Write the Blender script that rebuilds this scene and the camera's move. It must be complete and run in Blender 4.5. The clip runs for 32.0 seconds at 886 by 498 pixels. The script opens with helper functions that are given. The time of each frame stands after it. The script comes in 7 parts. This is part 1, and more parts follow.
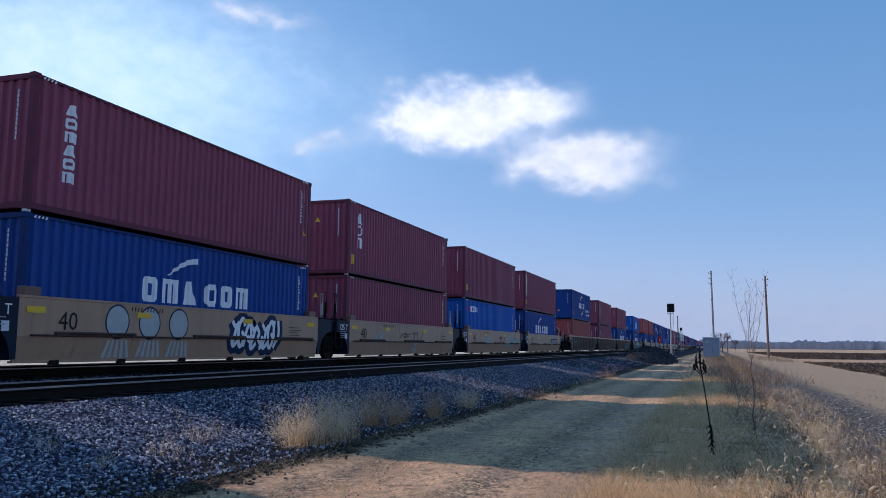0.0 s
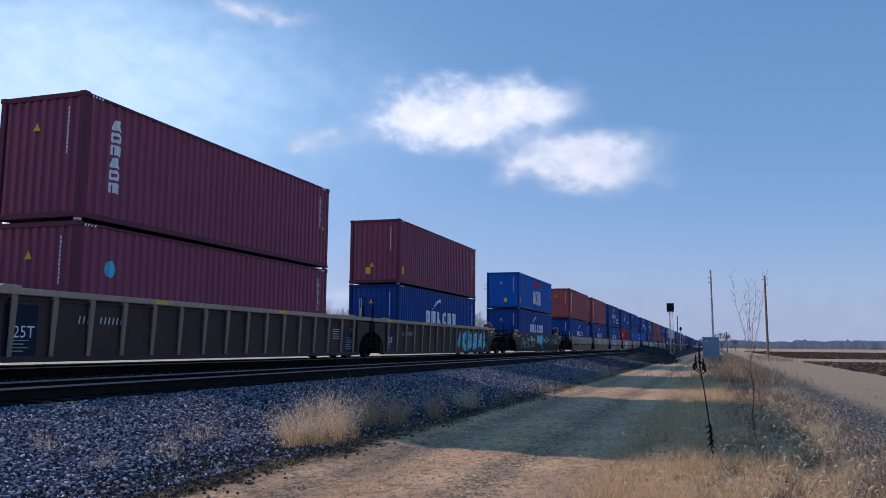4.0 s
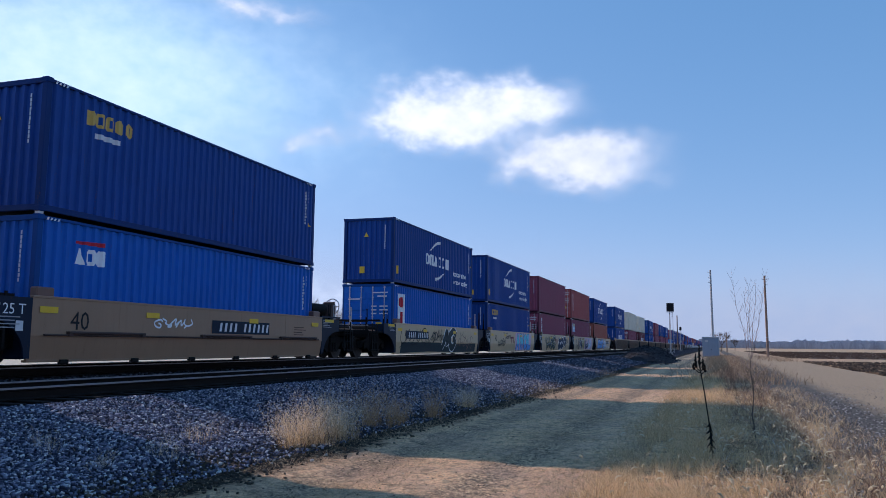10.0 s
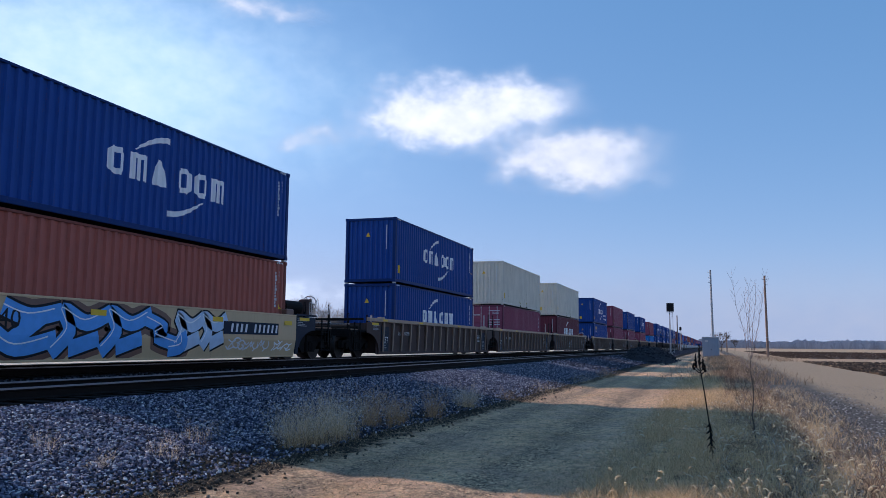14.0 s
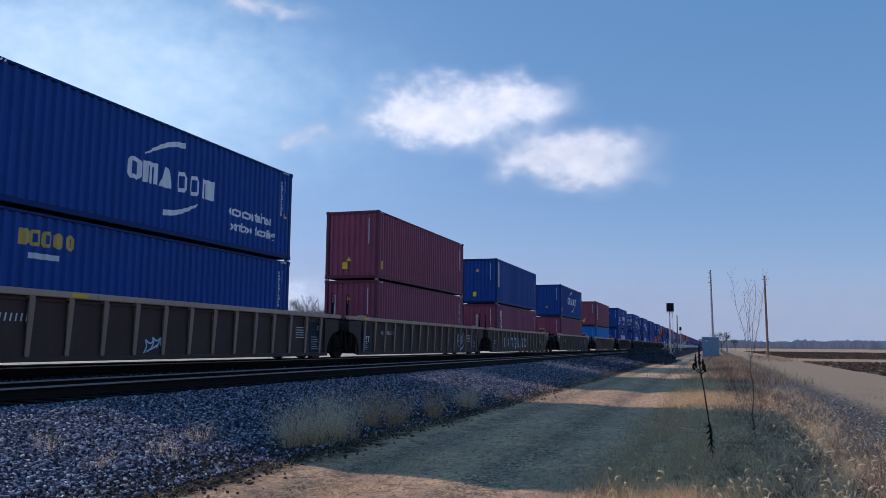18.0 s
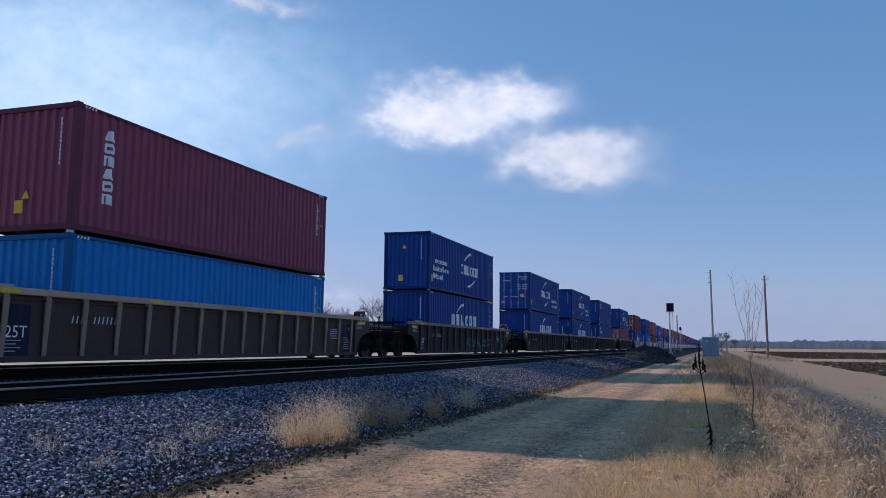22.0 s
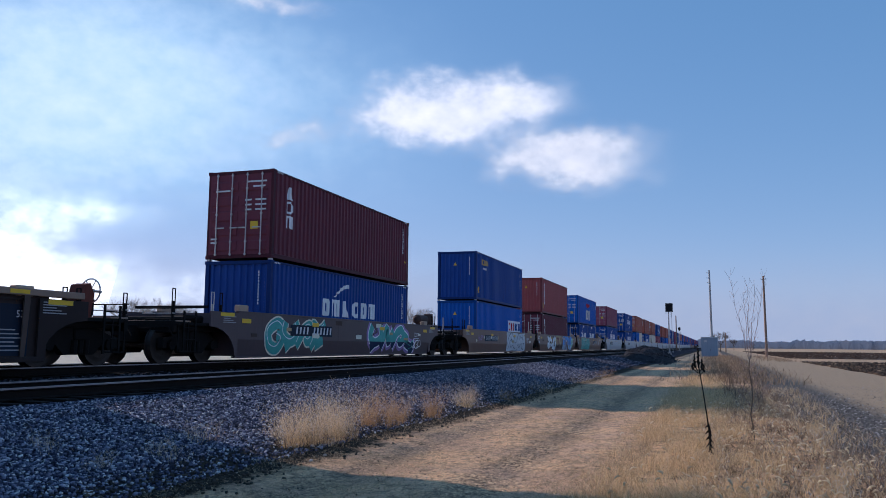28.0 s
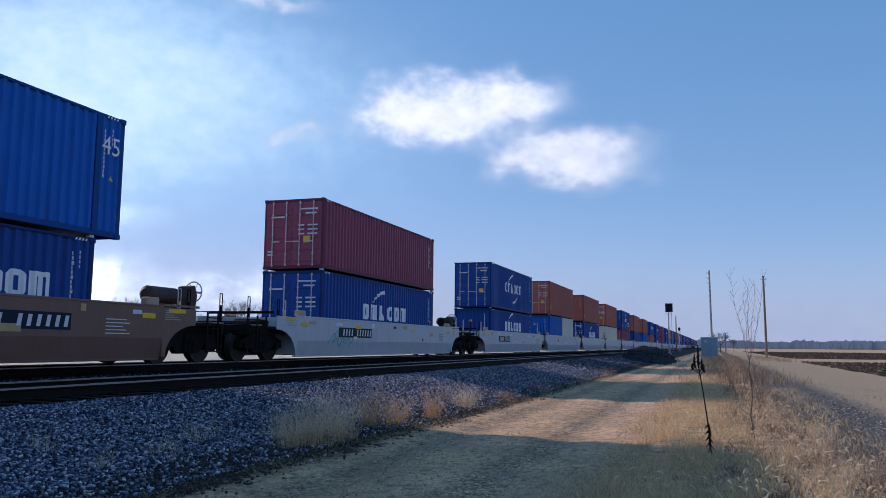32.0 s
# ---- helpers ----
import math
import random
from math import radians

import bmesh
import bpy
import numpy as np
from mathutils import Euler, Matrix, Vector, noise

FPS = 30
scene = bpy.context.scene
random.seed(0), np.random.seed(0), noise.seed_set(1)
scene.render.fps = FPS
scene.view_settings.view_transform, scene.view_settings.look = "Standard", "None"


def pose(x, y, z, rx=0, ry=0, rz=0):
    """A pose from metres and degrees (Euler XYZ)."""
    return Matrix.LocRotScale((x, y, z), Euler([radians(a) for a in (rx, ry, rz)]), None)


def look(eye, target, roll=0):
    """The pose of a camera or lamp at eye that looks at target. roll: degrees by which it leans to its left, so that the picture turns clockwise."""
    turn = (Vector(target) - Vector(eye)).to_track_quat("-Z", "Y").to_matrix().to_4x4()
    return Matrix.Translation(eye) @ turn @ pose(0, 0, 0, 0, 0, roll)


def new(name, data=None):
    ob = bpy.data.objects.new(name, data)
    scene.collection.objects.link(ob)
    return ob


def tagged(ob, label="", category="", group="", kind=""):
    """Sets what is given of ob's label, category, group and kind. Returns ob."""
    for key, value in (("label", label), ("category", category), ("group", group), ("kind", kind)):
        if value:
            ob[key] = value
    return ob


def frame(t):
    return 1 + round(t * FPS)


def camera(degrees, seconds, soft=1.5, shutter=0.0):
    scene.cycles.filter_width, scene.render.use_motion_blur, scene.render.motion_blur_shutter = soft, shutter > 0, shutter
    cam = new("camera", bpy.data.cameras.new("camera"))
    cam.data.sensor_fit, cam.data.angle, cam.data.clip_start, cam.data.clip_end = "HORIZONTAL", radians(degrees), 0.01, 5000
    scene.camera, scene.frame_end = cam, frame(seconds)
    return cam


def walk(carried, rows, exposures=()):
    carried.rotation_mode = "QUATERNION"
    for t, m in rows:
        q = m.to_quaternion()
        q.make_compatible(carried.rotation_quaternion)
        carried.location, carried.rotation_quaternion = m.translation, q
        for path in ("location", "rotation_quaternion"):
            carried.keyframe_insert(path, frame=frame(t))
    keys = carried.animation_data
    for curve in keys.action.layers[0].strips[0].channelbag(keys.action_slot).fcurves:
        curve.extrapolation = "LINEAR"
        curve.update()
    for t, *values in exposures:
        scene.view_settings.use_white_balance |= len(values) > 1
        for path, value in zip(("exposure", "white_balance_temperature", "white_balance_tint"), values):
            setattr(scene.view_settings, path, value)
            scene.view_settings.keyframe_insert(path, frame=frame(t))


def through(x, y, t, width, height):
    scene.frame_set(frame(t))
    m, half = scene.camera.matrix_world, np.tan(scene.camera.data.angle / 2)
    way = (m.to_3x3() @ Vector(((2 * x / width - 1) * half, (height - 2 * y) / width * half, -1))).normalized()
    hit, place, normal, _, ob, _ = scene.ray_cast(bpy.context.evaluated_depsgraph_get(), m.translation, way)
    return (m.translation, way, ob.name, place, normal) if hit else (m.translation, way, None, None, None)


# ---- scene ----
# ---- camera ----
EYE = (0.0, 0.0, 0.56)


def aim(yaw, pitch, roll=0.551):
    """A pose from the angle to the left of the track, the angle above the horizon and the lean, in degrees."""
    a, b = radians(yaw), radians(pitch)
    way = Vector((-math.sin(a) * math.cos(b), math.cos(a) * math.cos(b), math.sin(b)))
    return look(EYE, Vector(EYE) + way * 10, roll)


cam = camera(57.63, 32.0, soft=0.5)
walk(cam, [(0, aim(18.608, 6.80)), (3, aim(18.605, 6.79)), (4.5, aim(18.57, 6.765)), (16, aim(18.568, 6.763)), (24, aim(18.555, 6.77)),
           (25.5, aim(18.54, 6.775)), (27.5, aim(18.50, 6.775)), (32, aim(18.49, 6.785))],
     exposures=[(0, 0.62, 6150, 26), (1, 0.72, 6150, 26), (2, 0.70, 6150, 26), (3, 0.55, 6150, 26), (5, 0.47, 6150, 26), (7, 0.47, 6150, 26), (8, 0.63, 6150, 26), (9, 0.65, 6150, 26), (10, 0.67, 6150, 26), (11, 0.51, 6150, 26), (12, 0.63, 6150, 26), (14, 0.61, 6150, 26), (17, 0.55, 6150, 26), (18, 0.39, 6150, 26), (19, 0.61, 6150, 26), (20, 0.57, 6150, 26), (21, 0.35, 6150, 26), (22, 0.37, 6150, 26), (23, 0.39, 6150, 26), (25, 0.54, 6150, 26), (28, 0.49, 6150, 26), (32, 0.55, 6150, 26)])

# ---- light ----
SUN_EL = radians(25.2)
SUN_AZ = radians(-78.5)          # from +y, clockwise seen from above
world = bpy.data.worlds.new("sky")
scene.world = world
world.use_nodes = True
wn = world.node_tree
sky = wn.nodes.new("ShaderNodeTexSky")
sky.sky_type = 'NISHITA'
sky.sun_disc = False
sky.sun_elevation, sky.sun_rotation = SUN_EL, SUN_AZ
sky.altitude, sky.air_density, sky.dust_density, sky.ozone_density = 200, 0.95, 0.1, 2.6
wn.nodes["Background"].inputs[1].default_value = 0.10
# a hazy winter sky: the pale rim is duller than clean air gives, more so in green and blue
split, joined = wn.nodes.new("ShaderNodeSeparateColor"), wn.nodes.new("ShaderNodeCombineColor")
wn.links.new(sky.outputs[0], split.inputs[0])
for i, (k, g) in enumerate(((0.82, 0.81), (1.55, 0.50), (2.20, 0.43))):
    power, gain = wn.nodes.new("ShaderNodeMath"), wn.nodes.new("ShaderNodeMath")
    power.operation, gain.operation = 'POWER', 'MULTIPLY'
    power.inputs[1].default_value, gain.inputs[1].default_value = g, k
    wn.links.new(split.outputs[i], power.inputs[0])
    wn.links.new(power.outputs[0], gain.inputs[0])
    wn.links.new(gain.outputs[0], joined.inputs[i])
wn.links.new(joined.outputs[0], wn.nodes["Background"].inputs[0])
sun_way = Vector((math.sin(SUN_AZ) * math.cos(SUN_EL), math.cos(SUN_AZ) * math.cos(SUN_EL), math.sin(SUN_EL)))
sun = new("sun", bpy.data.lights.new("sun", 'SUN'))
sun.data.energy, sun.data.angle, sun.data.color = 2.4, radians(0.55), (1.0, 0.91, 0.78)
sun.matrix_world = look(sun_way * 50, (0, 0, 0))


# ---- materials ----
def nodes_of(name):
    m = bpy.data.materials.new(name)
    m.use_nodes = True
    return m, m.node_tree, m.node_tree.nodes["Principled BSDF"]


def noise_node(nt, scale, detail=4.0, rough=0.6, vec=None):
    n = nt.nodes.new("ShaderNodeTexNoise")
    n.inputs["Scale"].default_value, n.inputs["Detail"].default_value, n.inputs["Roughness"].default_value = scale, detail, rough
    if vec:
        nt.links.new(vec, n.inputs["Vector"])
    return n.outputs["Fac"]


def ramp(nt, fac, stops):
    r = nt.nodes.new("ShaderNodeValToRGB")
    e = r.color_ramp.elements
    while len(e) < len(stops):
        e.new(0.5)
    for k, (p, c) in zip(e, stops):
        k.position, k.color = p, (*c, 1)
    nt.links.new(fac, r.inputs[0])
    return r.outputs[0]


def mixc(nt, fac, a, b, kind='MIX'):
    n = nt.nodes.new("ShaderNodeMix")
    n.data_type, n.blend_type = 'RGBA', kind
    for sock, v in ((n.inputs[0], fac), (n.inputs[6], a), (n.inputs[7], b)):
        if isinstance(v, (int, float)):
            sock.default_value = v
        elif isinstance(v, tuple):
            sock.default_value = (*v, 1)
        else:
            nt.links.new(v, sock)
    return n.outputs[2]


def calc(nt, op, a, b=0.0, c=None):
    n = nt.nodes.new("ShaderNodeMath")
    n.operation = op
    for sock, v in zip(n.inputs, (a, b, c)):
        if v is None:
            continue
        if isinstance(v, (int, float)):
            sock.default_value = v
        else:
            nt.links.new(v, sock)
    return n.outputs[0]


def bump(nt, bsdf, height, strength=0.3, dist=0.02):
    b = nt.nodes.new("ShaderNodeBump")
    b.inputs["Strength"].default_value, b.inputs["Distance"].default_value = strength, dist
    nt.links.new(height, b.inputs["Height"])
    nt.links.new(b.outputs[0], bsdf.inputs["Normal"])


def stretched(nt, sx, sy, sz, coord="Object"):
    tc = nt.nodes.new("ShaderNodeTexCoord")
    mp = nt.nodes.new("ShaderNodeMapping")
    mp.inputs["Scale"].default_value = (sx, sy, sz)
    nt.links.new(tc.outputs[coord], mp.inputs[0])
    return mp.outputs[0]


def tint(c, k):
    return tuple(min(1.0, v * k) for v in c)


def paint(name, col, rough=0.45, wear=0.25, rust=0.12, metal=0.0, streak=True, stain=1.0, gloss=0.12):
    """Weathered paint on steel: faded patches, dirt streaks running down, specks of rust."""
    m, nt, b = nodes_of(name)
    info = nt.nodes.new("ShaderNodeObjectInfo").outputs["Random"]
    vec = stretched(nt, 1, 1, 1)
    big = noise_node(nt, 0.9, 5, 0.65, vec)
    down = noise_node(nt, 3.0, 5, 0.6, stretched(nt, 3.0, 3.0, 0.22)) if streak else noise_node(nt, 6, 4, 0.6, vec)
    fine = noise_node(nt, 38, 3, 0.7, vec)
    c = mixc(nt, big, tint(col, 1 - wear), tint(col, 1 + wear))
    drip = calc(nt, 'MINIMUM', calc(nt, 'MAXIMUM', calc(nt, 'MULTIPLY', calc(nt, 'SUBTRACT', down, 0.48), 4.0), 0.0), 1.0)
    c = mixc(nt, calc(nt, 'MULTIPLY', drip, 0.26 * stain), c, tint(col, 0.5))
    c = mixc(nt, calc(nt, 'MULTIPLY', info, 0.22), c, tint(col, 0.7))
    specks = calc(nt, 'MULTIPLY', calc(nt, 'GREATER_THAN', calc(nt, 'ADD', calc(nt, 'MULTIPLY', down, 0.6), calc(nt, 'MULTIPLY', fine, 0.4)), 0.63), rust * 4)
    c = mixc(nt, specks, c, (0.13, 0.055, 0.025))
    nt.links.new(c, b.inputs["Base Color"])
    nt.links.new(calc(nt, 'MULTIPLY_ADD', big, 0.25, rough - 0.1), b.inputs["Roughness"])
    b.inputs["Specular IOR Level"].default_value = gloss
    b.inputs["Metallic"].default_value = metal
    bump(nt, b, fine, 0.12, 0.004)
    return m


def plain(name, col, rough=0.6, metal=0.0, var=0.2, scale=8.0):
    m, nt, b = nodes_of(name)
    f = noise_node(nt, scale, 4, 0.6, stretched(nt, 1, 1, 1))
    nt.links.new(mixc(nt, f, tint(col, 1 - var), tint(col, 1 + var)), b.inputs["Base Color"])
    b.inputs["Roughness"].default_value, b.inputs["Metallic"].default_value = rough, metal
    b.inputs["Specular IOR Level"].default_value = 0.12
    bump(nt, b, f, 0.15, 0.006)
    return m


def leafy(name, cols, through=0.45, hue=(1.05, 0.93, 0.86)):
    """Dry grass and twigs: each island its own shade, light shines through."""
    m, nt, b = nodes_of(name)
    rnd = nt.nodes.new("ShaderNodeNewGeometry").outputs["Random Per Island"]
    cols = [(min(0.92, k[0] * hue[0]), k[1] * hue[1], k[2] * hue[2]) for k in cols]
    n = len(cols)
    c = ramp(nt, rnd, [(i / max(1, n - 1), k) for i, k in enumerate(cols)])
    nt.links.new(c, b.inputs["Base Color"])
    b.inputs["Roughness"].default_value = 0.7
    b.inputs["Specular IOR Level"].default_value = 0.2
    if through:
        t = nt.nodes.new("ShaderNodeBsdfTranslucent")
        nt.links.new(c, t.inputs[0])
        mx = nt.nodes.new("ShaderNodeMixShader")
        mx.inputs[0].default_value = through
        nt.links.new(b.outputs[0], mx.inputs[1])
        nt.links.new(t.outputs[0], mx.inputs[2])
        nt.links.new(mx.outputs[0], nt.nodes["Material Output"].inputs[0])
    return m


COL = dict(M=(0.32, 0.082, 0.13), R=(0.46, 0.135, 0.10), D=(0.45, 0.105, 0.105), B=(0.013, 0.072, 0.30), U=(0.009, 0.135, 0.52), L=(0.008, 0.24, 0.62),
           W=(0.80, 0.73, 0.60), C=(0.46, 0.022, 0.055), V=(0.18, 0.043, 0.062))
BOX = {k: paint("container_paint_" + k, v, 0.48, 0.22, 0.10, gloss=0.15) for k, v in COL.items()}
BOXDARK = {k: paint("container_frame_" + k, tint(v, 0.5 if k != 'W' else 0.92), 0.5, 0.3, 0.25) for k, v in COL.items()}
TAN = paint("tan_car_paint", (0.62, 0.44, 0.25), 0.38, 0.14, 0.05, stain=0.6, gloss=0.3)
TANBROWN = paint("tan_brown_car_paint", (0.34, 0.20, 0.12), 0.38, 0.14, 0.05, stain=0.5, gloss=0.3)
TANGREY = paint("dusty_tan_car_paint", (0.43, 0.265, 0.165), 0.38, 0.22, 0.12, stain=1.1, gloss=0.3)
PLATEBEIGE = paint("beige_panel_paint", (0.52, 0.38, 0.20), 0.5, 0.1, 0.03, stain=0.4)
MAROON = plain("maroon_marking_paint", (0.23, 0.035, 0.05), 0.5, 0.0, 0.15, 5)
STEEPGREEN = plain("dark_green_spray_paint", (0.028, 0.045, 0.052), 0.5, 0.0, 0.2, 4)
NAVYSPRAY = plain("navy_spray_paint", (0.012, 0.028, 0.075), 0.5, 0.0, 0.2, 4)
BLUESPRAY = plain("blue_spray_paint", (0.10, 0.36, 0.78), 0.5, 0.0, 0.2, 4)
OLIVE = plain("olive_spray_paint", (0.40, 0.33, 0.10), 0.5, 0.0, 0.2, 4)
PINK = plain("pink_spray_paint", (0.60, 0.43, 0.55), 0.5, 0.0, 0.2, 4)
OVALGREY = plain("grey_spray_paint", (0.42, 0.45, 0.44), 0.5, 0.0, 0.2, 4)
PALESPRAY = plain("pale_grey_spray_paint", (0.62, 0.64, 0.67), 0.5, 0.0, 0.2, 4)
MINT = plain("mint_spray_paint", (0.32, 0.62, 0.50), 0.5, 0.0, 0.2, 4)
WITHERED = plain("withered_black_stem", (0.016, 0.013, 0.011), 0.95, 0.0, 0.3, 20)
BROWN = paint("brown_car_paint", (0.20, 0.105, 0.078), 0.42, 0.22, 0.10, stain=0.9, gloss=0.32)
DUSK = paint("dark_plum_car_paint", (0.095, 0.062, 0.066), 0.45, 0.25, 0.12, stain=0.9, gloss=0.3)
RIBBED = paint("dark_brown_car_paint", (0.085, 0.054, 0.047), 0.6, 0.45, 0.22, stain=0.9)
# lighter than SOOTRIB: the lit look of the ribs put into paint
LITRIB = paint("lit_sooty_rib_paint", (0.10, 0.072, 0.062), 0.6, 0.4, 0.25)
SOOTRIB = paint("sooty_brown_car_paint", (0.036, 0.026, 0.026), 0.6, 0.4, 0.2, stain=0.9)
GREYCAR = paint("grey_car_paint", (0.46, 0.50, 0.54), 0.38, 0.18, 0.1, gloss=0.5)
BLACKCAR = paint("black_car_paint", (0.030, 0.026, 0.028), 0.5, 0.3, 0.15)
NAVYEND = paint("navy_end_paint", (0.011, 0.021, 0.042), 0.5, 0.25, 0.1)
CHORD = paint("worn_chord_paint", (0.52, 0.36, 0.26), 0.6, 0.3, 0.3)
# scuffed, and paler than the sheet: light on the ribs put into colour
RIBPAINT = paint("lit_scuffed_rib_paint", (0.33, 0.225, 0.17), 0.6, 0.35, 0.25, stain=0.8)
BRAKERED = paint("dull_red_gear_paint", (0.16, 0.045, 0.035), 0.6, 0.3, 0.2)
GEAR = plain("running_gear_iron", (0.009, 0.008, 0.008), 0.75, 0.0, 0.35, 12)
WHEELM = plain("worn_wheel_steel", (0.05, 0.043, 0.04), 0.5, 0.5, 0.3, 9)
RAILTOP = plain("polished_rail_head", (0.26, 0.26, 0.28), 0.4, 0.6, 0.1, 5)
RAILSIDE = plain("rusty_rail_steel", (0.012, 0.009, 0.008), 0.85, 0.0, 0.3, 14)
TIE = plain("creosoted_wood", (0.012, 0.010, 0.009), 0.9, 0.0, 0.35, 10)
WHITE = plain("white_marking_paint", (0.86, 0.87, 0.88), 0.5, 0.0, 0.08, 5)
DULLWHITE = plain("faded_white_marking", (0.66, 0.68, 0.70), 0.6, 0.0, 0.2, 5)
STENCIL = plain("dim_white_stencil", (0.34, 0.35, 0.37), 0.6, 0.0, 0.25, 6)
YELLOW = plain("yellow_sticker", (0.80, 0.50, 0.05), 0.4, 0.0, 0.1, 5)
REDMARK = plain("red_marking_paint", (0.55, 0.03, 0.05), 0.5, 0.0, 0.15, 5)
GOLD = plain("gold_marking_paint", (0.62, 0.42, 0.12), 0.5, 0.0, 0.15, 5)
CREAM = plain("cream_marking_paint", (0.78, 0.74, 0.60), 0.5, 0.0, 0.15, 5)
INK = plain("black_marking_paint", (0.018, 0.018, 0.022), 0.5, 0.0, 0.2, 5)
CYAN = plain("cyan_spray_paint", (0.10, 0.60, 0.74), 0.5, 0.0, 0.2, 4)
SKYSPRAY = plain("light_blue_spray_paint", (0.48, 0.62, 0.78), 0.5, 0.0, 0.2, 4)
TEALSPRAY = plain("teal_spray_paint", (0.07, 0.40, 0.35), 0.5, 0.0, 0.2, 4)
PURPLE = plain("violet_spray_paint", (0.35, 0.22, 0.45), 0.5, 0.0, 0.2, 4)
SILVER = plain("galvanised_steel", (0.45, 0.46, 0.47), 0.4, 0.8, 0.15, 10)
RODSTEEL = plain("dull_rod_steel", (0.52, 0.49, 0.48), 0.5, 0.2, 0.15, 10)
BARK = plain("dry_bark", (0.13, 0.10, 0.08), 0.9, 0.0, 0.3, 20)
POLEWOOD = paint("weathered_pole_wood", (0.27, 0.185, 0.145), 0.9, 0.25, 0.0)
HUTGREY = paint("pale_hut_paint", (0.25, 0.33, 0.42), 0.5, 0.1, 0.03)


# ---- mesh helpers ----
CACHE = {}


def mesh_of(key, build):
    """A mesh that is built once; build returns a bmesh or (verts, faces)."""
    if key not in CACHE:
        me = bpy.data.meshes.new(str(key[0] if isinstance(key, tuple) else key))
        d = build()
        if isinstance(d, bmesh.types.BMesh):
            d.to_mesh(me)
            d.free()
        else:
            me.from_pydata(*[list(map(tuple, d[0])), [], [tuple(f) for f in d[1]]])
        me.materials.append(None)
        CACHE[key] = me
    return CACHE[key]


# marks too small to tell apart one by one
FINE = ("code_stencil", "data_stencil", "door_stencil", "number_stencil", "end_stencil", "height_stripe", "graffiti_line", "graffiti_fill", "graffiti_halo", "graffiti_wash", "graffiti_shine", "graffiti_foot")


def part(name, data, material, parent=None, label="", at=(0, 0, 0), turn=None):
    """One mesh object, as a part under its thing. data: a mesh or a bmesh."""
    if isinstance(data, bmesh.types.BMesh):
        me = bpy.data.meshes.new(name)
        data.to_mesh(me)
        data.free()
        me.materials.append(None)
        data = me
    ob = new(name, data)
    ob.parent = parent
    ob.location = at
    if turn:
        ob.rotation_euler = [radians(a) for a in turn]
    ob.material_slots[0].link = 'OBJECT'
    ob.material_slots[0].material = material
    if name in FINE:
        return tagged(ob, label, kind="stuff")
    if label:
        ob["label"] = label
    return ob


def box(bm, x0, x1, y0, y1, z0, z1, c=0.0):
    m = Matrix.Translation(((x0 + x1) / 2, (y0 + y1) / 2, (z0 + z1) / 2)) @ Matrix.Diagonal((x1 - x0, y1 - y0, z1 - z0, 1))
    r = bmesh.ops.create_cube(bm, size=1.0, matrix=m)
    if c:
        edges = list({e for v in r["verts"] for e in v.link_edges})
        bmesh.ops.bevel(bm, geom=edges, offset=c, segments=1, affect='EDGES')


def cbox(key, x0, x1, y0, y1, z0, z1, c=0.0):
    def build():
        bm = bmesh.new()
        box(bm, x0, x1, y0, y1, z0, z1, c)
        return bm
    return mesh_of((key, x0, x1, y0, y1, z0, z1, c), build)


def rod(bm, a, b, r, n=8, r2=None):
    a, b = Vector(a), Vector(b)
    q = (b - a).to_track_quat('Z', 'Y')
    lo, hi = [], []
    for i in range(n):
        t = 2 * math.pi * i / n
        o = q @ Vector((math.cos(t), math.sin(t), 0))
        lo.append(bm.verts.new(a + o * r))
        hi.append(bm.verts.new(b + o * (r if r2 is None else r2)))
    for i in range(n):
        k = (i + 1) % n
        bm.faces.new((lo[i], lo[k], hi[k], hi[i]))
    bm.faces.new(lo[::-1])
    bm.faces.new(hi)


def slab(bm, pts, x0, x1):
    """A plate: an outline in (y, z), extruded from x0 to x1."""
    lo = [bm.verts.new((x0, y, z)) for y, z in pts]
    hi = [bm.verts.new((x1, y, z)) for y, z in pts]
    bm.faces.new(lo)
    bm.faces.new(hi[::-1])
    n = len(pts)
    for i in range(n):
        bm.faces.new((lo[i], hi[i], hi[(i + 1) % n], lo[(i + 1) % n]))
    bmesh.ops.recalc_face_normals(bm, faces=bm.faces)


def ring(bm, centre, axis, big, small, n=20, k=6):
    q = Vector(axis).to_track_quat('Z', 'Y').to_matrix()
    grid = []
    for i in range(n):
        a = 2 * math.pi * i / n
        row = []
        for j in range(k):
            b = 2 * math.pi * j / k
            r = big + small * math.cos(b)
            row.append(bm.verts.new(Vector(centre) + q @ Vector((r * math.cos(a), r * math.sin(a), small * math.sin(b)))))
        grid.append(row)
    for i in range(n):
        for j in range(k):
            bm.faces.new((grid[i][j], grid[(i + 1) % n][j], grid[(i + 1) % n][(j + 1) % k], grid[i][(j + 1) % k]))


# ---- markings: flat outlines laid on a side, in (along, up) ----
def round_rect(x0, x1, z0, z1, r=0.0, n=3):
    if r <= 0:
        return [(x0, z0), (x1, z0), (x1, z1), (x0, z1)]
    pts = []
    for cx, cz, a0 in ((x1 - r, z0 + r, -90), (x1 - r, z1 - r, 0), (x0 + r, z1 - r, 90), (x0 + r, z0 + r, 180)):
        for i in range(n + 1):
            a = radians(a0 + 90 * i / n)
            pts.append((cx + r * math.cos(a), cz + r * math.sin(a)))
    return pts


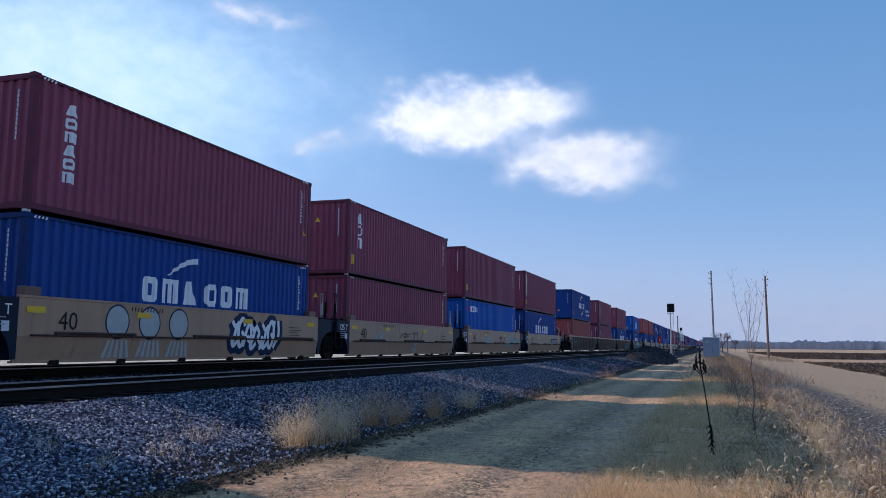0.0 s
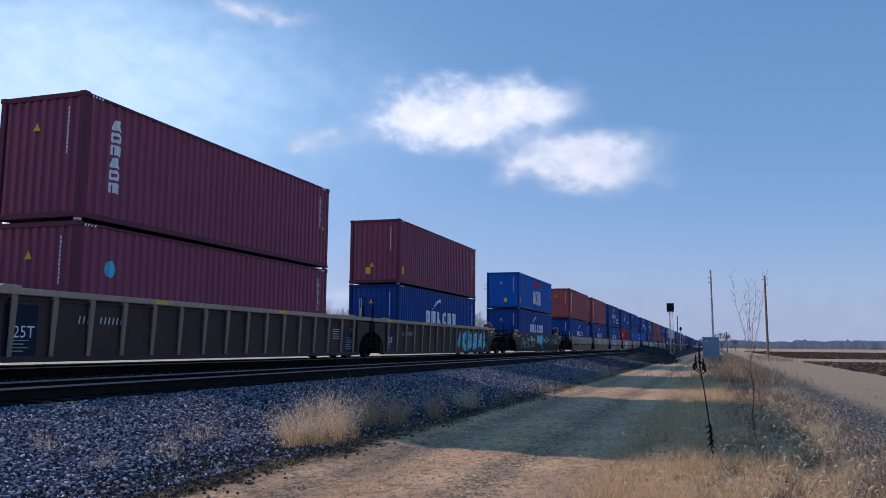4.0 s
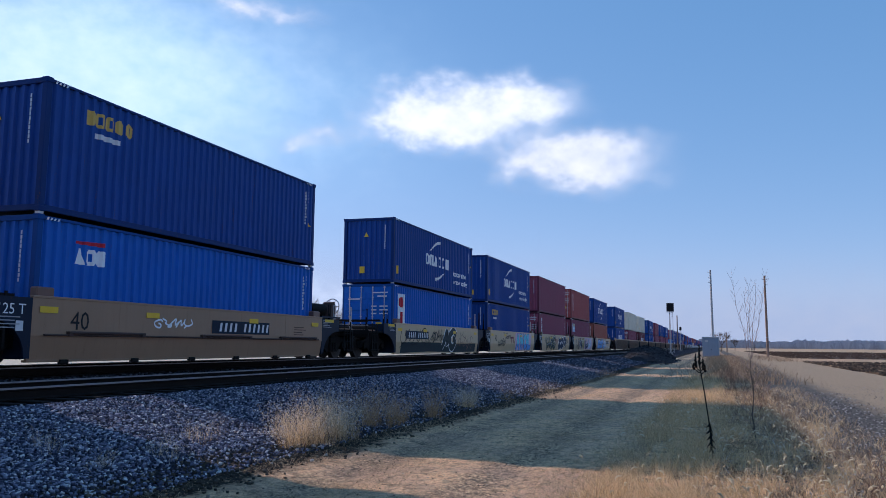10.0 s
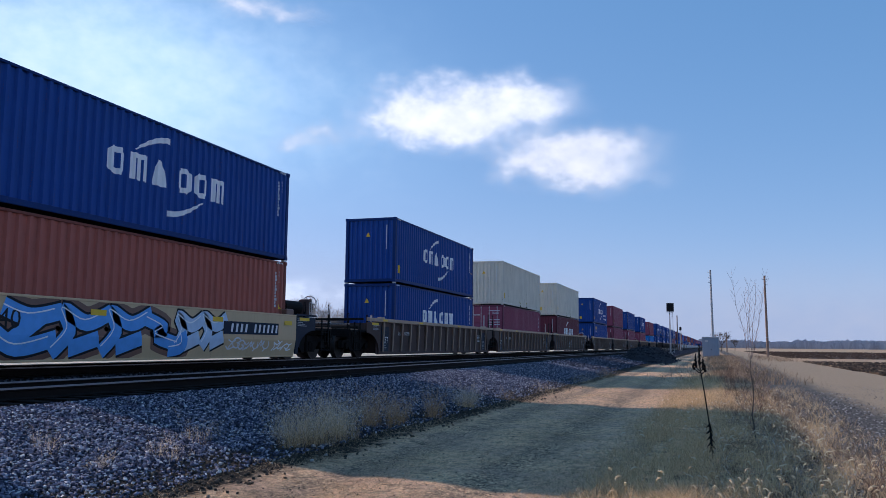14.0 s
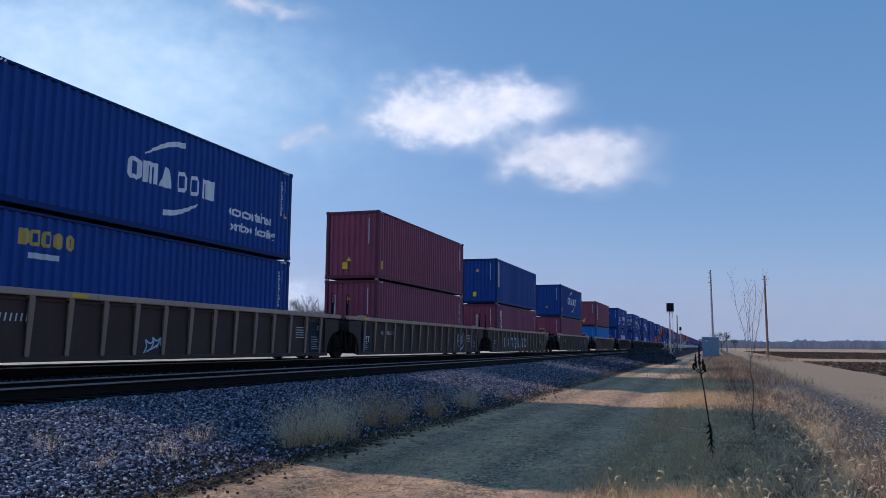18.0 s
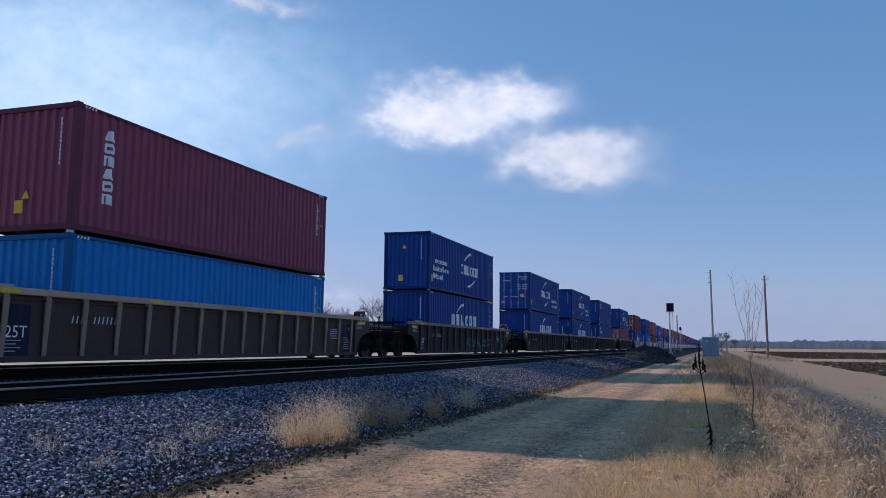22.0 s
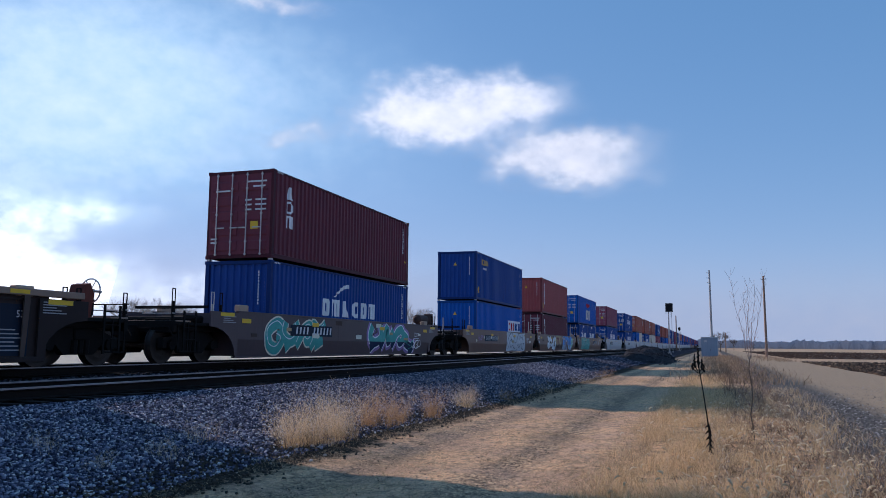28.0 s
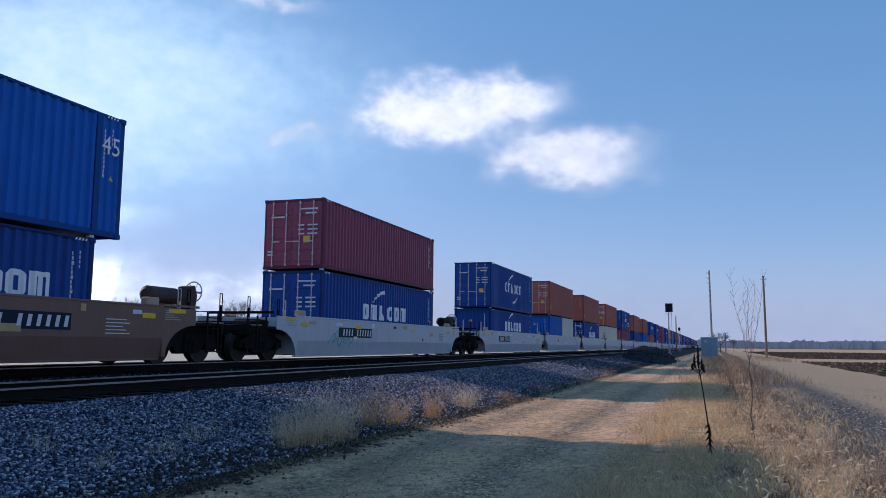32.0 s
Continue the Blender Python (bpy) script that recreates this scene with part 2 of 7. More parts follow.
def strip(pts, w):
    """A band of width w(t) along a line of points, as quads."""
    out = []
    n = len(pts) - 1
    side = []
    for i, p in enumerate(pts):
        a, b = Vector(pts[max(0, i - 1)]), Vector(pts[min(n, i + 1)])
        d = (b - a).normalized()
        k = (w(i / n) if callable(w) else w) / 2
        side.append(((p[0] - d.y * k, p[1] + d.x * k), (p[0] + d.y * k, p[1] - d.x * k)))
    for i in range(n):
        out.append([side[i][0], side[i][1], side[i + 1][1], side[i + 1][0]])
    return out


def arc(cx, cz, rx, rz, a0, a1, n=14):
    return [(cx + rx * math.cos(radians(a0 + (a1 - a0) * i / n)), cz + rz * math.sin(radians(a0 + (a1 - a0) * i / n))) for i in range(n + 1)]


def letters(body, size, x, z, squeeze=1.0, weight=0.0):
    """The built-in font as polygons; x is the middle; weight thickens the strokes."""
    cu = bpy.data.curves.new("words", 'FONT')
    cu.body, cu.size, cu.align_x, cu.resolution_u, cu.offset = body, size, 'CENTER', 2, weight
    ob = bpy.data.objects.new("words", cu)
    me = bpy.data.meshes.new_from_object(ob)
    out = [[(x + me.vertices[i].co.x * squeeze, z + me.vertices[i].co.y) for i in p.vertices] for p in me.polygons]
    bpy.data.objects.remove(ob)
    bpy.data.curves.remove(cu)
    bpy.data.meshes.remove(me)
    return out


PITCH = 0.2775


def wave(y, depth=0.058, pitch=PITCH):
    """How far the corrugated side lies behind its outer face at y."""
    u = (y / pitch) % 1.0
    return depth * (0 if u < 0.30 else (u - 0.30) / 0.14 if u < 0.44 else 1 if u < 0.86 else (1 - u) / 0.14)


def lay(polys, x, corrugated=True, lift=0.004, mirror=1):
    """Outlines in (along y, up z) laid on the side at x that faces the camera, following the corrugation."""
    bm = bmesh.new()
    for p in polys:
        vs = [bm.verts.new((0, a, b)) for a, b in p]
        try:
            bm.faces.new(vs)
        except ValueError:
            pass
    bmesh.ops.remove_doubles(bm, verts=bm.verts[:], dist=1e-4)
    if corrugated and bm.verts:
        ys = [v.co.y for v in bm.verts]
        lo, hi = min(ys), max(ys)
        k = math.floor(lo / PITCH)
        while k * PITCH < hi:
            for o in (0, 0.30, 0.44, 0.86):
                y = (k + o) * PITCH
                if lo < y < hi:
                    bmesh.ops.bisect_plane(bm, geom=bm.verts[:] + bm.edges[:] + bm.faces[:], plane_co=(0, y, 0), plane_no=(0, 1, 0), dist=1e-5)
            k += 1
    for v in bm.verts:
        v.co.x = x - (wave(v.co.y + 1e-6) if corrugated else 0) + lift
    for f in bm.faces:
        f.normal_update()
        if f.normal.x < 0:
            f.normal_flip()
    return bm


# ---- containers: origin at the middle of the floor, y along the train, the watched side is +x ----
HW = 1.219


def corrugated(length, h, z0, z1, depth=0.058, pitch=PITCH):
    """Vertical folds along y, seen from +x, the outer face at x = 0."""
    n0, n1 = math.ceil(-length / 2 / pitch), math.floor(length / 2 / pitch)
    ys = [-length / 2]
    for k in range(n0 - 1, n1 + 1):
        ys += [y for y in ((k + o) * pitch for o in (0, 0.30, 0.44, 0.86)) if -length / 2 + 0.02 < y < length / 2 - 0.02]
    ys.append(length / 2)
    vs, fs = [], []
    for y in ys:
        x = -wave(y + 1e-6, depth, pitch)
        vs += [(x, y, z0), (x, y, z1)]
    for i in range(len(ys) - 1):
        fs.append((2 * i, 2 * i + 2, 2 * i + 3, 2 * i + 1))
    return vs, fs


def casting():
    bm = bmesh.new()
    box(bm, -0.081, 0.081, -0.089, 0.089, 0, 0.118, 0.012)
    return bm


def door_leaf(w, h):
    """A door leaf facing -y, hinged at x = 0: one sheet with five pressed bands, rimmed by a flat border."""
    bm = bmesh.new()
    pr = [(0.03, 0.14), (-0.02, 0.14)]
    step = (h - 0.45) / 5
    for i in range(5):
        z0 = 0.24 + i * step
        pr += [(-0.02, z0), (-0.05, z0 + 0.05), (-0.05, z0 + step * 0.62), (-0.02, z0 + step * 0.62 + 0.05)]
    pr += [(-0.02, h - 0.13), (0.03, h - 0.13)]
    flat = [(max(y, -0.02), z) for y, z in pr]
    cols = [(0.0, flat), (0.08, flat), (0.10, pr), (w - 0.08, pr), (w - 0.06, flat), (w, flat)]
    rows = [[bm.verts.new((x, y, z)) for y, z in p] for x, p in cols]
    for p, q in zip(rows, rows[1:]):
        for k in range(len(pr) - 1):
            bm.faces.new((p[k], q[k], q[k + 1], p[k + 1]))
    bm.faces.new(rows[0])
    bm.faces.new(rows[-1][::-1])
    bmesh.ops.recalc_face_normals(bm, faces=bm.faces)
    return bm


def lock_rod(h):
    bm = bmesh.new()
    rod(bm, (0, 0, 0.1), (0, 0, h - 0.1), 0.021, 8)
    for z in (0.14, 0.55, h * 0.5, h - 0.6, h - 0.16):
        box(bm, -0.034, 0.034, -0.02, 0.03, z - 0.022, z + 0.022)
    box(bm, -0.02, 0.30, -0.035, -0.01, 0.98, 1.02)
    return bm


def bars(z_list, y0, wide, tall=0.075):
    return [round_rect(y0 - wide / 2, y0 + wide / 2, z, z + tall) for z in z_list]


def blocky(x0, w, z0, h, t, shape):
    """A letter-sized plain shape: a wedge, a pair or row of bars, or a heavy frame."""
    c = min(w, h) * 0.22
    if shape == 'wedge':
        return [[(x0, z0), (x0 + w, z0), (x0 + w * 0.68, z0 + h), (x0 + w * 0.32, z0 + h)]]
    if shape == 'solid':
        return [[(x0 + c, z0), (x0 + w - c, z0), (x0 + w, z0 + c), (x0 + w, z0 + h - c), (x0 + w - c, z0 + h), (x0 + c, z0 + h), (x0, z0 + h - c), (x0, z0 + c)]]
    if shape == 'bars':
        g = w * 0.075
        b, top = (w - 2 * g) / 3, z0 + h * 0.8
        q = [(x0, z0)]
        for i in range(3):
            q += [(x0 + i * (b + g) + b, z0)] + ([(x0 + i * (b + g) + b, top), (x0 + (i + 1) * (b + g), top), (x0 + (i + 1) * (b + g), z0)] if i < 2 else [])
        return [q + [(x0 + w, z0 + h), (x0, z0 + h)]]
    return [[(x0, z0 + c), (x0 + c, z0), (x0 + t, z0), (x0 + t, z0 + h), (x0 + c, z0 + h), (x0, z0 + h - c)],
            [(x0 + w, z0 + c), (x0 + w, z0 + h - c), (x0 + w - c, z0 + h), (x0 + w - t, z0 + h), (x0 + w - t, z0), (x0 + w - c, z0)],
            round_rect(x0 + t, x0 + w - t, z0, z0 + t * 0.9), round_rect(x0 + t, x0 + w - t, z0 + h - t * 0.9, z0 + h)]


def mark_six(y0, z0, h, gap, w, t):
    """Six heavy letter-sized white shapes in two groups of three."""
    out, y = [], y0
    for i, o in enumerate(('ring', 'bars', 'wedge', 'ring', 'ring', 'bars')):
        out.append(blocky(y, w * (1.2 if o == 'bars' else 1), z0, h, t, o))
        y += w * (1.2 if o == 'bars' else 1) + gap * (2.6 if i == 2 else 1)
    return out, y - gap


def marking(kind, h):
    """The painted marks of one kind on a 12.2 m side of height h: rows of (name, outlines, paint, label)."""
    out = []

    def emblem(groups, paintm, lab):
        for g in groups:
            out.append(("emblem", g, paintm, lab))

    def sweep(x0, z0, x1, z1, up):
        """A curved brush sweep, thick at its high end."""
        pts = []
        for i in range(15):
            u = i / 14
            pts.append((x0 + (x1 - x0) * u, z0 + (z1 - z0) * (math.sin(u * math.pi / 2) if up else 1 - math.cos(u * math.pi / 2))))
        return strip(pts, (lambda u: 0.03 + 0.19 * u ** 0.8 * (1 - 0.35 * u)) if up else (lambda u: 0.03 + 0.19 * (1 - u) ** 0.8 * (0.65 + 0.35 * u)))
    if kind == 'K':
        p, _ = mark_six(-2.4, 1.26, 0.62, 0.16, 0.58, 0.18)
        emblem(p, WHITE, "heavy white shape of a six-part emblem")
        out.append(("sweep", sweep(-1.42, 1.98, -0.22, 2.44, True), WHITE, "curved white sweep"))
    if kind == 'k':
        p, _ = mark_six(-1.72, 1.32, 0.46, 0.115, 0.41, 0.12)
        emblem(p, WHITE, "heavy white shape of a six-part emblem")
        out.append(("sweep", sweep(-1.0, 1.92, 0.15, 2.34, True), WHITE, "curved white sweep"))
    if kind == 'J':
        p, _ = mark_six(-2.3, 1.24, 0.66, 0.185, 0.55, 0.16)
        emblem(p, WHITE, "heavy white shape of a six-part emblem")
        out.append(("sweep", sweep(-1.4, 1.98, -0.05, 2.48, True), WHITE, "curved white sweep"))
        out.append(("sweep", sweep(-0.05, 0.60, 1.4, 1.10, False), WHITE, "curved white sweep"))
    if kind in 'EQ':
        o = 0.0 if kind == 'E' else 1.0
        p, _ = mark_six(-1.8 + o, 1.22, 0.54, 0.085, 0.46, 0.12)
        emblem(p, WHITE, "heavy white shape of a six-part emblem")
        out.append(("sweep", sweep(-1.2 + o, 1.94, 0.32 + o, 2.48, True), WHITE, "curved white sweep"))
        out.append(("sweep", sweep(-0.45 + o, 0.58, 1.05 + o, 1.02, False), WHITE, "curved white sweep"))
        rows = [("eco container", 0.44, 3.68, 0.98), ("bamboo flooring", 0.38, 3.83, 0.56)]
        if kind == 'Q':
            rows = [("eco container", 0.38, -4.2, 1.40), ("bamboo flooring", 0.38, -4.1, 1.0), ("light steel", 0.38, -4.6, 0.60)]
        for s, z, x, y in rows:
            out.append(("lettering", letters(s, z, x, y, 0.98, 0.012), WHITE, "white painted lettering"))
    if kind == 'H':
        p = [blocky(-1.8, 0.46, 1.22, 0.54, 0.12, 'ring'), blocky(-1.25, 0.52, 1.22, 0.54, 0.12, 'bars')]
        emblem(p, WHITE, "half painted-over white emblem")
        out.append(("sweep", sweep(-1.2, 1.94, 0.1, 2.44, True), WHITE, "curved white sweep"))
        out.append(("lettering", letters("eco container", 0.40, 3.68, 0.98, 0.95, 0.012), DULLWHITE, "faded white lettering"))
    if kind in 'TX':
        p = []
        n, w, hh = (6, 0.36, 0.24) if kind == 'T' else (3, 0.42, 0.42)
        for i in range(n):
            z = h - 0.42 - i * (hh + 0.06) - hh
            p.append(blocky(-5.15, w, z, hh, 0.09, ('wedge', 'ring', 'bars', 'wedge', 'ring', 'bars')[i]))
        emblem(p, WHITE, "white shape of an upright emblem")
    if kind in 'Ss':
        y, p = -4.9, []
        for i in range(5):
            p.append(blocky(y, 0.26, h - 0.72, 0.34, 0.085, ('solid', 'ring', 'ring', 'solid', 'ring')[i]))
            y += 0.32
        emblem(p, GOLD if kind == 'S' else WHITE, "gold painted emblem" if kind == 'S' else "white painted emblem")
        if kind == 's':
            out.append(("spot", [round_rect(-5.45, -5.1, h - 0.70, h - 0.42, 0.1)], REDMARK, "red spot of the emblem"))
        else:
            out.append(("small_line", [round_rect(-4.6, -3.75, h - 0.98, h - 0.86)], DULLWHITE, ""))
    if kind == 'A':
        p = [blocky(-1.4, 1.0, 0.52, 1.05, 0.25, 'wedge'), blocky(-0.38, 0.85, 0.50, 1.08, 0.26, 'ring'), blocky(0.62, 0.9, 0.48, 1.10, 0.3, 'bars')]
        emblem(p, CREAM, "heavy cream shape of a three-part emblem")
        out.append(("banner", [[(-1.4, 2.28), (1.5, 2.28), (1.58, 2.05), (-0.3, 1.80), (-0.9, 2.0)]], REDMARK, "faded red banner"))
    if kind == 'a':
        p = [blocky(-5.0, 0.3, h - 0.95, 0.36, 0.09, 'wedge'), blocky(-4.66, 0.3, h - 0.95, 0.36, 0.1, 'ring'), blocky(-4.3, 0.26, h - 0.95, 0.36, 0.1, 'solid')]
        emblem(p, WHITE, "small white emblem")
        out.append(("banner", [[(-5.0, h - 0.5), (-4.1, h - 0.5), (-4.1, h - 0.4), (-5.0, h - 0.44)]], REDMARK, "small red banner"))
    if kind == 'I':
        p = [blocky(-5.25, 0.42, 1.75, 0.55, 0.13, 'ring'), blocky(-4.8, 0.44, 1.75, 0.55, 0.13, 'wedge'), [round_rect(-4.3, -4.14, 1.75, 2.3)]]
        emblem(p, WHITE, "white shape of a three-part emblem")
    if kind == 'P':
        out.append(("panel", [round_rect(-5.5, -4.1, 1.65, 2.45)], SKYSPRAY, "pale blue emblem panel"))
        out.append(("emblem", [[(-5.4, 1.7), (-5.2, 1.7), (-5.25, 2.4), (-5.35, 2.4)]] + bars([1.9], -4.65, 0.9, 0.16), WHITE, "white lighthouse-shaped emblem"))
        out.append(("banner", [[(-4.95, 2.2), (-4.2, 2.15), (-4.2, 2.42), (-4.95, 2.4)]], YELLOW, "yellow beam on the panel"))
    if kind == 'p':
        out.append(("spot", [round_rect(-5.1, -4.75, h - 1.2, h - 0.8, 0.17)], CYAN, "round blue emblem"))
    if kind == 'G':
        out.append(("sign", [round_rect(1.9, 5.4, 1.15, 1.95)], WHITE, "white sign panel"))
        p, _ = mark_six(2.05, 1.27, 0.52, 0.1, 0.40, 0.13)
        for i, q in enumerate(p):
            out.append(("sign_mark", q, REDMARK if i < 3 else BOX['B'], "red shape on the sign" if i < 3 else "blue shape on the sign"))
    if kind == 'g':
        out.append(("sign", [round_rect(-5.5, -4.5, 0.9, 2.5)], WHITE, "white sign panel"))
        out.append(("sign_mark", [round_rect(-5.3, -4.75, 1.9, 2.35, 0.1), round_rect(-5.2, -4.9, 1.05, 1.7)], REDMARK, "red shapes on the sign"))
    if kind == 'O':
        p, y = [], -5.4
        for i in range(6):
            p.append(blocky(y, 0.3, 1.75, 0.34, 0.09, ('ring', 'solid', 'ring', 'bars', 'ring', 'solid')[i]))
            y += 0.37
        emblem(p, DULLWHITE, "white painted emblem")
        out.append(("emblem", [[(-5.2, 2.3), (-4.9, 2.2), (-4.6, 2.3), (-4.7, 2.55), (-4.9, 2.45), (-5.1, 2.55)]], DULLWHITE, "white leaf-shaped emblem"))
    if kind == 'Y':
        out.append(("strip", [round_rect(-5.72, -5.46, 1.05, h - 0.2)], CREAM, "cream strip with worn edges"))
    return out


def container(col, kind, h=2.896, length=12.192, doors=False, detail=2, seed=0, raised=False):
    rnd = random.Random(seed)
    root = new("shipping_container")
    pm, fm = BOX[col], BOXDARK[col]
    L = length / 2
    side = mesh_of(("side_panel", length, h), lambda: corrugated(length - 0.24, h, 0.13, h - 0.05))
    s = part("side_panel", side, pm, root, at=(HW - 0.012, 0, 0))
    part("side_panel", side, pm, root, at=(-HW + 0.012, 0, 0), turn=(0, 0, 180))
    endm = mesh_of(("end_panel", h), lambda: corrugated(2 * HW - 0.24, h, 0.13, h - 0.07, 0.055, 0.25))
    part("roof", mesh_of(("roof", length), lambda: roof_sheet(length)), fm, root, at=(0, 0, h - 0.02))
    part("floor", cbox("floor", -HW + 0.04, HW - 0.04, -L + 0.05, L - 0.05, 0.10, 0.14), GEAR, root)
    part("end_panel", endm, pm, root, at=(0, L - 0.03, 0), turn=(0, 0, 90))
    if detail < 2:
        part("end_panel", endm, pm, root, at=(0, -L + 0.03, 0), turn=(0, 0, -90))
        part("frame", mesh_of(("far_frame", length, h), lambda: whole_frame(length, h)), fm, root)
        if kind in 'EJKQk':
            polys = [q for nm, g, _, _ in marking(kind, h) if nm == "emblem" for q in g]
            part("emblem", mesh_of(("far_emblem", kind, h), lambda: lay(polys, HW - 0.012)), WHITE, root, "white painted emblem")
        return root
    if doors:
        w = HW - 0.09
        for sgn in (-1, 1):
            leaf = part("door", mesh_of(("door", w, h), lambda: door_leaf(w, h)), pm, root, at=(sgn * (HW - 0.09), -L + 0.02, 0), turn=(0, 0, 0))
            if sgn > 0:
                leaf.scale = (-1, 1, 1)
            for x in (0.30, 0.85):
                part("lock_rod", mesh_of(("lock_rod", h), lambda: lock_rod(h)), RODSTEEL, leaf, "grey steel locking rod", at=(x, -0.075, 0))
        part("door_stencil", mesh_of(("door_stencil", h), lambda: door_marks(h)), DULLWHITE, root, "white stencilled bars on the doors", at=(0, -L - 0.028, 0))
        part("caution_plate", cbox("caution_plate", 0.18, 0.46, -0.004, 0, 0.95, 1.2), YELLOW, root, "yellow caution plate", at=(0.25, -L - 0.028, 0))
    else:
        part("end_panel", endm, pm, root, at=(0, -L + 0.03, 0), turn=(0, 0, -90))
        part("triangle_sticker", mesh_of("triangle_sticker", lambda: tri_sticker()), YELLOW, root, "yellow warning triangle", at=(-0.12, -L + 0.024, h - 0.85 if rnd.random() < 0.6 else 0.75))
        part("end_stencil", mesh_of(("end_stencil", h), lambda: end_marks(h)), DULLWHITE, root, "faded white upright row of code bars", at=(0.78, -L + 0.022, 0))
        if rnd.random() < 0.55:
            part("yellow_plate", cbox("end_plate", -0.12, 0.12, -0.004, 0, 0.42, 0.72), YELLOW, root, "yellow plate", at=(rnd.choice((-0.3, 0.2)), -L + 0.024, 0))
    for y in (-L + 0.08, L - 0.08):
        for x in (-HW + 0.075, HW - 0.075):
            part("corner_post", cbox("corner_post", -0.07, 0.07, -0.075, 0.075, 0.10, h - 0.10, 0.012), fm, root, at=(x, y, 0))
            for z in (0, h - 0.118):
                c = part("corner_casting", mesh_of("corner_casting", casting), fm, root, at=(x + (0.006 if x > 0 else -0.006), y + (0.004 if y > 0 else -0.004), z))
    for x in (-HW + 0.035, HW - 0.035):
        part("top_rail", cbox("top_rail", -0.03, 0.03, -L + 0.15, L - 0.15, h - 0.085, h - 0.02, 0.008), fm, root, at=(x, 0, 0))
        part("bottom_rail", cbox("bottom_rail", -0.026, 0.026, -L + 0.15, L - 0.15, 0.02, 0.155, 0.008), fm, root, at=(x, 0, 0))
    for y in (-L + 0.045, L - 0.045):
        part("header", cbox("header", -HW + 0.14, HW - 0.14, -0.04, 0.04, h - 0.13, h - 0.01, 0.01), fm, root, at=(0, y, 0))
        part("door_sill", cbox("door_sill", -HW + 0.14, HW - 0.14, -0.04, 0.04, 0.02, 0.15, 0.01), fm, root, at=(0, y, 0))
    if raised:
        for y in (-L + 0.09, L - 0.09) if length < 13 else (-6.0, 6.0):
            for x in (-HW + 0.08, HW - 0.08):
                part("stacking_lock", cbox("stacking_lock", -0.06, 0.06, -0.07, 0.07, -0.062, 0.01, 0.012), SILVER, root, at=(x, y, 0))
    if col == 'W':
        for y in (-1.02, 1.02):
            part("fork_pocket", cbox("fork_pocket", -0.004, 0.004, -0.17, 0.17, 0.03, 0.145), GEAR, root, "dark fork pocket", at=(HW - 0.006, y, 0))
            part("small_sticker", mesh_of(("pocket_sticker", y), lambda: lay([round_rect(y - 0.12, y + 0.14, 0.34, 0.40), round_rect(y - 0.06, y + 0.2, 0.26, 0.31)], HW - 0.012)), OLIVE, root, "small olive sticker")
    # height stripes at the upper corners, codes and stickers on the watched side
    part("height_stripe", mesh_of(("stripes", h, length), lambda: lay([q for y in (-L + 0.22, L - 0.62) for q in
         [[(y + i * 0.1, h - 0.10), (y + i * 0.1 + 0.05, h - 0.10), (y + i * 0.1 + 0.08, h - 0.045), (y + i * 0.1 + 0.03, h - 0.045)] for i in range(4)]],
         HW - 0.004, False)), WHITE, root, "white height stripes")
    def codes():
        p = []
        for i in range(11):
            z = h - 0.45 - i * 0.105
            p.append(round_rect(L - 0.61, L - 0.572 + 0.008 * (i % 3), z, z + 0.084))
        for i in range(4):
            z = h - 0.40 - i * 0.105
            p.append(round_rect(L - 0.42, L - 0.35, z, z + 0.075))
        return lay(p, HW - 0.012)
    part("code_stencil", mesh_of(("codes", h, length), codes), DULLWHITE, root, "white upright code bars")
    if rnd.random() < 0.75:
        z = h - rnd.choice((1.15, 1.55, 1.9))
        part("warning_sticker", mesh_of(("sticker", length, round(z, 2)), lambda: lay([[(L - 0.46, z), (L - 0.26, z), (L - 0.36, z + 0.17)]], HW - 0.012)), YELLOW, root, "yellow warning triangle")
    if rnd.random() < 0.6 or kind in 'EH':
        part("yellow_plate", mesh_of(("plate", length), lambda: lay([round_rect(-L + 0.36, -L + 0.60, 0.42, 0.78)], HW - 0.012)), YELLOW, root, "yellow plate")
    for i, (nm, polys, paintm, lab) in enumerate(marking(kind, h)):
        lift = 0.012 if kind in 'GgP' and nm not in ("sign", "panel") else 0.004
        part(nm, mesh_of((nm, kind, h, i), lambda: lay(polys, HW - 0.012, True, lift)), paintm, root, lab)
    return root


def roof_sheet(length):
    n = int(length / 0.26)
    vs, fs = [], []
    for i in range(2 * n + 1):
        y = -length / 2 + 0.06 + (length - 0.12) * i / (2 * n)
        z = -0.018 if i % 2 else 0.0
        vs += [(-HW + 0.05, y, z), (HW - 0.05, y, z)]
    for i in range(2 * n):
        fs.append((2 * i, 2 * i + 1, 2 * i + 3, 2 * i + 2))
    return vs, fs


def whole_frame(length, h):
    bm = bmesh.new()
    for x in (-HW + 0.08, HW - 0.08):
        for y in (-6.0, 6.0):
            box(bm, x - 0.06, x + 0.06, y - 0.05, y + 0.05, -0.062, 0.01)
    L = length / 2
    for x in (-HW + 0.07, HW - 0.07):
        for y in (-L + 0.08, L - 0.08):
            box(bm, x - 0.07, x + 0.07, y - 0.08, y + 0.08, 0, h)
        for z in (0.02, h - 0.1):
            box(bm, x - 0.05, x + 0.055, -L + 0.15, L - 0.15, z, z + 0.1)
    for y in (-L + 0.05, L - 0.05):
        for z in (0.02, h - 0.13):
            box(bm, -HW + 0.1, HW - 0.1, y - 0.045, y + 0.045, z, z + 0.12)
    return bm


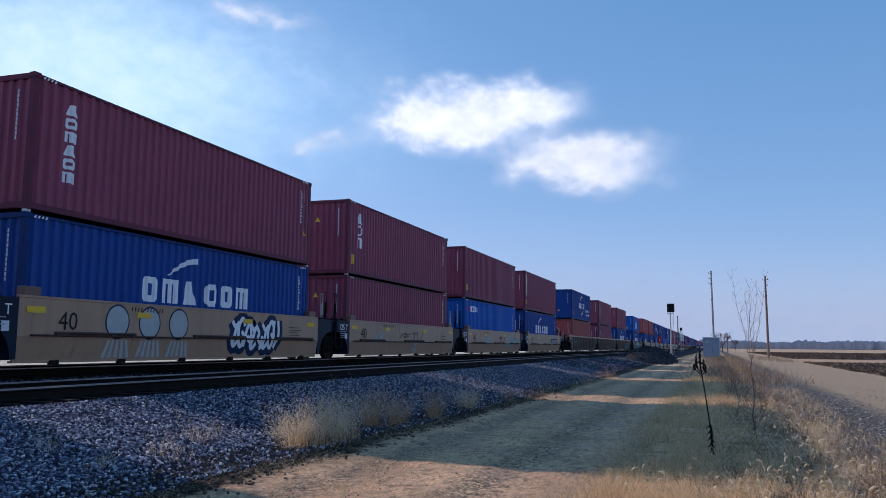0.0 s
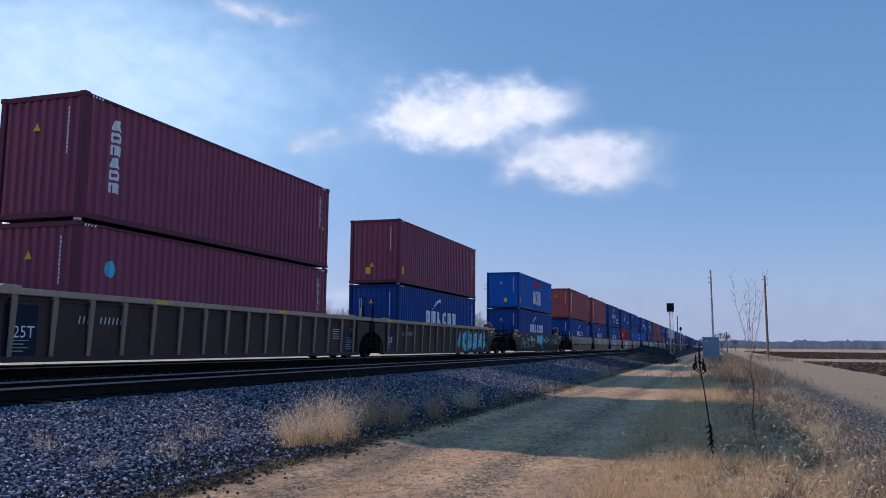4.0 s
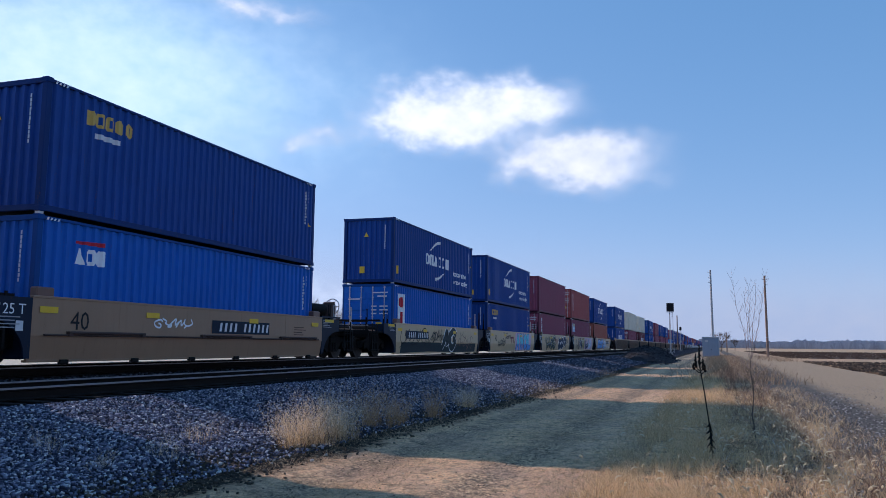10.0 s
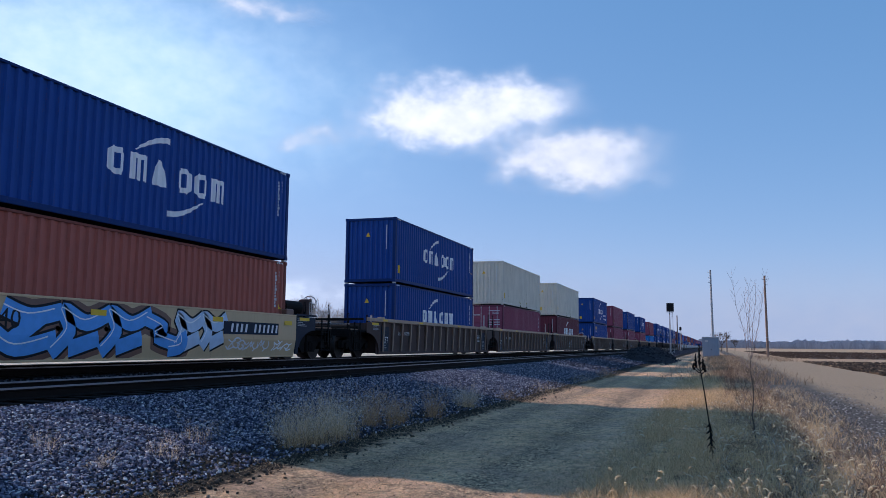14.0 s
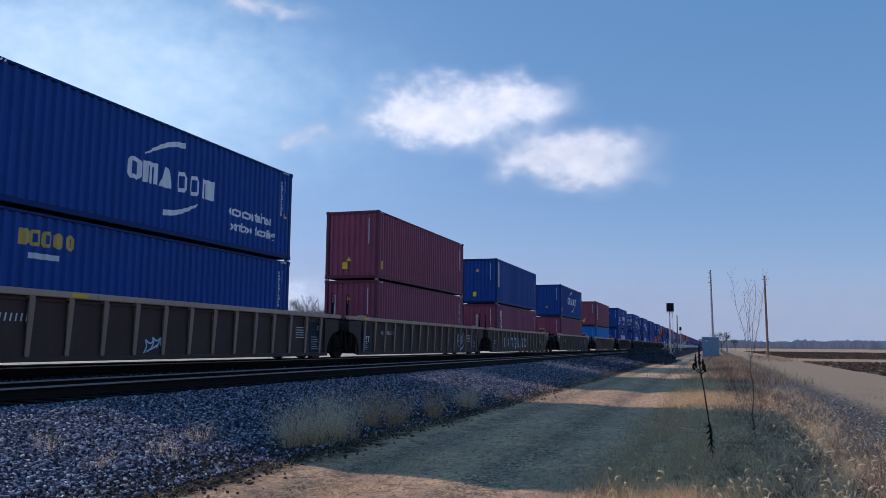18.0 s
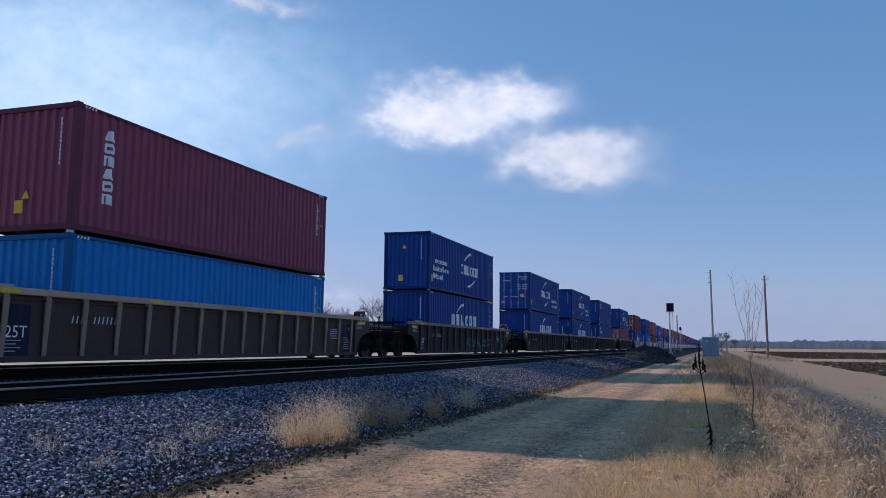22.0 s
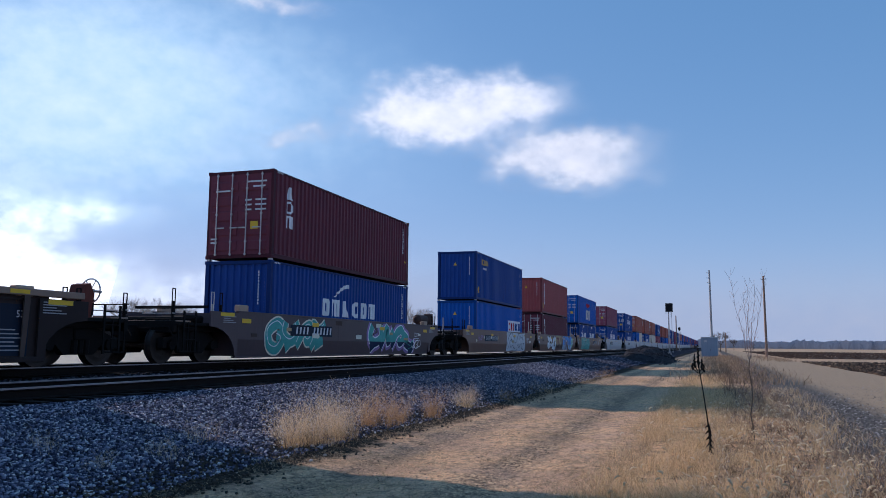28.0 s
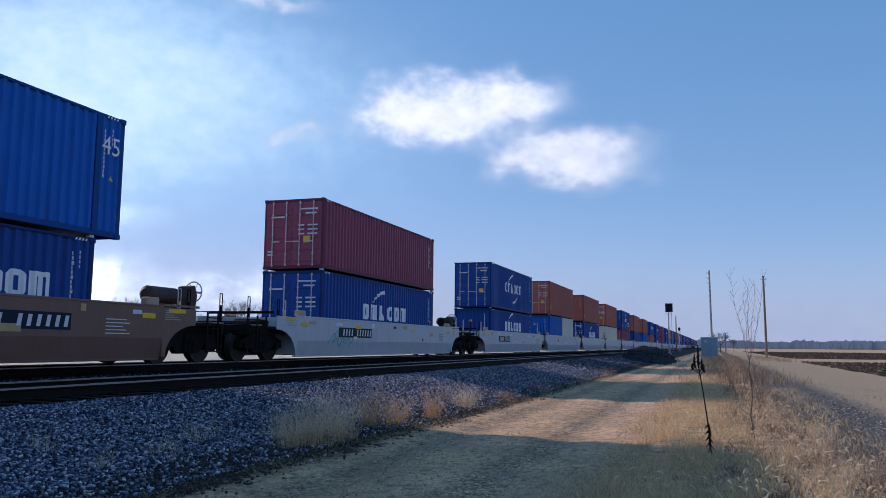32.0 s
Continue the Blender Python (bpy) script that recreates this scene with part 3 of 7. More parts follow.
def tri_sticker():
    bm = bmesh.new()
    vs = [bm.verts.new(p) for p in ((-0.11, 0, 0), (0.11, 0, 0), (0, 0, 0.2))]
    bm.faces.new(vs)
    return bm


def end_marks(h):
    bm = bmesh.new()
    for i in range(11):
        z = h - 0.42 - i * 0.10
        box(bm, -0.02, 0.02 + 0.006 * (i % 2), -0.003, 0, z, z + 0.082)
    return bm


def door_marks(h):
    bm = bmesh.new()
    for z, x0, x1 in ((h - 0.42, 0.25, 1.0), (h - 0.58, 0.5, 0.95), (h - 1.02, 0.22, 0.46), (h - 1.02, 0.6, 1.0), (h - 1.18, 0.22, 0.46), (h - 1.18, 0.6, 1.0),
                      (h - 1.34, 0.22, 0.46), (h - 1.34, 0.6, 1.0), (h - 0.7, -0.9, -0.35), (0.62, -1.02, -0.78), (0.5, -1.02, -0.78)):
        box(bm, x0, x1, -0.022, -0.018, z, z + 0.055)
    return bm


# ---- well cars: origin at the rail head under the middle of the well ----


def wheelset():
    bm = bmesh.new()
    rod(bm, (-0.95, 0, 0), (0.95, 0, 0), 0.075, 10)
    for s in (-1, 1):
        rod(bm, (s * 0.69, 0, 0), (s * 0.83, 0, 0), 0.483, 28)
        rod(bm, (s * 0.665, 0, 0), (s * 0.692, 0, 0), 0.51, 28)
        rod(bm, (s * 0.83, 0, 0), (s * 0.845, 0, 0), 0.40, 24, 0.30)
        rod(bm, (s * 0.82, 0, 0), (s * 0.90, 0, 0), 0.14, 12)
        for k in range(5):
            a = 2 * math.pi * k / 5
            rod(bm, (s * 0.80, 0.24 * math.cos(a), 0.24 * math.sin(a)), (s * 0.852, 0.24 * math.cos(a), 0.24 * math.sin(a)), 0.05, 8)
    return bm


def truck_frame():
    bm = bmesh.new()
    for s in (-1, 1):
        x0, x1 = (s * 0.93, s * 1.10) if s > 0 else (s * 1.10, s * 0.93)
        slab(bm, [(-1.22, 0.40), (-1.22, 0.66), (-0.95, 0.70), (-0.50, 0.86), (0.50, 0.86), (0.95, 0.70), (1.22, 0.66), (1.22, 0.40), (1.08, 0.40), (1.05, 0.56),
                  (0.78, 0.56), (0.45, 0.26), (-0.45, 0.26), (-0.78, 0.56), (-1.05, 0.56), (-1.08, 0.40)], x0, x1)
        for y in (-0.9, 0.9):
            rod(bm, (s * 0.90, y, 0.483), (s * 1.16, y, 0.483), 0.13, 12)
        for y in (-0.18, 0, 0.18):
            rod(bm, (s * 1.12, y, 0.30), (s * 1.12, y, 0.58), 0.075, 8)
    box(bm, -1.15, 1.15, -0.2, 0.2, 0.58, 0.84, 0.03)
    for y in (-0.42, 0.42):
        box(bm, -0.85, 0.85, y - 0.05, y + 0.05, 0.35, 0.45)
    return bm


WHEELS = []


def truck(parent, y):
    t = part("truck", mesh_of("truck", truck_frame), GEAR, parent, "black cast-iron truck frame", at=(0, y, 0))
    for k, o in enumerate((-0.9, 0.9)):
        w = part("wheelset", mesh_of("wheelset", wheelset), WHEELM, t, "worn steel wheelset", at=(0, o, 0.483))
        WHEELS.append((w, k))
    return t


def brake_wheel():
    bm = bmesh.new()
    ring(bm, (0, 0, 0), (0, 1, 0), 0.28, 0.018, 24, 6)
    for k in range(6):
        a = math.pi * 2 * k / 6
        rod(bm, (0, 0, 0), (0.28 * math.cos(a), 0, 0.28 * math.sin(a)), 0.012, 6)
    rod(bm, (0, -0.02, 0), (0, 0.35, 0), 0.03, 8)
    return bm


def handrail(h=0.95, w=0.16):
    """A stout post with a thin loop over it."""
    bm = bmesh.new()
    box(bm, -0.035, 0.035, -0.02, 0.02, 0, h * 0.62)
    for y in (-w * 0.4, w * 0.6):
        rod(bm, (0, y, h * 0.2), (0, y, h), 0.015, 6)
    rod(bm, (0, -w * 0.4, h), (0, w * 0.6, h), 0.015, 6)
    return bm


def grab_rail():
    bm = bmesh.new()
    rod(bm, (0, 0.06, 0), (0.92, 0.06, 0), 0.016, 6)
    for x in (0, 0.92):
        rod(bm, (x, -0.04, 0), (x, 0.06, 0), 0.016, 6)
    return bm


def stirrup():
    bm = bmesh.new()
    for y in (-0.2, 0.2):
        box(bm, -0.012, 0.012, y - 0.025, y + 0.025, 0, 0.75)
    box(bm, -0.05, 0.05, -0.2, 0.2, 0, 0.03)
    return bm


def uncoupling_lever():
    bm = bmesh.new()
    rod(bm, (0.1, 0, 0), (1.25, 0.05, 0.02), 0.017, 6)
    rod(bm, (1.25, 0.05, 0.02), (1.40, 0.05, -0.22), 0.017, 6)
    rod(bm, (0.1, 0, 0), (0.0, 0.25, 0.05), 0.017, 6)
    return bm


def brake_box(top):
    """A tall stand with a rounded housing behind the brake wheel."""
    bm = bmesh.new()
    slab(bm, [(-0.17, 1.08), (0.12, 1.08), (0.16, top - 0.35), (0.20, top - 0.1), (0.08, top + 0.16), (-0.10, top + 0.12), (-0.19, top - 0.2)], -0.2, 0.2)
    for z in (1.2, 1.4):
        box(bm, -0.23, 0.23, -0.12, 0.1, z, z + 0.04)
    rod(bm, (0, 0.1, top), (0, 0.3, top), 0.06, 8)
    return bm


def ladder(h=1.1, w=0.5):
    bm = bmesh.new()
    for y in (0, w):
        box(bm, -0.015, 0.015, y - 0.03, y + 0.03, 0, h)
    for i in range(4):
        z = 0.04 + i * h / 3.6
        rod(bm, (0, 0, z), (0, w, z), 0.018, 6)
    return bm


def curve(pts, n=5):
    """A smooth line through a few points."""
    out = []
    for i in range(len(pts) - 1):
        p0, p1, p2, p3 = (Vector(pts[max(0, min(len(pts) - 1, i + o))]) for o in (-1, 0, 1, 2))
        for j in range(n):
            t = j / n
            out.append(tuple(0.5 * (2 * p1 + (p2 - p0) * t + (2 * p0 - 5 * p1 + 4 * p2 - p3) * t * t + (3 * p1 - p0 - 3 * p2 + p3) * t ** 3)))
    return out + [tuple(pts[-1])]


# abstract sprayed forms in a unit square: crescents, bolts, barbs and spirals
FORMS = [
    [[(-0.1, 0.15), (0.35, 0.75), (0.9, 0.95), (1.15, 0.6), (0.8, 0.35), (0.55, 0.55)]],
    [[(-0.15, 0.8), (0.45, 0.55), (0.3, 0.35), (1.15, 0.1)], [(0.75, 0.0), (1.15, 0.1), (1.0, 0.45)]],
    [[(0.0, 0.0), (0.25, 0.5), (0.05, 0.95), (0.6, 0.7), (1.1, 0.98)], [(0.35, 0.1), (0.95, 0.35)]],
    [[(1.1, 0.75), (0.6, 1.0), (0.0, 0.7), (0.15, 0.2), (0.7, 0.05), (0.95, 0.4), (0.55, 0.55)]],
    [[(-0.1, 0.4), (0.4, 0.1), (1.1, 0.3)], [(-0.05, 0.95), (0.5, 0.75), (1.1, 0.9)], [(0.2, 0.2), (0.75, 0.8)]],
    [[(0.1, 1.0), (0.0, 0.5), (0.5, 0.25), (1.0, 0.5), (0.85, 1.0)], [(0.5, 0.25), (0.15, 0.0)]],
    [[(-0.1, 0.05), (0.5, 0.95), (0.6, 0.3), (1.15, 0.85)]],
]


def piece(rnd, y0, z0, wide, tall, n, bold=0.30, order=None):
    """Bold forms side by side: their centre lines, and a thickness."""
    lines = []
    w = wide / n
    for i in range(n):
        form = FORMS[(order[i] if order else rnd.randrange(len(FORMS)))]
        lean, dz = rnd.uniform(-0.05, 0.22), rnd.uniform(-0.06, 0.06)
        for st in form:
            pts = [(y0 + (i + 0.04 + 0.92 * u + lean * (v - 0.5)) * w, z0 + (0.12 + 0.76 * v + dz) * tall) for u, v in st]
            lines.append(curve(pts) if len(pts) > 2 else [pts[0], tuple((Vector(pts[0]) + Vector(pts[1])) / 2), pts[1]])
    return lines, min(bold + 0.06, w * 0.40)


def spray(lines, width, a, x, lift, slant=True, rows=None):
    """Painted bands laid on a car's side, cut to its edges and bent with its lower half; rows keeps a span of height."""
    bm = bmesh.new()
    for k, ln in enumerate(lines):
        q = strip(ln, width)
        for face in q:
            vs = [bm.verts.new((k * 0.00012, min(a - 0.05, max(-a + 0.05, p)), min(1.425, max(0.17, z)))) for p, z in face]
            bm.faces.new(vs)
    bmesh.ops.remove_doubles(bm, verts=bm.verts[:], dist=1e-5)
    for z in (0.66,) + (tuple(rows) if rows else ()):
        bmesh.ops.bisect_plane(bm, geom=bm.verts[:] + bm.edges[:] + bm.faces[:], plane_co=(0, 0, z), plane_no=(0, 0, 1), dist=1e-5)
    if rows:
        bad = [f for f in bm.faces if not rows[0] <= f.calc_center_median().z <= rows[1]]
        bmesh.ops.delete(bm, geom=bad, context='FACES')
    for v in bm.verts:
        v.co.x += x + lift - (max(0.0, 0.66 - v.co.z) * 0.157 if slant else 0)
    for f in bm.faces:
        f.normal_update()
        if f.normal.x < 0:
            f.normal_flip()
    return bm


def flat_on(polys, a, x, lift, slant=True, rows=None):
    """Painted outlines laid on a car's side, bent with its lower half."""
    bm = bmesh.new()
    for p in polys:
        vs = [bm.verts.new((0, min(a - 0.05, max(-a + 0.05, q)), min(1.425, max(0.17, z)))) for q, z in p]
        try:
            bm.faces.new(vs)
        except ValueError:
            pass
    for z in (0.66,):
        bmesh.ops.bisect_plane(bm, geom=bm.verts[:] + bm.edges[:] + bm.faces[:], plane_co=(0, 0, z), plane_no=(0, 0, 1), dist=1e-5)
    if rows:
        bad = [f for f in bm.faces if not rows[0] <= f.calc_center_median().z <= rows[1]]
        bmesh.ops.delete(bm, geom=bad, context='FACES')
    for v in bm.verts:
        v.co.x = x + lift - (max(0.0, 0.66 - v.co.z) * 0.157 if slant else 0)
    for f in bm.faces:
        f.normal_update()
        if f.normal.x < 0:
            f.normal_flip()
    return bm


def sprayed_word(root, a, x, body, y0, wide, z0, tall, upper, lower, line, halo=None):
    """Tall sprayed capitals, each with a dark outline, in two tones."""
    w = wide / len(body)
    for i, c in enumerate(body):
        def fitted(weight, grow):
            polys = letters(c, 1.0, 0, 0, 1.0, weight)
            ys, zs = [q for p in polys for q, _ in p], [z for p in polys for _, z in p]
            fy, fz = (w * (0.86 + grow)) / (max(ys) - min(ys)), (tall * (0.97 + grow * 0.5)) / (max(zs) - min(zs))
            my, mz = (max(ys) + min(ys)) / 2, (max(zs) + min(zs)) / 2
            cy, cz = y0 + (i + 0.5) * w, z0 + tall / 2
            return [[(cy + (q - my) * fy + (z - mz) * 0.06, cz + (z - mz) * fz) for q, z in p] for p in polys]
        if halo:
            part("graffiti_halo", flat_on([round_rect(y0 + i * w - 0.22, y0 + (i + 1) * w + 0.22, z0 - 0.05, z0 + tall + 0.05, 0.3)], a, x, 0.0028 + 0.0002 * i), halo, root, "sprayed glow round the letters")
        part("graffiti_outline", flat_on(fitted(0.095, 0.22), a, x, 0.0055), line, root, "dark outline of a sprayed letter")
        part("graffiti_letter", flat_on(fitted(0.08, 0.08), a, x, 0.008, True, (0.66, 2.0)), upper, root, "sprayed letter")
        part("graffiti_letter", flat_on(fitted(0.08, 0.08), a, x, 0.008, True, (0.0, 0.66)), lower, root, "paler foot of a sprayed letter")


def sprayed_ovals(root, a, x, y0, step, n, fill, line):
    """A row of plain pale ovals on short striped feet."""
    for i in range(n):
        y = y0 + i * step
        part("graffiti_outline", flat_on([arc(y, 1.02, 0.40, 0.40, 0, 350, 20)], a, x, 0.0055), line, root, "dark outline of a sprayed oval")
        part("graffiti_oval", flat_on([arc(y, 1.02, 0.36, 0.36, 0, 350, 20)], a, x, 0.008), fill, root, "pale grey sprayed oval")
        part("graffiti_foot", flat_on([[(y - 0.42 + k * 0.2, 0.2), (y - 0.30 + k * 0.2, 0.2), (y - 0.20 + k * 0.14, 0.6), (y - 0.28 + k * 0.14, 0.6)] for k in range(5)], a, x, 0.008), fill, root, "sprayed pale strokes")


def scribble(rnd, y0, z0, wide, tall, n):
    out = []
    for i in range(n):
        x = y0 + wide * i / n
        form = rnd.choice(FORMS)
        k = wide / n * rnd.uniform(0.9, 1.4)
        zz, hh = z0 + rnd.uniform(0, 0.25) * tall, tall * rnd.uniform(0.55, 0.8)
        for st in form:
            pts = [(x + (u + 0.2 * v) * k + rnd.uniform(-0.03, 0.03), zz + v * hh) for u, v in st]
            out.append(curve(pts, 4) if len(pts) > 2 else [pts[0], tuple((Vector(pts[0]) + Vector(pts[1])) / 2 + Vector((0.02, 0.02))), pts[1]])
    return out


def graffiti(root, rnd, a, x, slant, style, y0, wide, n, z0, hh, fillm, linem, halo=None, lower=None):
    if style == 'tag':
        part("graffiti_line", spray(scribble(rnd, y0, z0, wide, hh, n), 0.042, a, x, 0.010, slant), linem, root, "sprayed graffiti scribble")
        return
    if style == 'wash':
        ln = [[(y0 - 0.1, z0 + hh * v), (y0 + wide * 0.3, z0 + hh * v + 0.05), (y0 + wide * 0.7, z0 + hh * v - 0.05), (y0 + wide, z0 + hh * v)] for v in (0.12, 0.37, 0.62, 0.87)]
        part("graffiti_wash", spray(ln, hh * 0.3, a, x, 0.0025, slant), fillm, root, "sprayed ground colour of the graffiti")
        return
    lines, b = piece(rnd, y0, z0, wide, hh, n)
    if halo:
        part("graffiti_halo", spray(lines, b + 0.36, a, x, 0.003, slant), halo, root, "sprayed glow round the graffiti")
    part("graffiti_line", spray(lines, b + 0.11, a, x, 0.0055, slant), linem, root, "outline of the graffiti")
    if lower:
        part("graffiti_fill", spray(lines, b, a, x, 0.008, slant, (0.66, 2.0)), fillm, root, "sprayed graffiti fill")
        part("graffiti_fill", spray(lines, b, a, x, 0.008, slant, (0.0, 0.66)), lower, root, "paler lower half of the graffiti fill")
    else:
        part("graffiti_fill", spray(lines, b, a, x, 0.008, slant), fillm, root, "sprayed graffiti fill")
    shine = [[(p[0] - b * 0.24, p[1] + b * 0.2) for p in ln[1:-1]] for ln in lines if len(ln) > 5]
    if shine and fillm is not CREAM:
        part("graffiti_shine", spray(shine, 0.03, a, x, 0.0105, slant), WHITE if linem is not WHITE else fillm, root, "pale shine lines of the graffiti")


CARS = dict(tan=(TAN, NAVYEND, 6.35, 7.66, 9.83, "tan steel well car unit with flat weathered sides"),
            brown=(BROWN, BROWN, 8.25, 9.76, 11.75, "brown steel well car unit with flat sides"),
            grey=(GREYCAR, GREYCAR, 8.25, 9.76, 11.75, "pale grey steel well car unit with flat sides"),
            black=(BLACKCAR, BLACKCAR, 7.9, 9.76, 11.75, "black steel well car with flat spray-painted sides"),
            ribbed=(RIBBED, RIBBED, 8.25, 9.77, 11.72, "dark brown steel well car unit with upright side ribs"))


def well_car(kind, near, far, detail=2, seed=0, art=(), k=0):
    """near, far: 'joint' for a shared truck, 'coupler' for a free end. The far end owns a shared truck."""
    body, endpaint, a, joint, coup, lab = CARS[kind]
    if kind == 'ribbed' and 26 <= k <= 30:
        body = endpaint = SOOTRIB
    if k == 31:
        body = endpaint = DUSK
    if kind == 'tan':
        body = TANGREY if k < 5 else TANBROWN if k < 13 else TAN
    rnd = random.Random(seed)
    root = new("well_car")
    ribbed = kind == 'ribbed'
    tall = 1.45
    # well
    part("well_floor", cbox("well_floor", -1.25, 1.25, -a, a, 0.18, 0.299 if kind != 'ribbed' else 0.329), GEAR, root)
    for s in (-1, 1):
        if ribbed:
            part("side_sheet", cbox("side_sheet", -0.02, 0.02, -a - 0.3, a + 0.3, 0.16, 1.46), body, root, at=(s * 1.40, 0, 0))
            part("top_chord", cbox("top_chord", -0.075, 0.075, -a - 1.2, a + 1.2, 1.46, 1.60, 0.012), CHORD if body is RIBBED else RIBPAINT, root, "scuffed brown top chord", at=(s * 1.45, 0, 0))
            part("bottom_chord", cbox("bottom_chord", -0.06, 0.06, -a - 0.2, a + 0.2, 0.13, 0.24, 0.012), body, root, at=(s * 1.44, 0, 0))
        else:
            part("side_plate", mesh_of(("side_plate", kind), lambda: side_plate(a, kind)), body, root, at=(s * 1.46, 0, 0), turn=None if s > 0 else (0, 0, 180))
            part("top_lip", cbox("top_lip", -0.05, 0.05, -a, a, 1.42, 1.475, 0.01), body, root, at=(s * 1.45, 0, 0))
            part("bottom_flange", cbox("bottom_flange", -0.07, 0.07, -a, a, 0.12, 0.17, 0.01), body, root, at=(s * (1.44 if ribbed else 1.35), 0, 0))
    if ribbed and detail == 2:
        n = 16
        for i in range(n):
            y = -a + 0.35 + i * (2 * a - 0.7) / (n - 1)
            part("rib", mesh_of("rib", rib), RIBPAINT if body is RIBBED else LITRIB, root, at=(1.42, y, 0))
        part("ledge", cbox("ledge", 0, 0.035, -a + 0.1, a - 0.1, 1.36, 1.40, 0.006), body, root, at=(1.42, 0, 0))
        if k == 23:
            for c, y in zip("EATLSD", (-4.85, -3.8, -2.8, -0.95, 0.25, 1.25)):
                part("sprayed_letter", lay(letters(c, 0.86, y, 0.44, 0.95, 0.02), 1.421, False, 0.006), SKYSPRAY, root, "sprayed white-blue letter")
            part("sprayed_mark", spray([curve([(-2.22, 1.22), (-2.1, 1.0), (-1.85, 0.95), (-1.6, 1.0), (-1.48, 1.22)]), arc(-1.85, 0.84, 0.2, 0.2, 0, 360), [(-1.85, 0.6), (-1.85, 0.45), (-1.85, 0.28)], [(-2.0, 0.45), (-1.85, 0.46), (-1.7, 0.45)]],
                                       0.075, a, 1.421, 0.006, False), SKYSPRAY, root, "sprayed horned mark")
        part("far_ribs", mesh_of("far_ribs", lambda: many_ribs(a, n)), body, root, at=(-1.42, 0, 0))
    elif ribbed:
        part("ribs", mesh_of("many_ribs", lambda: many_ribs(a, 16)), body, root, at=(1.42, 0, 0), turn=(0, 0, 180))
    for y, kind_end, sg in ((-a, near, -1), (a, far, 1)):
        e = joint if kind_end == 'joint' else coup
        part("end_bulkhead", cbox("end_bulkhead", -1.38, 1.38, -0.03, 0.03, 0.2, 1.42), endpaint, root, at=(0, y, 0))
        part("centre_sill", cbox("centre_sill", -0.28, 0.28, 0, e - a - 0.05, 0.55, 1.0, 0.02), GEAR, root, at=(0, y, 0), turn=None if sg > 0 else (0, 0, 180))
        part("end_deck", mesh_of(("end_deck", round(e - a, 2), kind_end), lambda: end_deck(e - a, kind_end)), GEAR, root, at=(0, y, 0), turn=None if sg > 0 else (0, 0, 180))
        for s in (-1, 1):
            part("end_casting", mesh_of(("end_casting", kind_end, s, sg), lambda: end_casting(kind_end, s, sg)), endpaint, root, at=(0, y, 0))
            part("corner_guide", cbox("corner_guide", -0.10, 0.10, -0.24, 0.24, 1.45, 1.66, 0.03), CHORD if kind != 'tan' else BROWN, root, "rusty container corner guide",
                 at=(s * 1.36, y - sg * 0.35, 0))
        if kind_end == 'coupler':
            truck(root, y + sg * (e - a - 1.9))
            part("coupler", mesh_of("coupler", coupler), GEAR, root, at=(0, sg * (e - 0.75), 0), turn=None if sg > 0 else (0, 0, 180))
            if detail == 2:
                low = 0.62 if ribbed else 0.86
                for xx, yy in ((1.38, 0.75), (1.38, 1.15), (1.30, e - a - 0.75), (-1.3, e - a - 0.75)):
                    part("handrail", mesh_of(("handrail", low), lambda: handrail(low, 0.12)), SILVER if rnd.random() < 0.25 else GEAR, root, at=(xx, y + sg * yy, 1.08))
                part("ladder", mesh_of("ladder", ladder), GEAR, root, at=(1.44, y + sg * (e - a - 1.3) - 0.25, 0.28))
                for i in range(3):
                    part("grab_rail", mesh_of("grab_rail", grab_rail), RODSTEEL if i % 2 else GEAR, root, "worn steel grab rail", at=(0.42, y + sg * (e - a - 0.72), 1.16 + i * 0.14))
                part("stirrup_step", mesh_of("stirrup", stirrup), GEAR, root, "black steel stirrup step", at=(1.42, y + sg * (e - a - 1.05), 0.30))
                part("walkway", cbox("end_walkway", -1.43, 1.43, -0.3, 0.3, 1.085, 1.125, 0.008), RIBPAINT, root, "scuffed steel end walkway", at=(0, y + sg * (e - a - 1.05), 0))
                part("uncoupling_lever", mesh_of("uncoupling_lever", uncoupling_lever), GEAR, root, at=(0, y + sg * (e - a - 0.62), 0.92))
                part("data_stencil", mesh_of("casting_lines", lambda: lay([round_rect(-0.34, 0.30 - (i % 3) * 0.14, 1.12 + i * 0.055, 1.142 + i * 0.055) for i in range(5)], 0, False)), STENCIL, root,
                     "small stencilled lines", at=(1.494, y + sg * 0.42, 0))
                part("reflector", cbox("end_reflector", -0.003, 0.003, -0.34, 0.34, 0, 0.1), YELLOW, root, "yellow reflector plate", at=(1.497, y + sg * 0.55, 1.30 if not ribbed else 1.31))
                if sg > 0:
                    zb = 1.72 if ribbed else 1.95
                    part("brake_wheel", mesh_of("brake_wheel", brake_wheel), SILVER, root, "grey spoked brake wheel", at=(0.82, y + 2.12, zb))
                    part("brake_box", mesh_of(("brake_box", ribbed), lambda: brake_box(zb)), BRAKERED if ribbed else RIBBED, root, "dull red brake gear housing", at=(0.82, y + 1.82, 0))
                    part("brake_chain", cbox("brake_chain", -0.03, 0.03, -0.03, 0.03, 0.6, 1.2), RODSTEEL, root, at=(0.82, y + 2.05, 0))
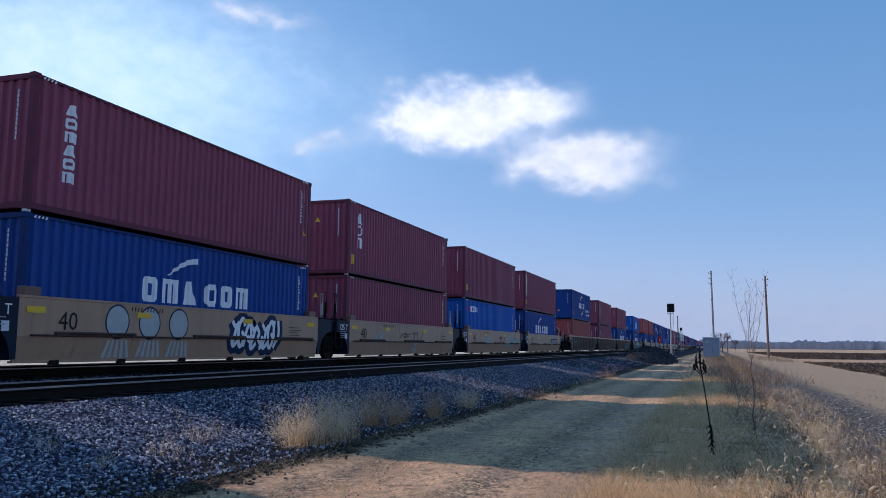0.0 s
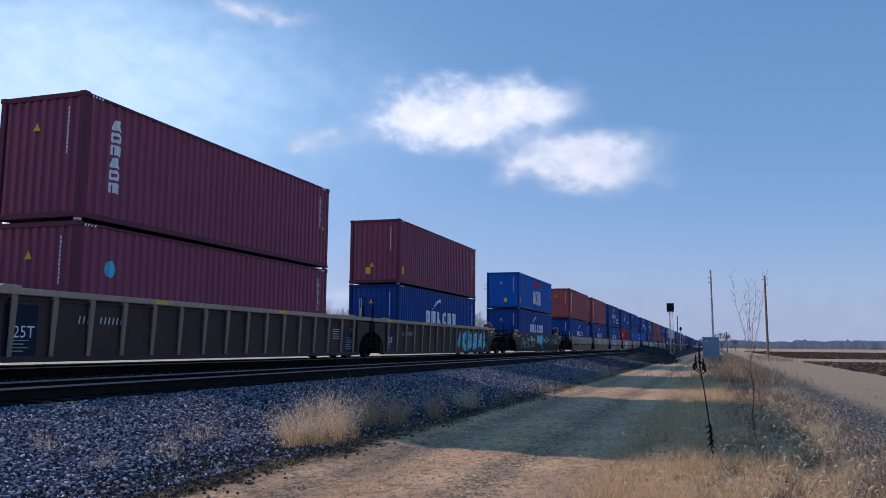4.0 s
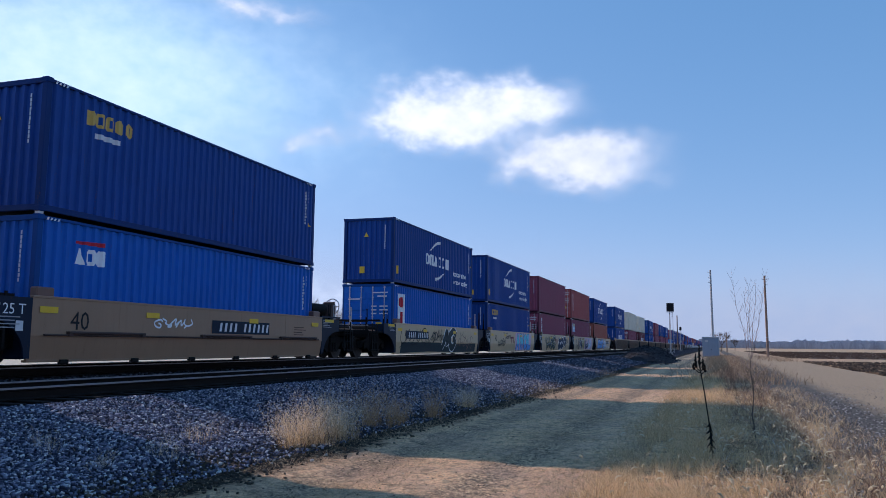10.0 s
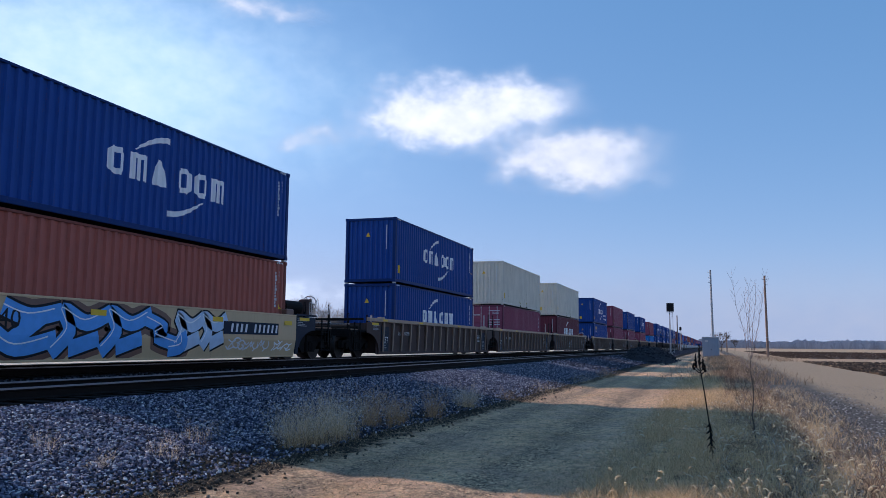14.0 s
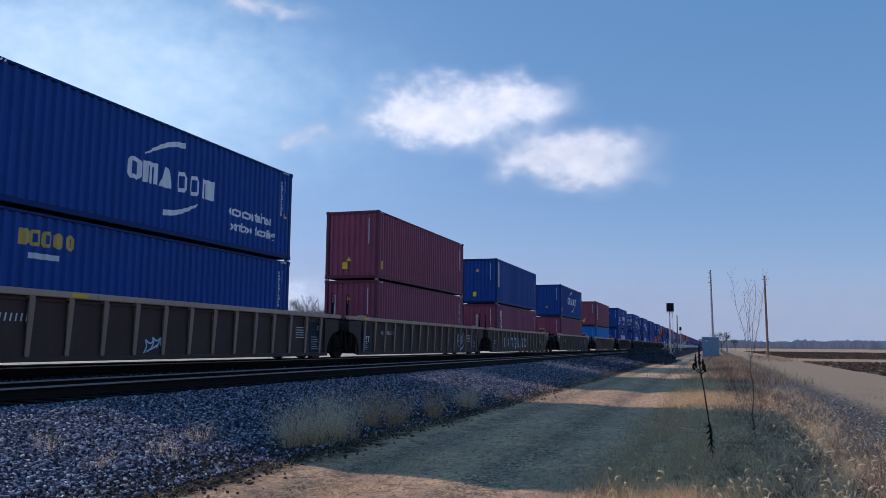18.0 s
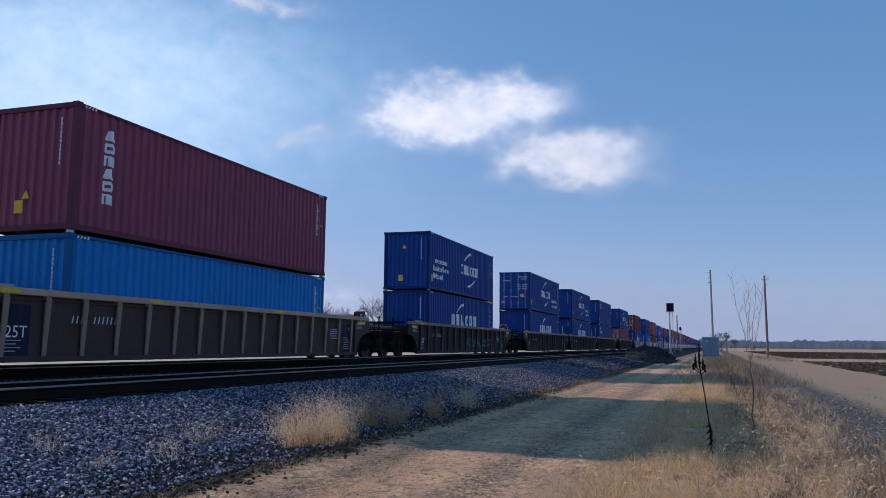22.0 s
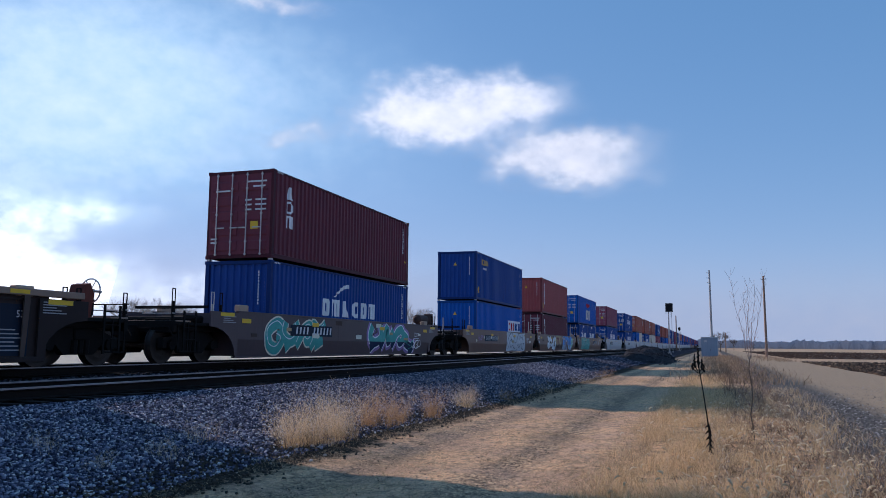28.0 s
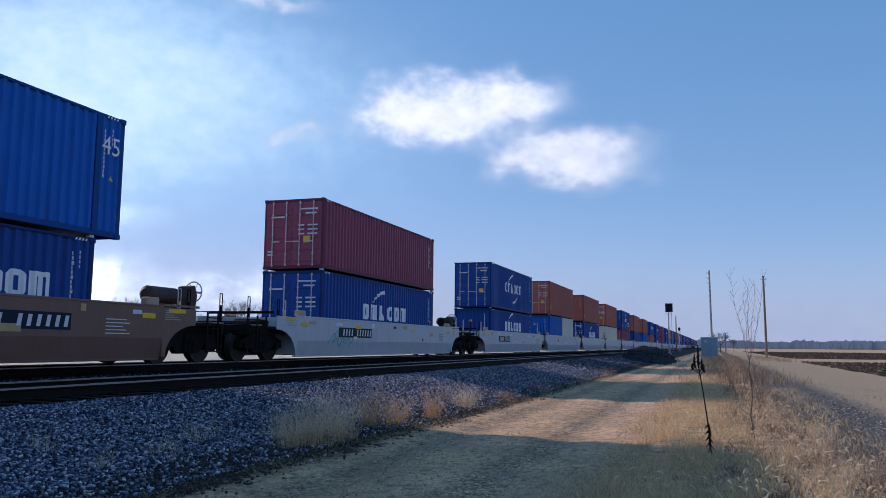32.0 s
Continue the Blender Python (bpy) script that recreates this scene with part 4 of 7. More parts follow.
                    if not ribbed:
                        part("air_tank", mesh_of("air_tank", air_tank), RIBBED if kind == 'brown' else GEAR, root, "rounded air tank", at=(0.8, y + 0.75, 1.78))
                        part("tank_deck", cbox("tank_deck", -1.42, 1.42, -0.75, 0.75, 1.46, 1.52), endpaint, root, at=(0, y + 0.85, 0))
                    else:
                        part("valve_box", cbox("valve_box", -0.28, 0.28, -0.22, 0.22, 1.12, 1.45, 0.05), GEAR, root, "black air valve box", at=(-0.35, y + 1.0, 0))
                        part("air_tank", mesh_of("air_tank", air_tank), GEAR, root, "rounded air tank", at=(-0.9, y + 1.2, 1.4))
                else:
                    part("air_pipe", cbox("air_pipe", -1.2, 1.2, -0.04, 0.04, 1.5, 1.58), GEAR, root, at=(0, y - 1.1, 0))
        else:
            if sg > 0:
                truck(root, joint)
            part("joint_casting", cbox("joint_casting", -0.45, 0.45, -0.45, 0.3, 0.62, 1.0, 0.05), GEAR, root, at=(0, sg * (joint - 0.15), 0))
            if detail == 2:
                part("walkway", cbox("walkway", -1.4, 1.4, -0.28, 0.28, 1.42, 1.48), GEAR, root, at=(0, y + sg * 0.65, 0))
                part("ladder", mesh_of("ladder", ladder), GEAR, root, at=(1.46, y + sg * (joint - a - 0.42) - 0.25, 0.42))
                part("handrail", mesh_of("handrail", handrail), GEAR, root, at=(1.3, y + sg * 0.9, 1.45))
                if sg < 0:
                    part("handrail", mesh_of("handrail", handrail), SILVER, root, at=(0.75, y - 0.9, 1.45))
                part("hose", mesh_of("hose", hose), GEAR, root, at=(1.0, y + sg * 0.6, 0.62))
    if detail == 2:
        car_marks(root, kind, a, rnd, near, far, k)
        if k == 0:
            sprayed_ovals(root, a, 1.4905, -3.55, 1.12, 3, OVALGREY, NAVYSPRAY)
        if k in WORDS:
            sprayed_word(root, a, 1.4905, *WORDS[k])
        for row in art:
            graffiti(root, rnd, a, 1.4905 if not ribbed else 1.421, not ribbed, *row)
    return root


def side_plate(a, kind):
    """A flat side, its lower half leaning in, with welded seams."""
    bm = bmesh.new()
    pr = [(-0.02, 1.45), (0.03, 1.45), (0.03, 0.66), (-0.05, 0.15), (-0.10, 0.15), (-0.02, 0.66)]
    ends = [[bm.verts.new((x, y, z)) for x, z in pr] for y in (-a, a)]
    for i in range(6):
        bm.faces.new((ends[0][i], ends[1][i], ends[1][(i + 1) % 6], ends[0][(i + 1) % 6]))
    bm.faces.new(ends[0])
    bm.faces.new(ends[1][::-1])
    bmesh.ops.recalc_face_normals(bm, faces=bm.faces)
    for i in range(1, 5):
        y = -a + 2 * a * i / 5
        box(bm, 0.0295, 0.0335, y - 0.012, y + 0.012, 0.68, 1.44)
    box(bm, 0.0295, 0.034, -a, a, 0.655, 0.672)
    return bm


def rib():
    """A pressed stiffener: a deep web that tapers to the foot, with a flat outer flange."""
    bm = bmesh.new()
    slab(bm, [(-0.02, 0.22), (0.02, 0.22), (0.02, 1.47), (-0.02, 1.47)], 0, 0.06)
    lo = [bm.verts.new(p) for p in ((0.05, -0.055, 0.2), (0.05, 0.055, 0.2), (0.11, 0.075, 1.40), (0.11, -0.075, 1.40))]
    hi = [bm.verts.new((v.co.x - 0.022, v.co.y, v.co.z)) for v in lo]
    bm.faces.new(lo)
    bm.faces.new(hi[::-1])
    for i in range(4):
        bm.faces.new((lo[i], hi[i], hi[(i + 1) % 4], lo[(i + 1) % 4]))
    slab(bm, [(-0.07, 1.40), (0.07, 1.40), (0.07, 1.47), (-0.07, 1.47)], 0.0, 0.10)
    bmesh.ops.recalc_face_normals(bm, faces=bm.faces)
    return bm


def many_ribs(a, n):
    bm = bmesh.new()
    for i in range(n):
        y = -a + 0.35 + i * (2 * a - 0.7) / (n - 1)
        box(bm, -0.085, 0.0, y - 0.03, y + 0.03, 0.2, 1.47)
    return bm


def end_casting(kind_end, s, sg):
    """The side's end, cut away in a round arch over the wheels."""
    bm = bmesh.new()
    w = 1.05 if kind_end == 'joint' else 1.35
    pts = [(0, 0.2), (0.14, 0.2)] + [(0.14 + (w - 0.14) * (1 - math.cos(radians(b))), 0.2 + 0.80 * math.sin(radians(b))) for b in range(15, 91, 15)] + [(w, 1.42), (0, 1.42)]
    pts = [(sg * y, z) for y, z in (pts if sg > 0 else pts[::-1])]
    x0 = 1.44 if s > 0 else -1.49
    slab(bm, pts, x0, x0 + 0.05)
    return bm


def end_deck(r, kind_end):
    bm = bmesh.new()
    if kind_end == 'joint':
        box(bm, -1.05, 1.05, 0, max(0.4, r - 0.55), 0.98, 1.06, 0.01)
        box(bm, -0.9, 0.9, 0.1, r - 0.3, 0.7, 0.98, 0.05)
    else:
        box(bm, -1.42, 1.42, 0, r - 0.75, 1.0, 1.08, 0.01)
        box(bm, -1.40, 1.40, r - 0.83, r - 0.70, 0.80, 1.12, 0.02)
        for x in (-1.1, 1.1):
            box(bm, x - 0.08, x + 0.08, 0.2, r - 0.8, 0.86, 1.0)
        box(bm, -0.7, 0.2, 0.5, 1.3, 1.08, 1.32, 0.06)
        rod(bm, (-1.2, 1.6, 1.2), (1.2, 1.6, 1.2), 0.06, 8)
        box(bm, 0.2, 1.2, 0.3, 0.8, 1.08, 1.28, 0.06)
    return bm


def coupler():
    bm = bmesh.new()
    box(bm, -0.16, 0.16, -0.3, 0.45, 0.72, 0.98, 0.03)
    box(bm, -0.24, 0.2, 0.4, 0.78, 0.66, 1.04, 0.06)
    rod(bm, (0.5, 0.2, 0.95), (0.42, 0.72, 0.45), 0.03, 6)
    return bm


def air_tank():
    bm = bmesh.new()
    rod(bm, (0, -0.55, 0), (0, 0.55, 0), 0.22, 16)
    rod(bm, (0, -0.63, 0), (0, -0.55, 0), 0.12, 16, 0.22)
    rod(bm, (0, 0.55, 0), (0, 0.63, 0), 0.22, 16, 0.12)
    for y in (-0.35, 0.35):
        box(bm, -0.12, 0.12, y - 0.03, y + 0.03, -0.3, -0.15)
    return bm


def hose():
    """A hanging loop of rubber hose, one bent tube."""
    bm = bmesh.new()
    rows = []
    for i in range(9):
        b = math.pi * i / 8
        c, n = Vector((0.15 * math.cos(b), 0.3 * math.cos(b), -0.25 * math.sin(b))), Vector((0.45 * math.cos(b), 0.9 * math.cos(b), -math.sin(b))).normalized()
        m = Vector((0.9, -0.45, 0)).normalized()
        rows.append([bm.verts.new(c + (n * math.cos(k * math.pi / 3) + m * math.sin(k * math.pi / 3)) * 0.025) for k in range(6)])
    for p, q in zip(rows, rows[1:]):
        for k in range(6):
            bm.faces.new((p[k], p[(k + 1) % 6], q[(k + 1) % 6], q[k]))
    return bm


def code_bars(n1, n2, pitch, z0, z1, wide):
    """Plain bars of a stencilled code in two groups, leaning a little."""
    out, y = [], -(n1 + n2 + 1) * pitch / 2
    for i in range(n1 + n2):
        y += pitch * (2 if i == n1 else 1)
        o = (z1 - z0) * 0.18
        out.append([(y - wide / 2, z0), (y + wide / 2, z0), (y + wide / 2 + o, z1), (y - wide / 2 + o, z1)])
    return out


def car_marks(root, kind, a, rnd, near, far, k):
    ribbed = kind == 'ribbed'
    x = 1.49 if not ribbed else 1.425
    pipes = kind == 'tan' and k < 13
    if pipes:
        part("side_pipe", mesh_of(("side_pipe", a), lambda: side_pipe(a)), RIBBED, root, "dark air pipe along the side", at=(1.53, 0, 0))
        for i in range(6):
            y = -a + 0.9 + i * (2 * a - 1.8) / 5 + rnd.uniform(-0.15, 0.15)
            part("bracket", cbox("bracket", -0.04, 0.05, -0.12, 0.12, 0.08, 0.17, 0.01), GEAR, root, at=(1.41, y, 0))
    for y in (-a + 0.42, -a * 0.42, a * 0.30, a - 0.55):
        if ribbed and rnd.random() < 0.5:
            continue
        z = 1.13 if not ribbed else 1.49
        part("reflector", cbox("reflector", -0.003, 0.003, -0.24, 0.24, 0, 0.13 if not ribbed else 0.08), YELLOW, root, "yellow reflector plate",
             at=(x + 0.016 if not ribbed else 1.53, y, z))
    if kind == 'tan':
        part("size_number", mesh_of(("size_number", 40), lambda: lay(letters("40", 0.56, -a + 1.3, 0.80), 1.49, False, 0.011)), INK, root, "black stencilled number 40")
        if k in (1, 2, 10, 14, 15, 16):
            y = {1: 1.2, 2: 1.5, 10: 1.7, 14: -0.2, 15: 0.0, 16: 0.5}[k]
            m = MAROON if k != 1 else BROWN
            part("emblem", lay([round_rect(y - 0.9, y - 0.1, 1.0, 1.13), round_rect(y - 0.75, y - 0.58, 0.68, 1.0), round_rect(y - 0.3, y - 0.13, 0.68, 1.0),
                                [(y + 0.05, 0.68), (y + 0.2, 0.68), (y + 0.6, 1.13), (y + 0.45, 1.13)]], x, False, 0.0028), m, root, "maroon painted emblem of bars")
    if kind == 'brown' and k == 33:
        part("beige_panel", cbox("beige_panel", 0, 0.003, -1.25, 1.25, 0.68, 1.40), PLATEBEIGE, root, "beige painted panel", at=(x + 0.001, -0.1, 0))
        y = -0.05
        part("emblem", lay([round_rect(y - 1.15, y + 0.05, 1.12, 1.28), round_rect(y - 0.95, y - 0.75, 0.74, 1.12), round_rect(y - 0.35, y - 0.15, 0.74, 1.12),
                            [(y + 0.2, 0.74), (y + 0.42, 0.74), (y + 1.05, 1.28), (y + 0.83, 1.28)]], x, False, 0.006), MAROON, root, "maroon painted emblem of bars")
    if kind in ('brown', 'grey', 'black'):
        for i in range(9):
            y = -a + 1.1 + i * (2 * a - 2.2) / 8 + rnd.uniform(-0.3, 0.3)
            w = rnd.choice((0.08, 0.16, 0.26))
            part("side_plate_mark", cbox("side_plate_mark", 0, 0.004, -w, w, 0, rnd.choice((0.10, 0.16))), rnd.choice((PLATEBEIGE, DULLWHITE, CREAM, RIBBED)), root,
                 "small painted patch", at=(x + 0.012, y, rnd.choice((0.74, 0.95, 1.22))))
    if near == 'joint' or ribbed:
        y = -a - 0.52 if not ribbed else -a + 0.62
        if ribbed:
            part("data_panel", cbox("data_panel", 0, 0.004, -0.42, 0.42, 0.26, 1.28), NAVYEND, root, "navy panel with white stencils", at=(x, y, 0))
            part("data_panel", cbox("data_panel", 0, 0.004, -0.42, 0.42, 0.26, 1.28), NAVYEND, root, "navy panel with white stencils", at=(x, a - 0.62, 0))
            part("size_number", mesh_of("size_53", lambda: lay(letters("53", 0.20, a - 0.42, 1.02), x, False, 0.006)), DULLWHITE, root, "white stencilled number 53")
            part("data_stencil", mesh_of("panel_lines", lambda: lay([round_rect(-0.3, 0.3 - (i % 3) * 0.1, 0.36 + i * 0.08, 0.385 + i * 0.08) for i in range(6)], 0, False)), STENCIL, root,
                 "small stencilled lines", at=(x + 0.006, a - 0.62, 0))
        part("bearing_number", mesh_of(("bearing_number", kind), lambda: lay(letters("125 T" if not ribbed else "125T", 0.30 if not ribbed else 0.34, y, 1.08 if not ribbed else 0.62), x + (0.004 if ribbed else 0), False, 0.004)),
             WHITE, root, "white stencilled number")
        if not ribbed:
            part("inspection_plate", cbox("inspection_plate", 0, 0.005, -0.09, 0.09, 0.75, 0.95), DULLWHITE, root, at=(1.492, -a - 0.3 if not ribbed else -a + 2.2, 0))
        part("data_stencil", mesh_of(("joint_lines", kind), lambda: lay([round_rect(-0.28, 0.1 + (i % 2) * 0.12, 0.0 + i * 0.07, 0.022 + i * 0.07) for i in range(4)], 0, False)),
             STENCIL, root, "small stencilled lines", at=(x + 0.006, y, 0.8 if not ribbed else 0.34))
    y0 = -3.7 if near == 'coupler' else 3.7 if k != 12 else 1.3
    if not ribbed and 'coupler' in (near, far):
        part("number_panel", cbox("number_panel", 0, 0.003, -1.5, 1.5, 0.80, 1.16), NAVYEND if kind != 'grey' else INK, root, "dark panel of the car's code", at=(x + 0.011, y0, 0))
        part("number_stencil", mesh_of("number_stencil", lambda: lay(code_bars(4, 6, 0.245, 0.86, 1.10, 0.105), 0, False)), DULLWHITE, root, "white code bars", at=(x + 0.015, y0, 0))
    elif ribbed and k != 23:
        part("number_stencil", mesh_of("small_bars", lambda: lay(code_bars(4, 6, 0.13, 0.94, 1.10, 0.04), 0, False)), DULLWHITE, root, "faded white code bars", at=(x + 0.002, -a + 2.75, 0))
    elif not ribbed:
        part("number_stencil", mesh_of("fine_bars", lambda: lay(code_bars(4, 6, 0.11, 1.28, 1.38, 0.04), 0, False)), RIBBED, root, "small dark code bars", at=(x + 0.011, -2.6, 0))
    if ribbed or k not in (13, 14, 17):
        part("data_stencil", mesh_of(("data_stencil", kind), lambda: lay([round_rect(-0.4, 0.4 - (i % 3) * 0.12, 0.74 + i * 0.08, 0.762 + i * 0.08) for i in range(5)], 0, False)),
             RIBBED if kind in ('tan', 'grey') else DULLWHITE, root, "small stencilled lines", at=(x + 0.004, a - 1.6, 0))


def side_pipe(a):
    bm = bmesh.new()
    rod(bm, (0, -a + 0.3, 0.68), (0, a - 0.3, 0.68), 0.022, 8)
    for y0 in (-a + 1.0, -a * 0.1, a * 0.55):
        rod(bm, (0.03, y0, 0.735), (0.03, y0 + 2.3, 0.735), 0.03, 8)
        for o in (0, 2.3):
            box(bm, -0.04, 0.05, y0 + o - 0.06, y0 + o + 0.06, 0.66, 0.76)
    return bm


# ---- the train ----
XC = -14.48                       # centre line of the train's track
MOVERS = []


def train_travel(t):
    """Metres the train has gone, counted from 16 s; it slows a little."""
    u = t - 16
    return 20.916 * u - 0.01126 * u * u


def moving(ob, y, z=0.0):
    MOVERS.append((ob, y, z))
    return ob


COLOUR_WORDS = dict(M="maroon", R="rust-red", B="dark blue", U="bright blue", L="sky blue", W="off-white", C="crimson", V="dark plum", D="brick-red")


def load(spec, y, z, detail, seed):
    """A container from its code: colour, mark, then d doors, s standard height, x 45 foot, h two 20 foot."""
    col, kind, opt = spec[0], spec[1], spec[2:]
    h = 2.591 if 's' in opt else 2.896
    words = COLOUR_WORDS[col]
    if 'h' in opt:
        for k, (c, o) in enumerate(((col, -3.06), (spec[3] if len(spec) > 3 and spec[3].isupper() else col, 3.06))):
            b = container(c, 'N', h, 6.058, 'd' in opt, detail, seed + k)
            if kind == 'K':
                p, _ = mark_six(-1.9, 1.15, 0.55, 0.12, 0.46, 0.14)
                p.append(strip(arc(0.2, 1.66, 1.1, 0.72, 165, 85), lambda u: 0.03 + 0.17 * u))
                for g in p:
                    part("emblem", lay(g, HW - 0.012), WHITE, b, "white shape of a painted emblem")
            tagged(b, COLOUR_WORDS[c] + " corrugated half-length container set in a well car", "container", "containers on the train")
            moving(b, y + o, z)
        return h
    b = container(col, kind, h, 13.716 if 'x' in opt else 12.192, 'd' in opt, detail, seed, z > 2)
    if 'x' in opt:
        for s in (-1, 1):
            part("load_post", cbox("load_post", -0.03, 0.012, -0.09, 0.09, 0.1, h - 0.08, 0.008), BOXDARK[col], b, at=(HW, s * 6.02, 0))
        part("size_number", lay(letters("45", 0.62, 6.42, h - 0.95), HW + 0.002, False), WHITE, b, "white painted number 45")
    note = " with emblem" if kind in 'KkEJQTHSaIXO' else " with faded emblem" if kind in 'APGgp' else ""
    place = ", stacked on another" if z > 2 else ", set in a well car"
    tagged(b, words + " corrugated container" + (" with doors" if 'd' in opt else note) + place, "container", "containers on the train")
    moving(b, y, z)
    return h


W_, S_, C_, T_ = WHITE, SKYSPRAY, CYAN, TEALSPRAY
WORDS = {14: ("AWOL", 0.4, 4.6, 0.24, 1.12, CYAN, BLUESPRAY, NAVYSPRAY, PINK), 33: ("AKTOE", 1.7, 4.9, 0.2, 1.22, BLUESPRAY, SKYSPRAY, NAVYSPRAY)}
# sprayed pieces by car: style, start, width, forms, foot, height, fill, line, glow, lower fill
ART = {
    0: [('bulge', 1.1, 2.6, 8, 0.25, 1.1, W_, NAVYSPRAY, NAVYSPRAY)],
    1: [('tag', -4.0, 0.5, 1, 0.3, 1.0, C_, C_), ('tag', -1.2, 0.9, 2, 0.75, 0.4, INK, INK), ('tag', 0.4, 0.3, 1, 0.2, 0.6, C_, C_)],
    2: [('tag', 2.3, 3.6, 8, 0.25, 1.1, C_, C_), ('tag', -3.0, 1.2, 3, 0.7, 0.5, W_, C_)],
    3: [('tag', -4.2, 0.4, 1, 0.3, 1.0, C_, C_)],
    6: [('bulge', 2.2, 5.2, 6, 0.3, 1.0, C_, TEALSPRAY)],
    7: [('tag', -6.6, 3.0, 9, 0.3, 1.05, W_, DULLWHITE), ('bulge', -1.2, 2.0, 4, 0.62, 0.75, C_, C_), ('tag', 0.6, 2.2, 8, 0.75, 0.5, C_, C_), ('tag', 0.2, 1.1, 3, 0.3, 0.5, C_, C_),
        ('tag', -3.3, 1.2, 3, 0.3, 0.75, W_, DULLWHITE)],
    8: [('tag', -4.3, 2.0, 4, 0.3, 1.0, NAVYSPRAY, NAVYSPRAY), ('tag', 2.9, 1.1, 2, 0.4, 0.8, NAVYSPRAY, NAVYSPRAY)],
    9: [('bulge', -3.2, 2.2, 3, 0.72, 0.62, OLIVE, CREAM), ('bulge', 2.4, 1.4, 1, 0.75, 0.6, OLIVE, CREAM), ('tag', 3.9, 0.5, 1, 0.75, 0.6, BROWN, MAROON)],
    10: [('bulge', -4.9, 3.6, 3, 0.2, 1.2, BLUESPRAY, W_, PINK, T_), ('tag', 2.6, 0.6, 2, 0.6, 0.5, S_, S_)],
    11: [('wash', -3.6, 3.2, 1, 0.25, 1.05, S_, S_), ('bulge', -3.6, 3.2, 5, 0.3, 1.0, W_, STEEPGREEN)],
    12: [('tag', -2.6, 1.4, 5, 0.85, 0.35, W_, W_)],
    13: [('tag', -5.9, 4.6, 7, 0.35, 1.0, INK, INK), ('tag', -1.6, 1.6, 9, 0.6, 0.7, INK, INK), ('wash', -5.6, 11.5, 1, 0.18, 0.45, STEEPGREEN, INK), ('bulge', 0.1, 2.0, 2, 0.2, 1.2, STEEPGREEN, W_),
         ('tag', 2.4, 2.8, 6, 0.3, 1.05, BROWN, BROWN)],
    14: [('tag', -4.6, 1.9, 8, 0.45, 0.6, INK, INK), ('tag', -2.6, 1.5, 7, 0.95, 0.3, INK, INK)],
    15: [('bulge', -4.5, 3.8, 4, 0.2, 1.2, STEEPGREEN, OLIVE), ('bulge', 0.8, 3.4, 3, 0.2, 1.2, NAVYSPRAY, W_), ('tag', 4.3, 1.4, 6, 0.75, 0.6, INK, INK), ('tag', 4.0, 0.6, 3, 0.35, 0.3, INK, INK)],
    16: [('tag', -5.1, 1.2, 3, 0.3, 0.5, INK, INK), ('bulge', -3.9, 0.8, 1, 0.2, 1.2, BROWN, INK), ('bulge', -2.9, 1.6, 2, 0.2, 1.2, NAVYSPRAY, W_), ('bulge', -1.3, 1.5, 2, 0.2, 1.2, OLIVE, INK),
         ('wash', 0.6, 5.0, 1, 0.2, 1.2, PINK, PINK), ('bulge', 1.0, 2.0, 1, 0.2, 1.2, NAVYSPRAY, NAVYSPRAY), ('bulge', 3.1, 1.6, 1, 0.2, 1.2, S_, W_)],
    17: [('bulge', -5.3, 5.7, 4, 0.18, 1.25, BLUESPRAY, INK, BROWN), ('bulge', 0.1, 2.2, 2, 0.3, 1.1, S_, INK), ('tag', 2.4, 2.2, 8, 0.3, 0.4, W_, DULLWHITE), ('tag', 4.9, 1.1, 4, 0.25, 0.4, W_, W_)],
    20: [('tag', -1.4, 1.5, 7, 0.3, 0.85, W_, DULLWHITE)],
    21: [('tag', -1.2, 0.7, 3, 0.28, 0.5, W_, S_)],
    22: [('bulge', 4.6, 0.9, 1, 0.3, 0.95, NAVYSPRAY, S_)],
    24: [('tag', 4.2, 0.8, 3, 0.4, 0.7, W_, DULLWHITE)],
    26: [('tag', -0.4, 5.0, 7, 0.3, 0.8, W_, TEALSPRAY)],
    31: [('bulge', -6.6, 3.8, 4, 0.25, 1.1, TEALSPRAY, CREAM), ('bulge', 1.2, 4.8, 4, 0.2, 1.2, T_, W_, PURPLE, NAVYSPRAY), ('tag', 6.0, 1.0, 3, 0.3, 0.5, PURPLE, W_)],
    32: [('wash', 0.4, 5.3, 1, 0.2, 1.2, PALESPRAY, PALESPRAY), ('bulge', 0.6, 5.0, 4, 0.2, 1.2, PALESPRAY, NAVYSPRAY), ('tag', -6.6, 1.0, 4, 0.8, 0.4, W_, PURPLE)],
    33: [('bulge', -5.2, 3.6, 3, 0.2, 1.2, W_, INK), ('tag', -1.3, 1.4, 8, 0.3, 0.5, INK, INK), ('tag', 0.9, 0.8, 4, 0.3, 0.5, INK, INK), ('wash', 6.2, 0.9, 1, 0.45, 0.8, MINT, MINT),
         ('bulge', 6.3, 0.9, 1, 0.5, 0.7, MINT, OLIVE)],
    34: [('wash', -6.4, 5.6, 1, 0.25, 1.1, TEALSPRAY, MINT), ('bulge', -6.3, 5.4, 6, 0.25, 1.1, TEALSPRAY, MINT)],
    35: [('tag', -6.0, 2.0, 6, 0.4, 0.8, T_, TEALSPRAY)],
}

